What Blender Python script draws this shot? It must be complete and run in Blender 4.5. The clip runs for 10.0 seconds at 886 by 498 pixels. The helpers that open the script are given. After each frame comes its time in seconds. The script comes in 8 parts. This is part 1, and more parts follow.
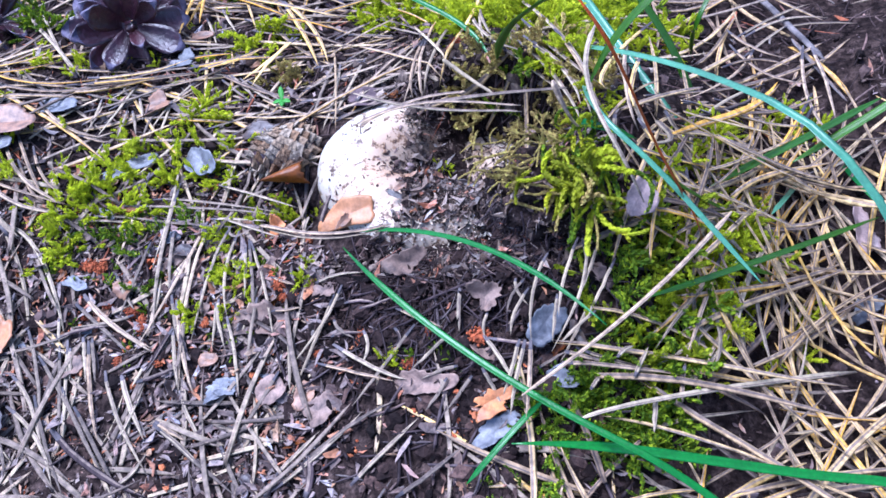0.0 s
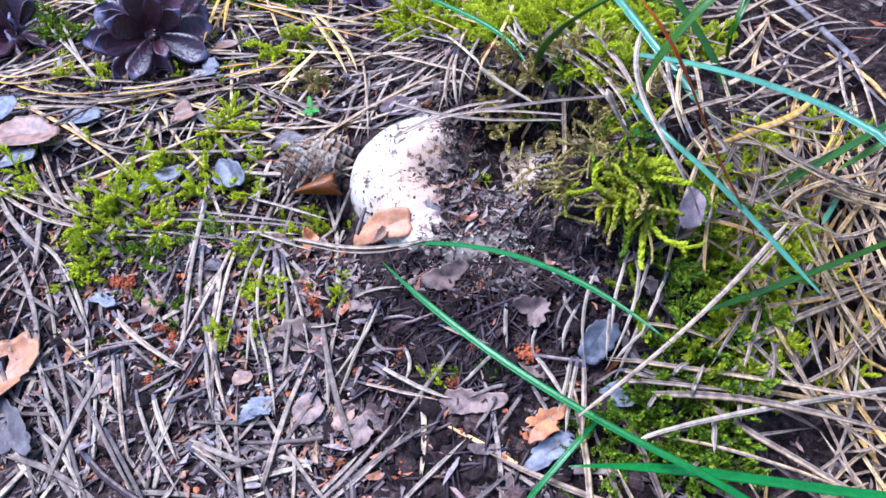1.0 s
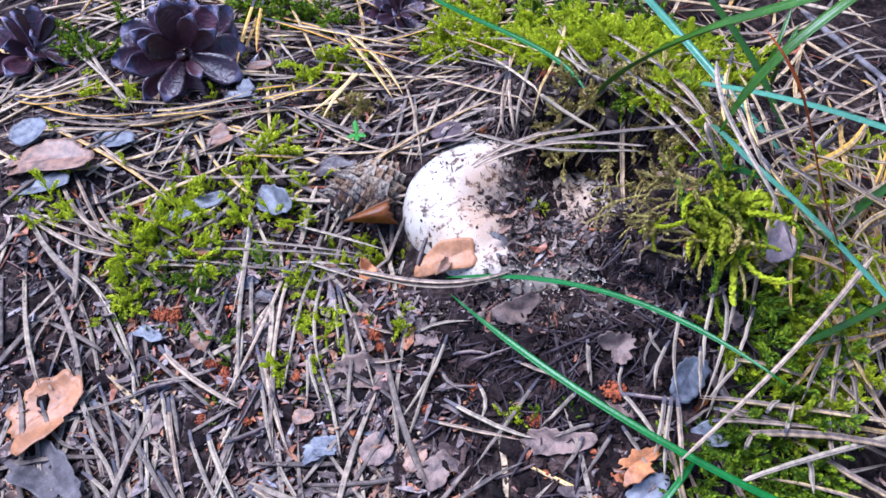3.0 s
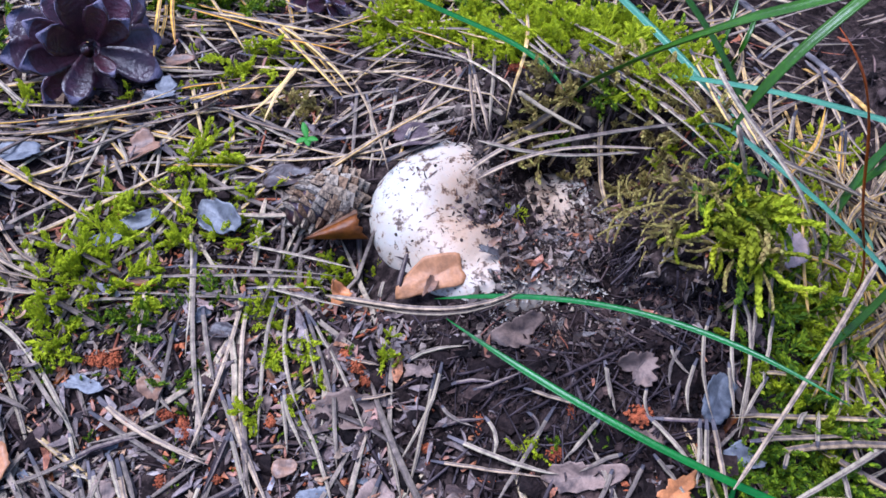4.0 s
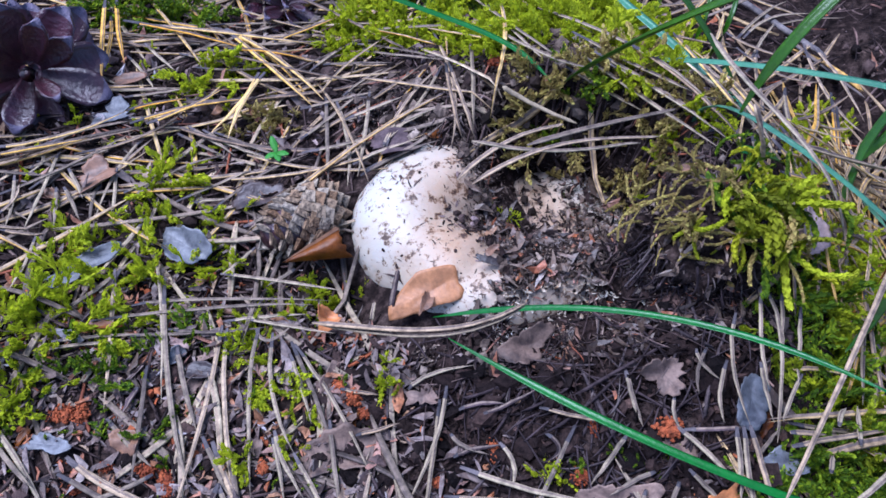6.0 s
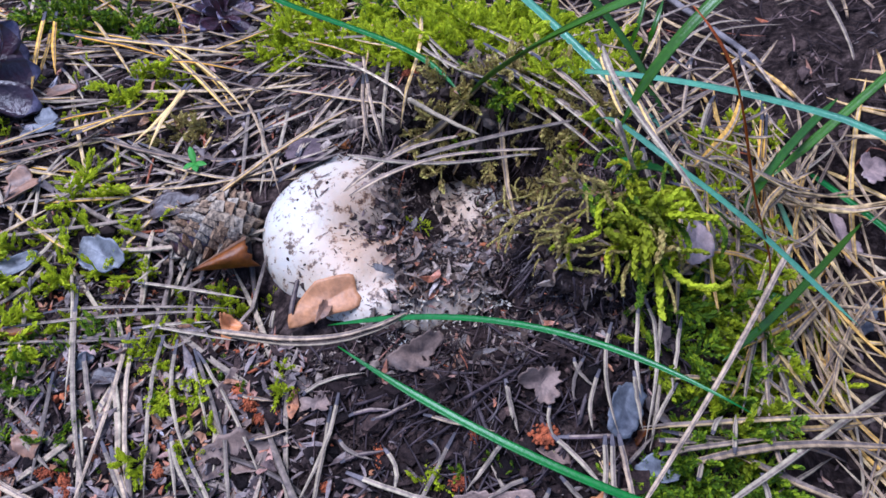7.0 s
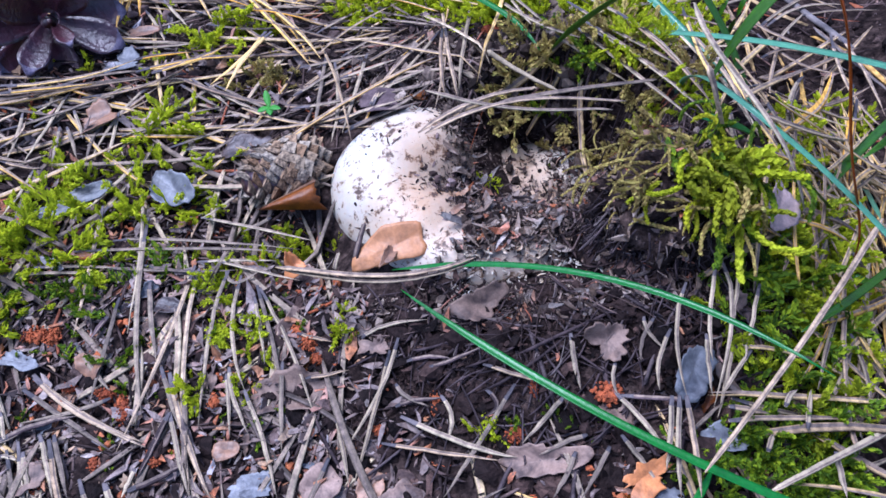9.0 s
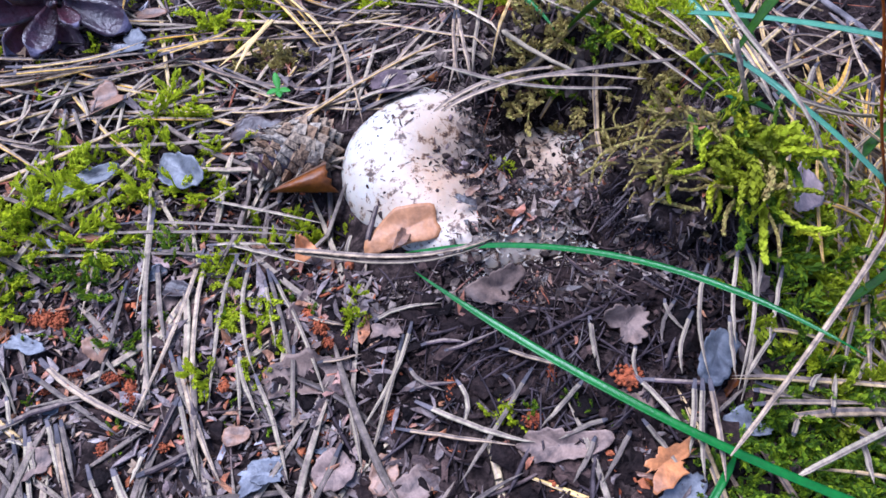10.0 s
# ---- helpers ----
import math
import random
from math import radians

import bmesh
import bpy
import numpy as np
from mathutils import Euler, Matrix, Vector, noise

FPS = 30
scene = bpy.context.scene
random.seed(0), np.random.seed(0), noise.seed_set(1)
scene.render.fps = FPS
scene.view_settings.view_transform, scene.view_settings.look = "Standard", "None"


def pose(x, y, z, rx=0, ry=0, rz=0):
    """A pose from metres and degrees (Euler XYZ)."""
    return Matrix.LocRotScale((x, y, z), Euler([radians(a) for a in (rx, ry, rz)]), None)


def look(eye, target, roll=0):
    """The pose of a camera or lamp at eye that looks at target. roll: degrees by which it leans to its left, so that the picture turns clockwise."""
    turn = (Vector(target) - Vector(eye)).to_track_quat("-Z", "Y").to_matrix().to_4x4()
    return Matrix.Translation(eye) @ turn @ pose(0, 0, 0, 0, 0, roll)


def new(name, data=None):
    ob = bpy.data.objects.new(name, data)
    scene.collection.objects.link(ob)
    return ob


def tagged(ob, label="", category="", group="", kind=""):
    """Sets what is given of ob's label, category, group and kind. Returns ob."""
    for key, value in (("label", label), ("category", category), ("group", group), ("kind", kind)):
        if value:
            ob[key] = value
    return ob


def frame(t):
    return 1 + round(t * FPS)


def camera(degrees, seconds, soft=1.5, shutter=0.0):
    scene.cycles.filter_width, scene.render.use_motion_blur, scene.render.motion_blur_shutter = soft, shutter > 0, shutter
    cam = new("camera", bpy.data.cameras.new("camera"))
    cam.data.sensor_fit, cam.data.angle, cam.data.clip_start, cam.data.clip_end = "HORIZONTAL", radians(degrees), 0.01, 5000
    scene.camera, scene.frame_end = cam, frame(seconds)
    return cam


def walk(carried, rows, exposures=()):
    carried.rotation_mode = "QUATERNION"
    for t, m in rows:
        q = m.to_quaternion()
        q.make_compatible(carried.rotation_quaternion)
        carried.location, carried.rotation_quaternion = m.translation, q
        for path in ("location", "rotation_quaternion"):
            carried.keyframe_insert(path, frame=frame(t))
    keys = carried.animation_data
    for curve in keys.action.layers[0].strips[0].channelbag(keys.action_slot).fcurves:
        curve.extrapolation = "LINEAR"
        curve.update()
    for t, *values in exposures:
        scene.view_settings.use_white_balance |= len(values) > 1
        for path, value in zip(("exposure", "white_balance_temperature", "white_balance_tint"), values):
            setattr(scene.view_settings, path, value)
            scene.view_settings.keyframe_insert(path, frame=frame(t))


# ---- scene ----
cam = camera(58.2, 10.0, soft=1.6)
PATH = [
    (0, (0.1215, -0.2532, 0.2957), (0.0601, -0.0514, 0.0164), -15.35),
    (0.5, (0.1089, -0.2553, 0.2894), (0.0480, -0.0520, 0.0111), -15.30),
    (1, (0.1010, -0.2461, 0.2923), (0.0403, -0.0419, 0.0146), -15.40),
    (1.5, (0.0903, -0.2372, 0.2971), (0.0325, -0.0321, 0.0194), -14.99),
    (2, (0.0841, -0.2395, 0.2910), (0.0281, -0.0319, 0.0149), -14.46),
    (2.5, (0.0777, -0.2370, 0.2919), (0.0245, -0.0282, 0.0161), -13.83),
    (2.7, (0.0727, -0.2384, 0.2987), (0.0202, -0.0287, 0.0234), -13.50),
    (3.8, (-0.0015, -0.2090, 0.2819), (0.0037, -0.0062, -0.0033), -2.84),
    (4, (0.0015, -0.2016, 0.2799), (0.0161, -0.0001, -0.0060), -1.56),
    (4.5, (-0.0093, -0.1903, 0.2704), (0.0189, 0.0100, -0.0152), -0.30),
    (5, (-0.0083, -0.1841, 0.2660), (0.0230, 0.0162, -0.0193), -0.70),
    (5.2, (-0.0117, -0.1825, 0.2651), (0.0190, 0.0179, -0.0202), -1.27),
    (6.5, (0.0054, -0.1852, 0.2579), (0.0345, 0.0174, -0.0260), -2.79),
    (7, (0.0374, -0.1918, 0.2654), (0.0603, 0.0113, -0.0187), -4.06),
    (7.5, (0.0450, -0.1935, 0.2660), (0.0572, 0.0106, -0.0180), -5.63),
    (8, (0.0415, -0.1965, 0.2611), (0.0431, 0.0080, -0.0229), -6.22),
    (8.5, (0.0353, -0.2041, 0.2502), (0.0360, 0.0023, -0.0324), -5.52),
    (9, (0.0294, -0.2031, 0.2501), (0.0294, 0.0032, -0.0326), -5.19),
    (9.5, (0.0263, -0.2041, 0.2486), (0.0254, 0.0014, -0.0348), -5.27),
    (10, (0.0239, -0.2039, 0.2422), (0.0235, 0.0018, -0.0410), -5.17),
]
walk(cam, [(t, look(eye, target, roll)) for t, eye, target, roll in PATH], [(0, 1.28, 4880, 22), (1.4, 1.20, 4900, 22), (2.7, 1.05, 4970, 22), (4.5, 0.68, 4970, 21), (6.5, 0.61, 4970, 21), (8, 0.77, 4980, 21), (9, 0.83, 5000, 22), (10, 0.86, 5000, 22)])

# ---- light: an overcast forest sky with a broad, weak sun ----
world = bpy.data.worlds.new("forest_sky")
scene.world = world
world.use_nodes = True
wn = world.node_tree.nodes
sky = wn.new("ShaderNodeTexSky")
sky.sky_type = "NISHITA"
sky.sun_disc = False
sky.sun_elevation = radians(68)
sky.sun_rotation = radians(-62)
sky.air_density, sky.dust_density, sky.ozone_density = 1.0, 2.0, 1.0
wn["Background"].inputs["Strength"].default_value = 0.15
world.node_tree.links.new(sky.outputs[0], wn["Background"].inputs["Color"])
sun_data = bpy.data.lights.new("sun", "SUN")
sun_data.energy, sun_data.angle, sun_data.color = 4.0, radians(36), (1.0, 0.98, 0.96)
sun = new("sun", sun_data)
sun.matrix_world = look((-0.62, 0.33, 1.75), (0, 0, 0))

# ---- materials ----


def node_mat(name, rough=0.7, spec=0.3, bump=0.0, bump_scale=400.0, trans=0.0):
    """An empty Principled material with a noise bump; returns it with its nodes, links and shader."""
    m = bpy.data.materials.new(name)
    m.use_nodes = True
    n, l = m.node_tree.nodes, m.node_tree.links
    b = n["Principled BSDF"]
    b.inputs["Roughness"].default_value = rough
    b.inputs["Specular IOR Level"].default_value = spec
    if bump > 0:
        tc = n.new("ShaderNodeTexCoord")
        no = n.new("ShaderNodeTexNoise")
        no.inputs["Scale"].default_value = bump_scale
        no.inputs["Detail"].default_value = 6
        bp = n.new("ShaderNodeBump")
        bp.inputs["Strength"].default_value = bump
        bp.inputs["Distance"].default_value = 0.001
        l.new(tc.outputs["Object"], no.inputs["Vector"])
        l.new(no.outputs["Fac"], bp.inputs["Height"])
        l.new(bp.outputs["Normal"], b.inputs["Normal"])
    return m, n, l, b


def ramp(n, stops):
    r = n.new("ShaderNodeValToRGB")
    e = r.color_ramp.elements
    while len(e) < len(stops):
        e.new(0.5)
    for k, (p, c) in zip(e, stops):
        k.position, k.color = p, (*c, 1)
    return r


def mix(n, l, kind, fac, a, b):
    x = n.new("ShaderNodeMix")
    x.data_type, x.blend_type = "RGBA", kind
    for sock, v in ((0, fac), (6, a), (7, b)):
        if isinstance(v, (int, float)):
            x.inputs[sock].default_value = v
        elif isinstance(v, tuple):
            x.inputs[sock].default_value = (*v, 1)
        else:
            l.new(v, x.inputs[sock])
    return x.outputs[2]


def noise_fac(n, l, scale, detail=5, stretch=None, coord="Object", rough=0.55):
    tc = n.new("ShaderNodeTexCoord")
    src = tc.outputs[coord]
    if stretch:
        mp = n.new("ShaderNodeMapping")
        mp.inputs["Scale"].default_value = stretch
        l.new(src, mp.inputs["Vector"])
        src = mp.outputs[0]
    no = n.new("ShaderNodeTexNoise")
    no.inputs["Scale"].default_value = scale
    no.inputs["Detail"].default_value = detail
    no.inputs["Roughness"].default_value = rough
    l.new(src, no.inputs["Vector"])
    return no.outputs["Fac"]


def rich(c, k):
    """The colour with its chroma raised a little, its brightness kept."""
    g = 0.3 * c[0] + 0.59 * c[1] + 0.11 * c[2]
    return tuple(max(0.003, g + k * (v - g)) for v in c)


def litter_mat(name, stops, island=False, rough=0.7, spec=0.25, dirt=0.55, dirt_scale=260.0, bump=0.5, bump_scale=900.0, trans=0.0, chroma=1.0):
    """Plant litter: colour by piece from a ramp, broken up by stains and fine grain."""
    m, n, l, b = node_mat(name, rough, spec, bump, bump_scale)
    if island:
        rnd = n.new("ShaderNodeNewGeometry").outputs["Random Per Island"]
    else:
        rnd = n.new("ShaderNodeObjectInfo").outputs["Random"]
    r = ramp(n, [(p, rich(c, chroma)) for p, c in stops])
    l.new(rnd, r.inputs[0])
    st = noise_fac(n, l, dirt_scale, 6)
    sr = ramp(n, [(0.36, (1 - dirt, 1 - dirt, 1 - dirt * 0.95)), (0.62, (1.0, 1.0, 1.0))])
    l.new(st, sr.inputs[0])
    c = mix(n, l, "MULTIPLY", 1.0, r.outputs[0], sr.outputs[0])
    gr = noise_fac(n, l, dirt_scale * 7, 3)
    g2 = ramp(n, [(0.3, (0.78, 0.78, 0.78)), (0.7, (1.12, 1.12, 1.12))])
    l.new(gr, g2.inputs[0])
    c = mix(n, l, "MULTIPLY", 1.0, c, g2.outputs[0])
    l.new(c, b.inputs["Base Color"])
    if trans:
        # thin tissue: part of the light comes through
        tr = n.new("ShaderNodeBsdfTranslucent")
        ms = n.new("ShaderNodeMixShader")
        ms.inputs[0].default_value = trans
        l.new(c, tr.inputs["Color"])
        l.new(b.outputs[0], ms.inputs[1])
        l.new(tr.outputs[0], ms.inputs[2])
        l.new(ms.outputs[0], n["Material Output"].inputs["Surface"])
    return m


GREY_STOPS = [(0.0, (0.1279, 0.09741, 0.07217)), (0.3, (0.2125, 0.1634, 0.113)), (0.55, (0.2972, 0.2328, 0.1517)), (0.8, (0.3681, 0.2912, 0.183)), (1.0, (0.4389, 0.3538, 0.2201))]
TAN_STOPS = [(0.0, (0.322, 0.217, 0.126)), (0.5, (0.418, 0.291, 0.170)), (1.0, (0.496, 0.365, 0.226))]
GOLD_STOPS = [(0.0, (0.58, 0.32, 0.10)), (0.5, (0.70, 0.45, 0.17)), (1.0, (0.74, 0.54, 0.27))]
PALE_STOPS = [(0.0, (0.2502, 0.1916, 0.1189)), (1.0, (0.4222, 0.3395, 0.2156))]
DARK_STOPS = [(0.0, (0.02495, 0.01785, 0.01852)), (0.6, (0.06804, 0.0483, 0.04911)), (1.0, (0.1474, 0.1029, 0.1037))]
GREY = litter_mat("weathered_needle", GREY_STOPS)
TAN = litter_mat("tan_needle", TAN_STOPS)
GOLD = litter_mat("golden_needle", GOLD_STOPS, dirt=0.4, chroma=1.28)
PALE = litter_mat("pale_straw", PALE_STOPS, dirt=0.35)
DARK = litter_mat("rotten_needle", DARK_STOPS, spec=0.07)
LITTER = litter_mat("mixed_litter", [(0.0, (0.04452, 0.03165, 0.02331)), (0.25, (0.1484, 0.1104, 0.0787)), (0.5, (0.275, 0.2122, 0.1428)), (0.78, (0.4007, 0.3165, 0.1975)), (0.93, (0.4898, 0.3927, 0.2426)), (1.0, (0.5046, 0.3277, 0.1151))], island=True)
STRAW = litter_mat("mixed_straw", [(0.0, (0.239, 0.170, 0.120)), (0.25, (0.405, 0.294, 0.179)), (0.5, (0.570, 0.414, 0.230)), (0.7, (0.626, 0.368, 0.115)), (0.88, (0.644, 0.460, 0.212)), (1.0, (0.644, 0.534, 0.386))], island=True, chroma=1.22)
# dark line of a needle: shade of one channel side is in the colour
GROOVE = litter_mat("needle_groove", [(0.0, (0.10, 0.072, 0.058)), (0.5, (0.19, 0.138, 0.105)), (1.0, (0.28, 0.205, 0.15))], dirt=0.6)
GROOVE_ISLAND = litter_mat("litter_groove", [(0.0, (0.108, 0.079, 0.066)), (0.5, (0.276, 0.204, 0.150)), (1.0, (0.480, 0.348, 0.216))], island=True, dirt=0.6)
SHEATH = litter_mat("needle_sheath", [(0.0, (0.05, 0.045, 0.05)), (1.0, (0.12, 0.10, 0.10))])
CRUMB = litter_mat("humus_crumbs", [(0.0, (0.009125, 0.006749, 0.00638)), (0.4, (0.0378, 0.02474, 0.02126)), (0.65, (0.08082, 0.05399, 0.04679)), (0.85, (0.1434, 0.09673, 0.08405)), (0.96, (0.2086, 0.1462, 0.1297)), (1.0, (0.2868, 0.2192, 0.2126))], island=True, rough=0.85, bump_scale=1500, spec=0.07)
RUST = litter_mat("rusty_bark_crumb", [(0.0, (0.24, 0.0516, 0.0165)), (1.0, (0.42, 0.1075, 0.03375))], rough=0.85, dirt=0.6, dirt_scale=700, bump=0.9)
LEAF_TAN = litter_mat("tan_leaf", [(0.0, (0.3326, 0.1411, 0.05208)), (1.0, (0.3784, 0.1697, 0.06636))], rough=0.5, spec=0.4, dirt=0.35, dirt_scale=110, bump=0.5, bump_scale=260)
LEAF_ORANGE = litter_mat("orange_leaf", [(0.0, (0.46, 0.165, 0.045)), (1.0, (0.50, 0.19, 0.06))], rough=0.5, spec=0.4, dirt=0.55, dirt_scale=200, bump=0.3, bump_scale=500)
LEAF_BROWN = litter_mat("brown_leaf", [(0.0, (0.123, 0.039, 0.008)), (1.0, (0.205, 0.072, 0.015))], rough=0.45, spec=0.4, dirt=0.5, dirt_scale=160, bump=0.3, bump_scale=500, trans=0.3, chroma=1.2)
LEAF_PINK = litter_mat("pinkish_brown_leaf", [(0.0, (0.1848, 0.0924, 0.0492)), (1.0, (0.2728, 0.1452, 0.082))], rough=0.5, spec=0.4, dirt=0.65, dirt_scale=210, bump=0.2, bump_scale=500)
LEAF_ROSE = litter_mat("pinkish_grey_leaf", [(0.0, (0.26, 0.1755, 0.1495)), (1.0, (0.351, 0.247, 0.2145))], rough=0.5, spec=0.4, dirt=0.5, dirt_scale=210, bump=0.3, bump_scale=500)
LEAF_GREY = litter_mat("grey_leaf", [(0.0, (0.1473, 0.09546, 0.06867)), (1.0, (0.2962, 0.1987, 0.1519))], rough=0.6, spec=0.25, dirt=0.75, dirt_scale=180, bump=0.8, bump_scale=260)
LEAF_DARK = litter_mat("wet_dark_leaf", [(0.0, (0.030, 0.020, 0.018)), (1.0, (0.075, 0.050, 0.043))], rough=0.45, spec=0.4, dirt=0.6, dirt_scale=200, bump=0.8, bump_scale=260)
LEAF_PALE = litter_mat("pale_blue_grey_leaf", [(0.0, (0.105, 0.108, 0.116)), (1.0, (0.175, 0.175, 0.184))], rough=0.5, spec=0.4, dirt=0.65, dirt_scale=210, bump=0.6, bump_scale=260)
FLAKES = litter_mat("leaf_flakes", [(0.0, (0.05163, 0.03398, 0.02418)), (0.4, (0.1147, 0.0755, 0.05239)), (0.65, (0.1865, 0.1208, 0.07859)), (0.82, (0.2151, 0.1585, 0.1138)), (0.93, (0.3729, 0.107, 0.03526)), (1.0, (0.3441, 0.2869, 0.2418))], island=True, rough=0.45, spec=0.5)
BARK = litter_mat("grey_bark", [(0.0, (0.10, 0.085, 0.080)), (1.0, (0.17, 0.145, 0.135))], dirt=0.6, dirt_scale=120, bump=0.9, bump_scale=300)
CONE_OPEN = litter_mat("dark_cone_scale", [(0.0, (0.0221, 0.0064, 0.0104)), (1.0, (0.051, 0.0152, 0.0224))], rough=0.36, spec=0.6, dirt=0.5, dirt_scale=150, bump=0.6, bump_scale=500, chroma=1.25)
CONE_TIP = litter_mat("cone_scale_tip", [(0.0, (0.085, 0.070, 0.11)), (1.0, (0.18, 0.15, 0.20))], rough=0.5, dirt=0.5, dirt_scale=300)
CONE_GREY = litter_mat("weathered_cone_scale", [(0.0, (0.20, 0.115, 0.060)), (0.35, (0.30, 0.20, 0.118)), (0.7, (0.33, 0.25, 0.165)), (1.0, (0.38, 0.32, 0.24))], rough=0.85, spec=0.1, dirt=0.8, dirt_scale=1.7, bump=0.6, bump_scale=4)
DARK_ISLAND = litter_mat("rotten_shreds", DARK_STOPS[:2] + [(0.95, (0.09, 0.070, 0.068)), (1.0, (0.17, 0.14, 0.12))], island=True, spec=0.07)
RUST_ISLAND = litter_mat("rusty_grains", [(0.0, (0.3, 0.0645, 0.01875)), (1.0, (0.5, 0.1634, 0.06))], island=True, rough=0.85)
WET = litter_mat("wet_humus_crumbs", [(0.0, (0.02112, 0.01478, 0.01158)), (0.3, (0.05544, 0.03898, 0.03089)), (0.6, (0.1188, 0.08602, 0.06564)), (0.85, (0.2112, 0.1559, 0.1184)), (1.0, (0.3564, 0.2822, 0.2188))], island=True, rough=0.8, bump_scale=1500, spec=0.07)
BITS = litter_mat("needle_bits", [(0.0, (0.01295, 0.00935, 0.009145)), (0.45, (0.04708, 0.03135, 0.02845)), (0.75, (0.1, 0.06688, 0.05792)), (0.9, (0.2119, 0.1442, 0.1199)), (1.0, (0.3178, 0.08888, 0.03556))], island=True, spec=0.07)
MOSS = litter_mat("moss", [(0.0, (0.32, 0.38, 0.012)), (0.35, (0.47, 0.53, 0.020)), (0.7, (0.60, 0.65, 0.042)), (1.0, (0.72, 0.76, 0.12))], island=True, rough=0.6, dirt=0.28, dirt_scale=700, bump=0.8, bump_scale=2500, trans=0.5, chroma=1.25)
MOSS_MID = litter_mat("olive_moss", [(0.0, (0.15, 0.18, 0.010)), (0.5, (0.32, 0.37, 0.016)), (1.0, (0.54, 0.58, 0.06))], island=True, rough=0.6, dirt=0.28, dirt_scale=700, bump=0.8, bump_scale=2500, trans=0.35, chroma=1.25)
# darker green moss; shade between and under tufts is put into its colour
MOSS_DARK = litter_mat("dark_moss_painted_shade", [(0.0, (0.045, 0.085, 0.005)), (0.6, (0.16, 0.24, 0.010)), (1.0, (0.38, 0.46, 0.04))], island=True, rough=0.6, dirt=0.28, dirt_scale=700, bump=0.8, bump_scale=2500, trans=0.3, chroma=1.25)
MOSS_BROWN = litter_mat("browned_moss", [(0.0, (0.24, 0.168, 0.055)), (0.6, (0.432, 0.33, 0.099)), (1.0, (0.624, 0.54, 0.143))], island=True, rough=0.65, dirt=0.28, dirt_scale=700, bump=0.8, bump_scale=2500, trans=0.2, chroma=1.05)
GRASS = litter_mat("grass_blade", [(0.0, (0.023, 0.129, 0.027)), (1.0, (0.041, 0.181, 0.041))], rough=0.32, spec=0.55, dirt=0.2, dirt_scale=90, bump=0.2, trans=0.38, chroma=1.25)
GRASS_PALE = litter_mat("glossy_grass_blade", [(0.0, (0.07225, 0.215, 0.1155)), (1.0, (0.102, 0.2666, 0.1505))], rough=0.28, spec=0.6, dirt=0.2, dirt_scale=90, bump=0.2, trans=0.2, chroma=1.05)
GRASS_OLIVE = litter_mat("olive_grass_blade", [(0.0, (0.040, 0.110, 0.014)), (1.0, (0.070, 0.160, 0.022))], rough=0.32, spec=0.5, dirt=0.25, dirt_scale=90, bump=0.2, trans=0.38, chroma=1.2)
GRASS_RED = litter_mat("reddened_grass_blade", [(0.0, (0.30, 0.075, 0.02)), (1.0, (0.38, 0.11, 0.035))], rough=0.4, dirt=0.6, dirt_scale=60, chroma=1.25)
SPROUT = litter_mat("seedling_leaf", [(0.0, (0.05, 0.24, 0.025)), (1.0, (0.08, 0.30, 0.04))], rough=0.4, dirt=0.1, trans=0.3)


def soil_material():
    m, n, l, b = node_mat("forest_soil", 0.95, 0.04, 0.9, 450)
    f1 = noise_fac(n, l, 150, 8, rough=0.7)
    r1 = ramp(n, [(0.3, (0.0045, 0.0033, 0.0032)), (0.46, (0.0155, 0.0105, 0.0095)), (0.57, (0.040, 0.027, 0.023)), (0.68, (0.088, 0.060, 0.050))])
    l.new(f1, r1.inputs[0])
    f2 = noise_fac(n, l, 700, 4, rough=0.7)
    r2 = ramp(n, [(0.35, (0.55, 0.55, 0.55)), (0.6, (1.15, 1.15, 1.15))])
    l.new(f2, r2.inputs[0])
    l.new(mix(n, l, "MULTIPLY", 1.0, r1.outputs[0], r2.outputs[0]), b.inputs["Base Color"])
    return m


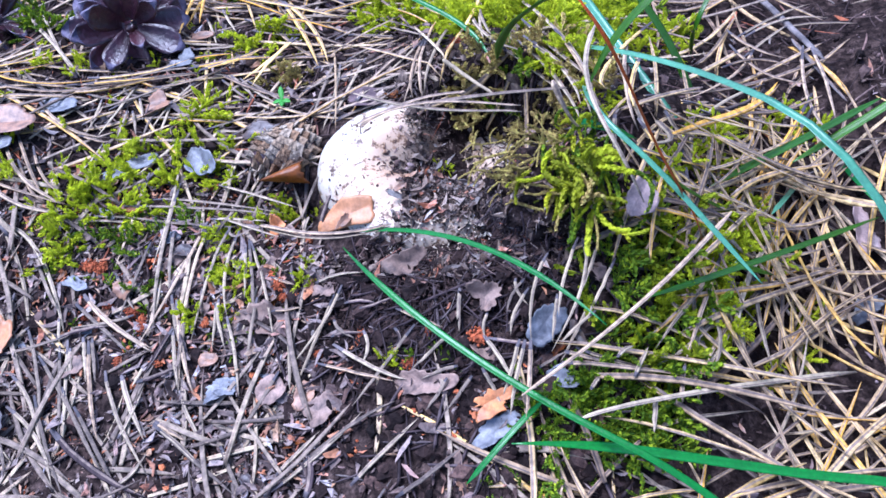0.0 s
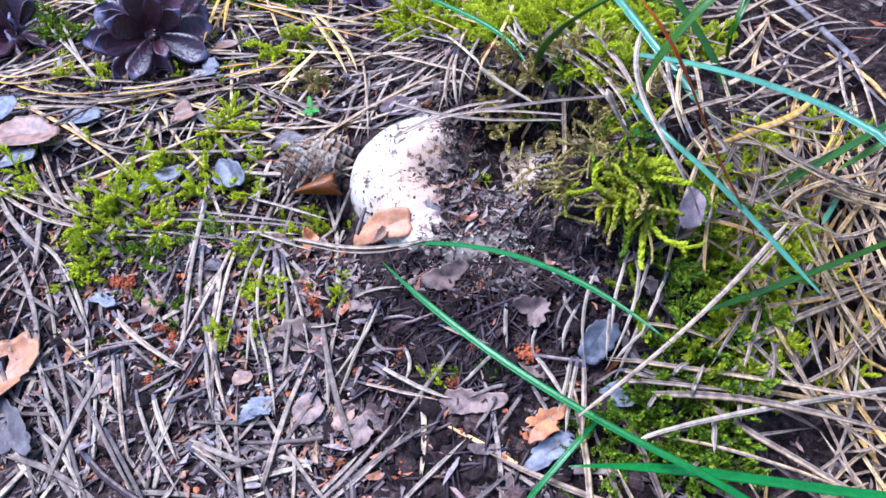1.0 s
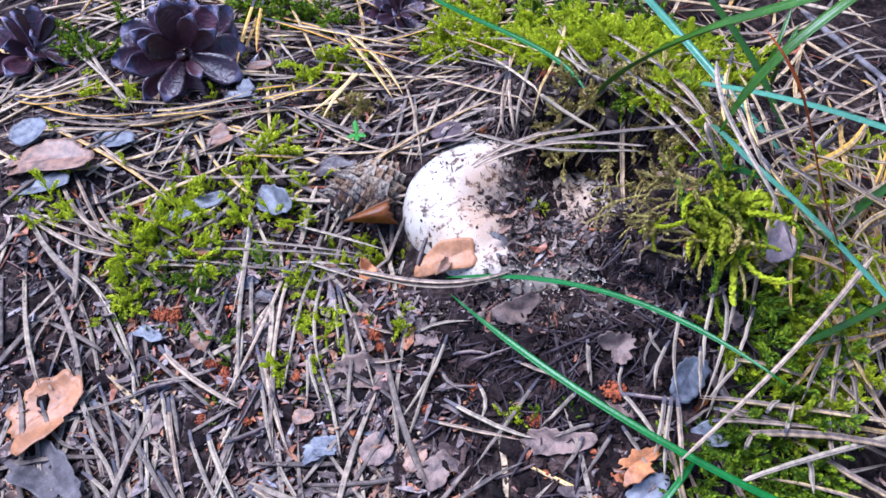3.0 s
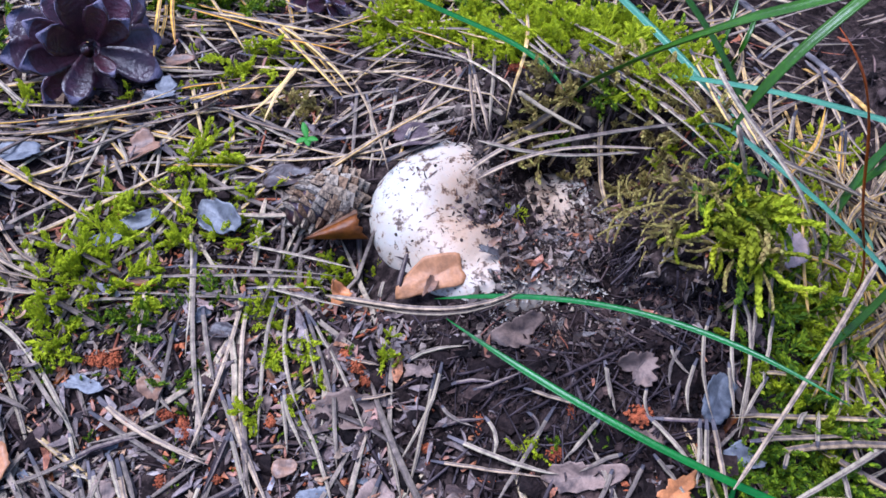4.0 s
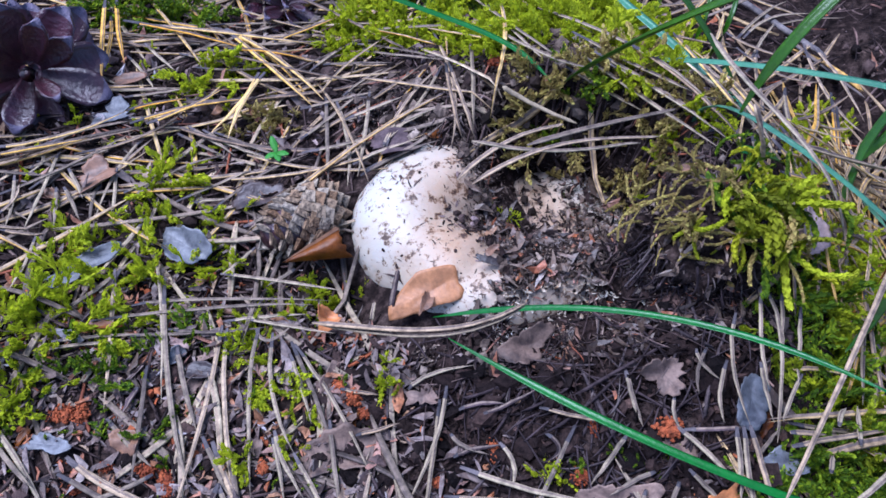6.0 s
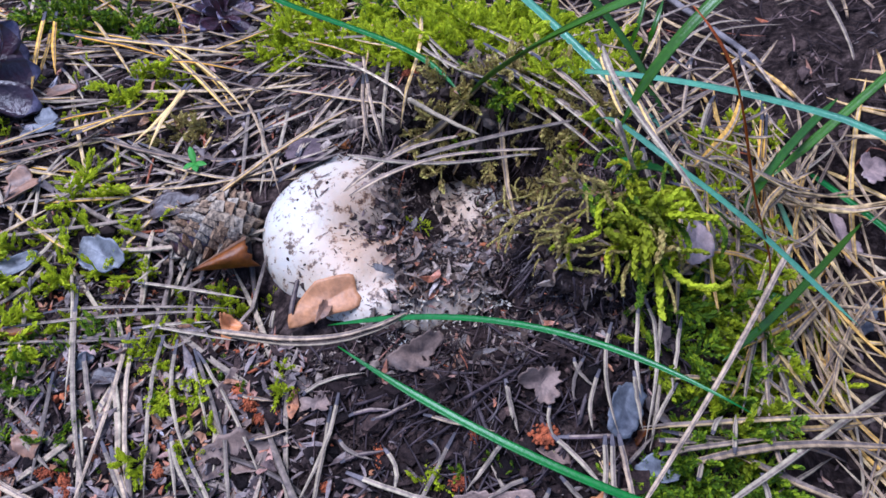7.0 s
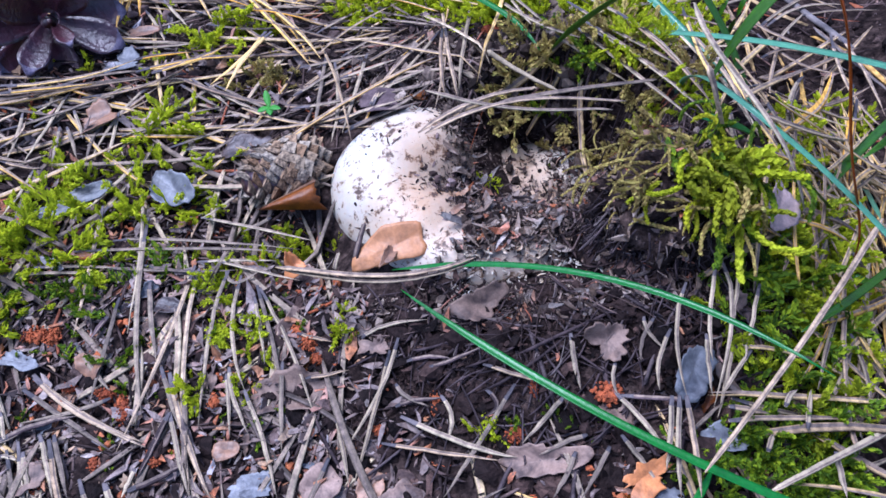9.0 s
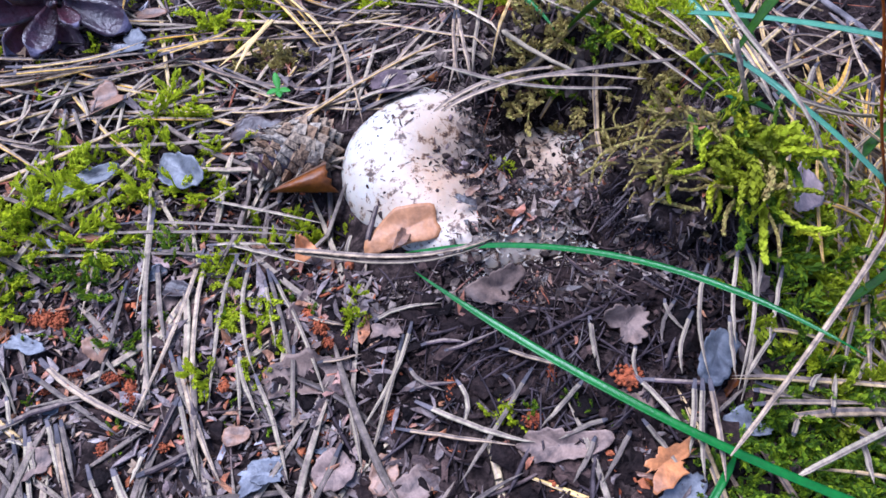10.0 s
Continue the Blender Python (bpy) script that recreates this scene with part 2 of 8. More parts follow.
def cap_material():
    """White mushroom skin, faintly peach, with smears of earth."""
    m, n, l, b = node_mat("mushroom_skin", 0.5, 0.35, 0.35, 350)
    f1 = noise_fac(n, l, 22, 4)
    r1 = ramp(n, [(0.38, (0.41, 0.392, 0.355)), (0.52, (0.40, 0.350, 0.285)), (0.66, (0.37, 0.282, 0.197))])
    l.new(f1, r1.inputs[0])
    f2 = noise_fac(n, l, 210, 6, rough=0.7)
    r2 = ramp(n, [(0.370, (0.15, 0.10, 0.075)), (0.415, (0.60, 0.48, 0.38)), (0.455, (1.0, 1.0, 1.0))])
    l.new(f2, r2.inputs[0])
    c = mix(n, l, "MULTIPLY", 1.0, r1.outputs[0], r2.outputs[0])
    # earth rubbed into the sunken middle plus the hollow's shade painted in, fading out towards the margin
    tc = n.new("ShaderNodeTexCoord")
    fl = n.new("ShaderNodeVectorMath")
    fl.operation = "MULTIPLY"
    fl.inputs[1].default_value = (1, 0.85, 0)
    ln = n.new("ShaderNodeVectorMath")
    ln.operation = "LENGTH"
    l.new(tc.outputs["Object"], fl.inputs[0])
    l.new(fl.outputs[0], ln.inputs[0])
    sh = n.new("ShaderNodeMath")
    sh.operation = "MULTIPLY_ADD"
    sh.inputs[1].default_value = 0.030
    l.new(noise_fac(n, l, 90, 5, rough=0.7), sh.inputs[0])
    l.new(ln.outputs["Value"], sh.inputs[2])
    r3 = ramp(n, [(0.022, (0.22, 0.15, 0.115)), (0.033, (0.58, 0.44, 0.34)), (0.046, (0.91, 0.74, 0.59)), (0.064, (1.0, 0.99, 0.97))])
    l.new(sh.outputs[0], r3.inputs[0])
    l.new(mix(n, l, "MULTIPLY", 1.0, c, r3.outputs[0]), b.inputs["Base Color"])
    b.inputs["Subsurface Weight"].default_value = 0.15
    b.inputs["Subsurface Radius"].default_value = (0.004, 0.002, 0.0012)
    b.inputs["Subsurface Scale"].default_value = 0.6
    return m


PINKISH = litter_mat("pinkish_leaf_flakes", [(0.0, (0.09682, 0.0629, 0.05034)), (0.4, (0.1813, 0.1297, 0.1084)), (0.68, (0.2833, 0.2144, 0.1868)), (0.82, (0.4079, 0.1206, 0.03775)), (0.93, (0.3626, 0.2414, 0.1384)), (1.0, (0.3399, 0.3132, 0.3301))], island=True, rough=0.5, spec=0.35, dirt=0.6, dirt_scale=300)
# dark humus, blackened further so the front's shade sits in its colour
HUMUS = litter_mat("humus_flakes", [(0.0, (0.006632, 0.004605, 0.004438)), (0.5, (0.02211, 0.01353, 0.01198)), (0.85, (0.05084, 0.03165, 0.02663)), (1.0, (0.1215, 0.07259, 0.05681))], island=True, rough=0.75, dirt=0.6, dirt_scale=400, bump=0.8, spec=0.07)
SOIL = soil_material()
SKIN = cap_material()

# ---- the lie of the ground ----
# Soft swells on a 75 mm grid: a low shelf, a bank behind and beside the hollow, lower ground beyond.
SWELL_X, SWELL_Y, SWELL_S = -0.28, -0.22, 0.055
SWELL = (
    (-0.002, -0.0044, 0.0053, -0.0119, -0.0133, -0.0008, -0.0108, -0.0173, -0.0097),
    (-0.001, -0.0108, 0.001, -0.0246, -0.0017, 0.0037, -0.0043, -0.0057, -0.0185),
    (0.0055, 0.0015, -0.011, 0.0083, -0.0104, 0.0166, -0.0151, -0.0474, -0.0233),
    (0.0024, 0.018, -0.0026, -0.0074, -0.0038, 0.0172, 0.0346, -0.0402, -0.0225),
    (0.0035, 0.0049, -0.0035, -0.0018, 0.0115, 0.0116, -0.0063, -0.0328, 0.0015),
    (0.0021, 0.0051, 0.0028, -0.0014, -0.0251, 0.0155, -0.0179, -0.0132, -0.0164),
    (-0.0021, -0.0038, -0.0126, -0.0054, -0.0008, -0.0209, -0.0256, -0.0197, -0.0392),
)


def smooth(a, b, x):
    t = np.clip((x - a) / (b - a), 0, 1)
    return t * t * (3 - 2 * t)


def ground_z(x, y):
    """Height of the ground, without its fine roughness; x and y may be arrays."""
    x, y = np.asarray(x, float), np.asarray(y, float)
    z = np.zeros(x.shape)
    for j, row in enumerate(SWELL):
        for i, amp in enumerate(row):
            z = z + amp * np.exp(-((x - SWELL_X - 0.075 * i) ** 2 + (y - SWELL_Y - 0.075 * j) ** 2) / (2 * SWELL_S ** 2))
    q = smooth(1.25, 0.6, np.hypot((x - 0.056) / 0.034, (y + 0.040) / 0.021))
    z = z * (1 - q) + 0.0005 * q
    k = smooth(1.15, 0.6, np.hypot((x - 0.070) / 0.050, (y - 0.018) / 0.042))
    fill = -0.0255 + np.maximum(0.0185 * smooth(0.016, -0.022, y), 0.0185 * smooth(0.072, 0.046, x))
    z = z * (1 - k) + fill * k
    # a dark gap where the cap has lifted off the needles beside it
    return z - 0.013 * np.exp(-(((x + 0.024) / 0.016) ** 2 + ((y + 0.010) / 0.013) ** 2)) - 0.006 * np.exp(-(((x + 0.055) / 0.022) ** 2 + ((y - 0.003) / 0.012) ** 2))


def bumps(p, s):
    return noise.fractal(Vector(p) * s, 1.0, 2.1, 4)


# ---- mesh helpers ----


def mesh_ob(name, verts, faces, mat, parent=None, label="", smooth_shade=True):
    me = bpy.data.meshes.new(name)
    me.from_pydata([tuple(v) for v in verts], [], [tuple(f) for f in faces])
    me.materials.append(mat)
    if smooth_shade:
        me.polygons.foreach_set("use_smooth", [True] * len(me.polygons))
    me.update()
    ob = new(name, me)
    if parent:
        ob.parent = parent
    return tagged(ob, label)


def tube_geo(pts, radii, sides=5, flat=1.0, up=(0, 0, 1)):
    """A tapered tube along pts; flat squashes it across the given up."""
    P = np.asarray(pts, float)
    n = len(P)
    T = np.gradient(P, axis=0)
    T /= np.linalg.norm(T, axis=1)[:, None] + 1e-12
    S = np.cross(T, np.asarray(up, float)[None])
    S /= np.linalg.norm(S, axis=1)[:, None] + 1e-9
    U = np.cross(S, T)
    a = np.arange(sides) * 2 * np.pi / sides + 0.3
    R = np.asarray(radii, float)
    V = P[:, None] + R[:, None, None] * (np.cos(a)[None, :, None] * S[:, None] + flat * np.sin(a)[None, :, None] * U[:, None])
    F = []
    for i in range(n - 1):
        for j in range(sides):
            k = (j + 1) % sides
            F.append((i * sides + j, i * sides + k, (i + 1) * sides + k, (i + 1) * sides + j))
    F.append(tuple(range(sides))[::-1])
    F.append(tuple(range((n - 1) * sides, n * sides)))
    return V.reshape(-1, 3), F


def join_geo(parts):
    V, F, o = [], [], 0
    for v, f in parts:
        V.append(np.asarray(v))
        F += [tuple(i + o for i in q) for q in f]
        o += len(v)
    return np.concatenate(V), F


def scatter_geo(variants, picks, mats):
    """Many placed copies of a few variants as one big mesh."""
    V, F, o = [], [], 0
    for k, M in zip(picks, mats):
        v, f = variants[k]
        V.append(v @ M[:3, :3].T + M[:3, 3])
        F += [tuple(i + o for i in q) for q in f]
        o += len(v)
    return np.concatenate(V), F


def frame_of(axis, roll=0.0):
    """Rotation whose z is axis, rolled about it."""
    q = Vector(axis).normalized().to_track_quat("Z", "Y").to_matrix()
    return np.array(q @ Matrix.Rotation(roll, 3, "Z"))


def placed(R, p, s=1.0):
    M = np.eye(4)
    M[:3, :3] = R * s
    M[:3, 3] = p
    return M


def quad_path(a, m, b, n=9):
    """A curve through a, m and b."""
    a, m, b = (np.asarray(v, float) for v in (a, m, b))
    c = 2 * m - (a + b) / 2
    t = np.linspace(0, 1, n)[:, None]
    return (1 - t) ** 2 * a + 2 * t * (1 - t) * c + t * t * b


def bezier(c0, c1, c2, c3, n=24):
    c = [np.asarray(v, float) for v in (c0, c1, c2, c3)]
    t = np.linspace(0, 1, n)[:, None]
    return (1 - t) ** 3 * c[0] + 3 * t * (1 - t) ** 2 * c[1] + 3 * t * t * (1 - t) * c[2] + t ** 3 * c[3]


# ---- the ground: one sheet, fine round the mushroom, reaching far out ----


def ground_sheet():
    fine = np.arange(-0.34, 0.3801, 0.0034)
    out = 0.38 * 1.33 ** np.arange(1, 18)
    xs = np.concatenate([-out[::-1] + 0.04, fine, out])
    fy = np.arange(-0.30, 0.4601, 0.0034)
    ys = np.concatenate([-out[::-1] + 0.08, fy, out + 0.08])
    X, Y = np.meshgrid(xs, ys)
    Z = ground_z(X, Y)
    V = []
    for x, y, z in zip(X.ravel(), Y.ravel(), Z.ravel()):
        near = max(0.0, 1 - max(abs(x), abs(y - 0.08)) * 1.4)
        r = bumps((x, y, 0), 45) * 0.0022 + noise.noise(Vector((x, y, 0.3)) * 260) * 0.0009 * (near > 0)
        r += 0.03 * noise.noise(Vector((x, y, 5)) * 1.6) * (1 - near)
        V.append((x, y, z + r))
    w = len(xs)
    F = [(j * w + i, j * w + i + 1, (j + 1) * w + i + 1, (j + 1) * w + i) for j in range(len(ys) - 1) for i in range(w - 1)]
    ob = mesh_ob("ground", V, F, SOIL)
    return tagged(ob, "dark humus forest floor under pine litter", "ground", kind="structure")


ground = ground_sheet()

# ---- mushroom: a broad white cap with a fat inrolled margin and a sunken middle, half buried ----
CAP_X, CAP_Y = 0.052, 0.006


def cap_point(ang, s):
    """A point of the cap's top skin: s from 0 in the middle to 1 at the tucked-under margin."""
    west = 0.5 - 0.5 * math.cos(ang)
    deg = math.degrees(ang) % 360
    roll = float(smooth(84, 122, deg) * smooth(266, 218, deg))
    low = -0.016 * float(smooth(200, 140, deg)) - 0.003 * float(smooth(200, 260, deg)) - 0.010 * float(smooth(300, 350, deg))
    low += 0.0155 * float(smooth(222, 250, deg) * smooth(322, 298, deg))
    crest = (0.0115 + 0.002 * float(smooth(190, 150, deg)) - 0.002 * float(smooth(140, 100, deg))) * roll + low * (1 - roll)
    rc = 0.041 + 0.003 * math.sin(2 * ang + 0.6)
    w = 0.022 + 0.0035 * west
    if s < 0.5:
        k = s / 0.5
        r = k * rc
        fall = 0.6 - 0.27 * float(smooth(165, 205, deg) * smooth(320, 285, deg))
        z = -0.024 + (crest + 0.024) * (0.5 - 0.5 * math.cos(math.pi * min(1, k ** fall)))
    else:
        a = (s - 0.5) / 0.5 * math.pi * 0.86
        r = rc + w * math.sin(a) * (1.0 if a < math.pi / 2 else 1.0)
        z = crest - 0.021 * (1 - math.cos(a))
    swell = 0.0050 * math.exp(-((deg - 156) / 22) ** 2) - 0.0105 * math.exp(-((deg - 207) / 24) ** 2)
    r += swell * min(1.0, s / 0.5)
    x, y = CAP_X + r * math.cos(ang), CAP_Y + r * math.sin(ang) * (1.0 if ang < math.pi else 0.72)
    q = Vector((x, y, z))
    wob = noise.noise(q * 55) * 0.0020 + noise.noise(q * 24) * 0.0024 + noise.noise(q * 170) * 0.0005
    return Vector((x, y, z + wob))


def mushroom():
    base = new("mushroom")
    base.location = (CAP_X, CAP_Y, -0.06)
    V, F, n, m = [], [], 72, 40
    for j in range(m + 1):
        for i in range(n):
            V.append(cap_point(2 * math.pi * i / n, j / m) - base.location)
    F = [(j * n + i, j * n + (i + 1) % n, (j + 1) * n + (i + 1) % n, (j + 1) * n + i) for j in range(m) for i in range(n)]
    F = [f[::-1] for f in F]
    mesh_ob("cap", V, F, SKIN, base, "white cap with an inrolled margin and earth smears")
    pts = [(0, 0, 0.0), (0.001, 0, 0.012), (0, 0.001, 0.024), (0, 0, 0.034)]
    v, f = tube_geo(pts, [0.013, 0.014, 0.013, 0.016], 20, up=(0, 1, 0))
    mesh_ob("stem", v, f, SKIN, base, "short thick white stem")
    return tagged(base, "large white mushroom half buried in dark humus", "mushroom")


mushroom()

# ---- kinds of things ----


def groove_geo(P, rad):
    """A needle: rounded below, with a channel along its flat upper side."""
    T = np.gradient(P, axis=0)
    T /= np.linalg.norm(T, axis=1)[:, None] + 1e-12
    S = np.cross(T, (0, 0, 1))
    S /= np.linalg.norm(S, axis=1)[:, None] + 1e-9
    U = np.cross(S, T)
    prof = ((-1.0, 0.1), (-0.62, 0.46), (0.0, 0.10), (0.62, 0.46), (1.0, 0.1), (0.0, -0.6))
    q = len(prof)
    V = [P[i] + rad[i] * (a * S[i] + c * U[i]) for i in range(len(P)) for a, c in prof]
    F = [(i * q + j, i * q + (j + 1) % q, (i + 1) * q + (j + 1) % q, (i + 1) * q + j) for i in range(len(P) - 1) for j in range(q)]
    F += [tuple(range(q))[::-1], tuple(range((len(P) - 1) * q, len(P) * q))]
    return np.array(V), F


def groove(ob):
    """Gives a needle its dark line, the channel's shade put into the colour, and a dark base."""
    ob.data.materials.append(GROOVE)
    ob.data.materials.append(SHEATH)
    for p in ob.data.polygons[:-2]:
        p.material_index = 2 if p.index < 6 else (1 if p.index % 6 == 1 else 0)


def needle(mat, a, m, b, width=0.0015, label="", name="pine_needle"):
    """One fallen needle from its base a over m to its tip b."""
    P = quad_path(a, m, b, 9)
    o = P[0].copy()
    k = np.linspace(0, 1, 9)
    rad = width / 2 * np.minimum(1.0, np.minimum(0.55 + k * 3, (1.015 - k) * 2.6) ** 0.75)
    P[1:-1] += np.random.normal(0, 0.00010, (7, 3))
    side = np.cross(P[-1] - P[0], (0, 0, 1)) * np.random.normal(0, 0.018)
    P += np.outer(np.sin(k * math.pi * 1.0), side)
    v, f = groove_geo(P - o, rad)
    ob = mesh_ob(name, v, f, mat)
    groove(ob)
    ob.location = o
    words = {"weathered_needle": "weathered grey pine needle lying on the litter", "tan_needle": "dry tan pine needle lying on the litter",
             "golden_needle": "fresh-fallen golden pine needle on the litter", "pale_straw": "bleached pale pine needle lying on humus",
             "rotten_needle": "dark rotting pine needle lying on humus"}
    return tagged(ob, label or words[mat.name], "pine needle", "pine needles")


def needle_pair(mat, a, m1, b1, m2, b2, width=0.0018):
    """Two needles that still hang together in their dark sheath."""
    base = new("pine_needle_pair")
    base.location = a
    o = np.asarray(a, float)
    k = np.linspace(0, 1, 9)
    rad = width / 2 * np.minimum(1.0, ((1.04 - k) * 4.5) ** 0.6)
    for m, b in ((m1, b1), (m2, b2)):
        v, f = groove_geo(quad_path(a, m, b, 9) - o, rad)
        groove(mesh_ob("needle", v, f, mat, base))
    d = (np.asarray(m1, float) + np.asarray(m2, float)) / 2 - o
    d /= np.linalg.norm(d)
    v, f = tube_geo([-d * 0.003, d * 0.0, d * 0.004, d * 0.008], [0.0012, 0.0017, 0.0017, 0.0012], 7)
    mesh_ob("sheath", v, f, SHEATH, base, "short blackish scaly sheath")
    words = {"weathered_needle": "grey", "tan_needle": "tan", "golden_needle": "golden", "pale_straw": "pale straw-coloured"}
    return tagged(base, "pair of %s pine needles joined at the base" % words[mat.name], "pine needle", "pine needle pairs")


def stem(mat, pts, width, label, name="dry_stem", category="dry stem", taper=0.5):
    P = np.asarray(pts, float)
    if len(P) == 4:
        P = bezier(*P, n=16)
    elif len(P) == 3:
        P = quad_path(*P, n=14)
    o = P[0].copy()
    n = len(P)
    rad = np.linspace(width / 2, width / 2 * taper, n) * (1 + 0.04 * np.sin(np.arange(n) * 2.3))
    k = np.linspace(0, 1, n)
    rad *= np.minimum(1, np.minimum(k, 1 - k) * 11 + 0.3)
    P[1:-1] += np.random.normal(0, width * 0.02, (n - 2, 3))
    if name == "twig":
        v, f = tube_geo(P - o, rad, 7, 0.7)
        ob = mesh_ob(name, v, f, mat)
    else:
        v, f = groove_geo(P - o, rad)
        ob = mesh_ob(name, v, f, mat)
        ob.data.materials.append(GROOVE)
        for p in ob.data.polygons[:-2]:
            p.material_index = 1 if p.index % 6 == 1 else 0
    ob.location = o
    return tagged(ob, label, category)


def grass_blade(mat, ctrl, width, label, root=None, tip_first=True, group="grass blades"):
    """A channelled blade along a cubic curve; root carries it on to where it grows."""
    P = bezier(*ctrl, n=22)
    if root is not None:
        e, d = P[-1], P[-1] - P[-2]
        d = d / np.linalg.norm(d)
        r = np.asarray(root, float)
        gap = np.linalg.norm(r - e)
        P = np.concatenate([P, bezier(e, e + d * gap * 0.4, r + np.array([0, 0, gap * 0.3]), r, n=12)[1:]])
    if not tip_first:
        P = P[::-1]
    o = P[-1].copy()
    n = len(P)
    T = np.gradient(P, axis=0)
    T /= np.linalg.norm(T, axis=1)[:, None]
    S = np.cross(T, (0, 0, 1))
    S /= np.linalg.norm(S, axis=1)[:, None] + 1e-9
    U = np.cross(S, T)
    k = np.linspace(0, 1, n)
    hw = width / 2 * np.minimum(1, (k * 5.5 + 0.06)) ** 0.8
    if root is None or not tip_first:
        hw = hw * np.minimum(1, (1 - k) * 5 + 0.08) ** 0.8
    V, F = [], []
    prof = ((-1, 0.32), (-0.5, 0.08), (0, -0.06), (0.5, 0.08), (1, 0.32), (0.5, -0.08), (0, -0.26), (-0.5, -0.08))
    for i in range(n):
        for a, c in prof:
            V.append(P[i] - o + hw[i] * (a * S[i] + c * U[i]))
    q = len(prof)
    for i in range(n - 1):
        for j in range(q):
            F.append((i * q + j, i * q + (j + 1) % q, (i + 1) * q + (j + 1) % q, (i + 1) * q + j))
    F += [tuple(range(q))[::-1], tuple(range((n - 1) * q, n * q))]
    ob = mesh_ob("grass_blade", V, F, mat)
    ob.location = o
    return tagged(ob, label, "grass", group)


def leaf(mat, place, length, width, turn, label, tilt=(0.0, 0.0), curl=0.3, ragged=0.2, seed=1, point=0.5, name="dead_leaf", shape=()):
    """A dead leaf or scrap of one: an uneven outline, cupped and curled, with a midrib and real thickness."""
    rs = random.Random(seed)
    ph = [rs.uniform(0, 6.28) for _ in range(6)]
    corners = rs.randint(5, 8)
    reach = [rs.uniform(-1, 0.45) for _ in range(corners)]
    n, m = 48, 7

    def edge(a):
        k = (a / 6.28319 * corners + ph[5]) % corners
        i, w = int(k), k - int(k)
        torn = reach[i] * (1 - w) + reach[(i + 1) % corners] * w
        r = 1 + ragged * (0.9 * torn + 0.3 * math.sin(2 * a + ph[0]) + 0.30 * math.sin(3 * a + ph[1]) + 0.5 * noise.noise(Vector((2.2 * math.cos(a), 2.2 * math.sin(a), ph[2]))) + 0.45 * noise.noise(Vector((5 * math.cos(a), 5 * math.sin(a), ph[3]))) + 0.35 * noise.noise(Vector((13 * math.cos(a), 13 * math.sin(a), ph[3]))))
        if shape:
            k = (a / 6.28319 * len(shape)) % len(shape)
            i, w = int(k), k - int(k)
            r = (shape[i] * (1 - w) + shape[(i + 1) % len(shape)] * w) * (0.78 + 0.22 * r)
        sharp = 1 - point * 0.45 * abs(math.sin(a)) ** 1.5 * 0.5
        return r, sharp
    top = [(0.0, 0.0)]
    for j in range(1, m + 1):
        for i in range(n):
            a = 2 * math.pi * i / n
            r, sharp = edge(a)
            s = j / m
            top.append((length / 2 * s * r * math.cos(a), width / 2 * s * r * math.sin(a) * sharp))

    def lift(x, y):
        u, w = x / (length / 2), y / (width / 2)
        z = curl * width * (0.42 * w * w + 0.22 * u * u * u + 0.12 * u * w)
        z += 0.035 * width * math.sin(3.1 * u + ph[4]) + 0.015 * width * math.sin(7 * w + 3 * u + ph[5])
        return z - 0.012 * width * math.exp(-(w / 0.05) ** 2)
    th = 0.00028
    V = [(x, y, lift(x, y)) for x, y in top] + [(x, y, lift(x, y) - th) for x, y in top]
    c = len(top)
    F = []
    for i in range(n):
        k = (i + 1) % n
        F += [(0, 1 + i, 1 + k), (c, c + 1 + k, c + 1 + i)]
        for j in range(m - 1):
            p, q = 1 + j * n, 1 + (j + 1) * n
            F += [(p + i, q + i, q + k, p + k), (c + p + i, c + p + k, c + q + k, c + q + i)]
        p = 1 + (m - 1) * n
        F.append((p + i, c + p + i, c + p + k, p + k))
    ob = mesh_ob(name, V, F, mat)
    ob.location = place
    ob.rotation_euler = (radians(tilt[0]), radians(tilt[1]), radians(turn))
    return tagged(ob, label, "dead leaf", "dead leaves")


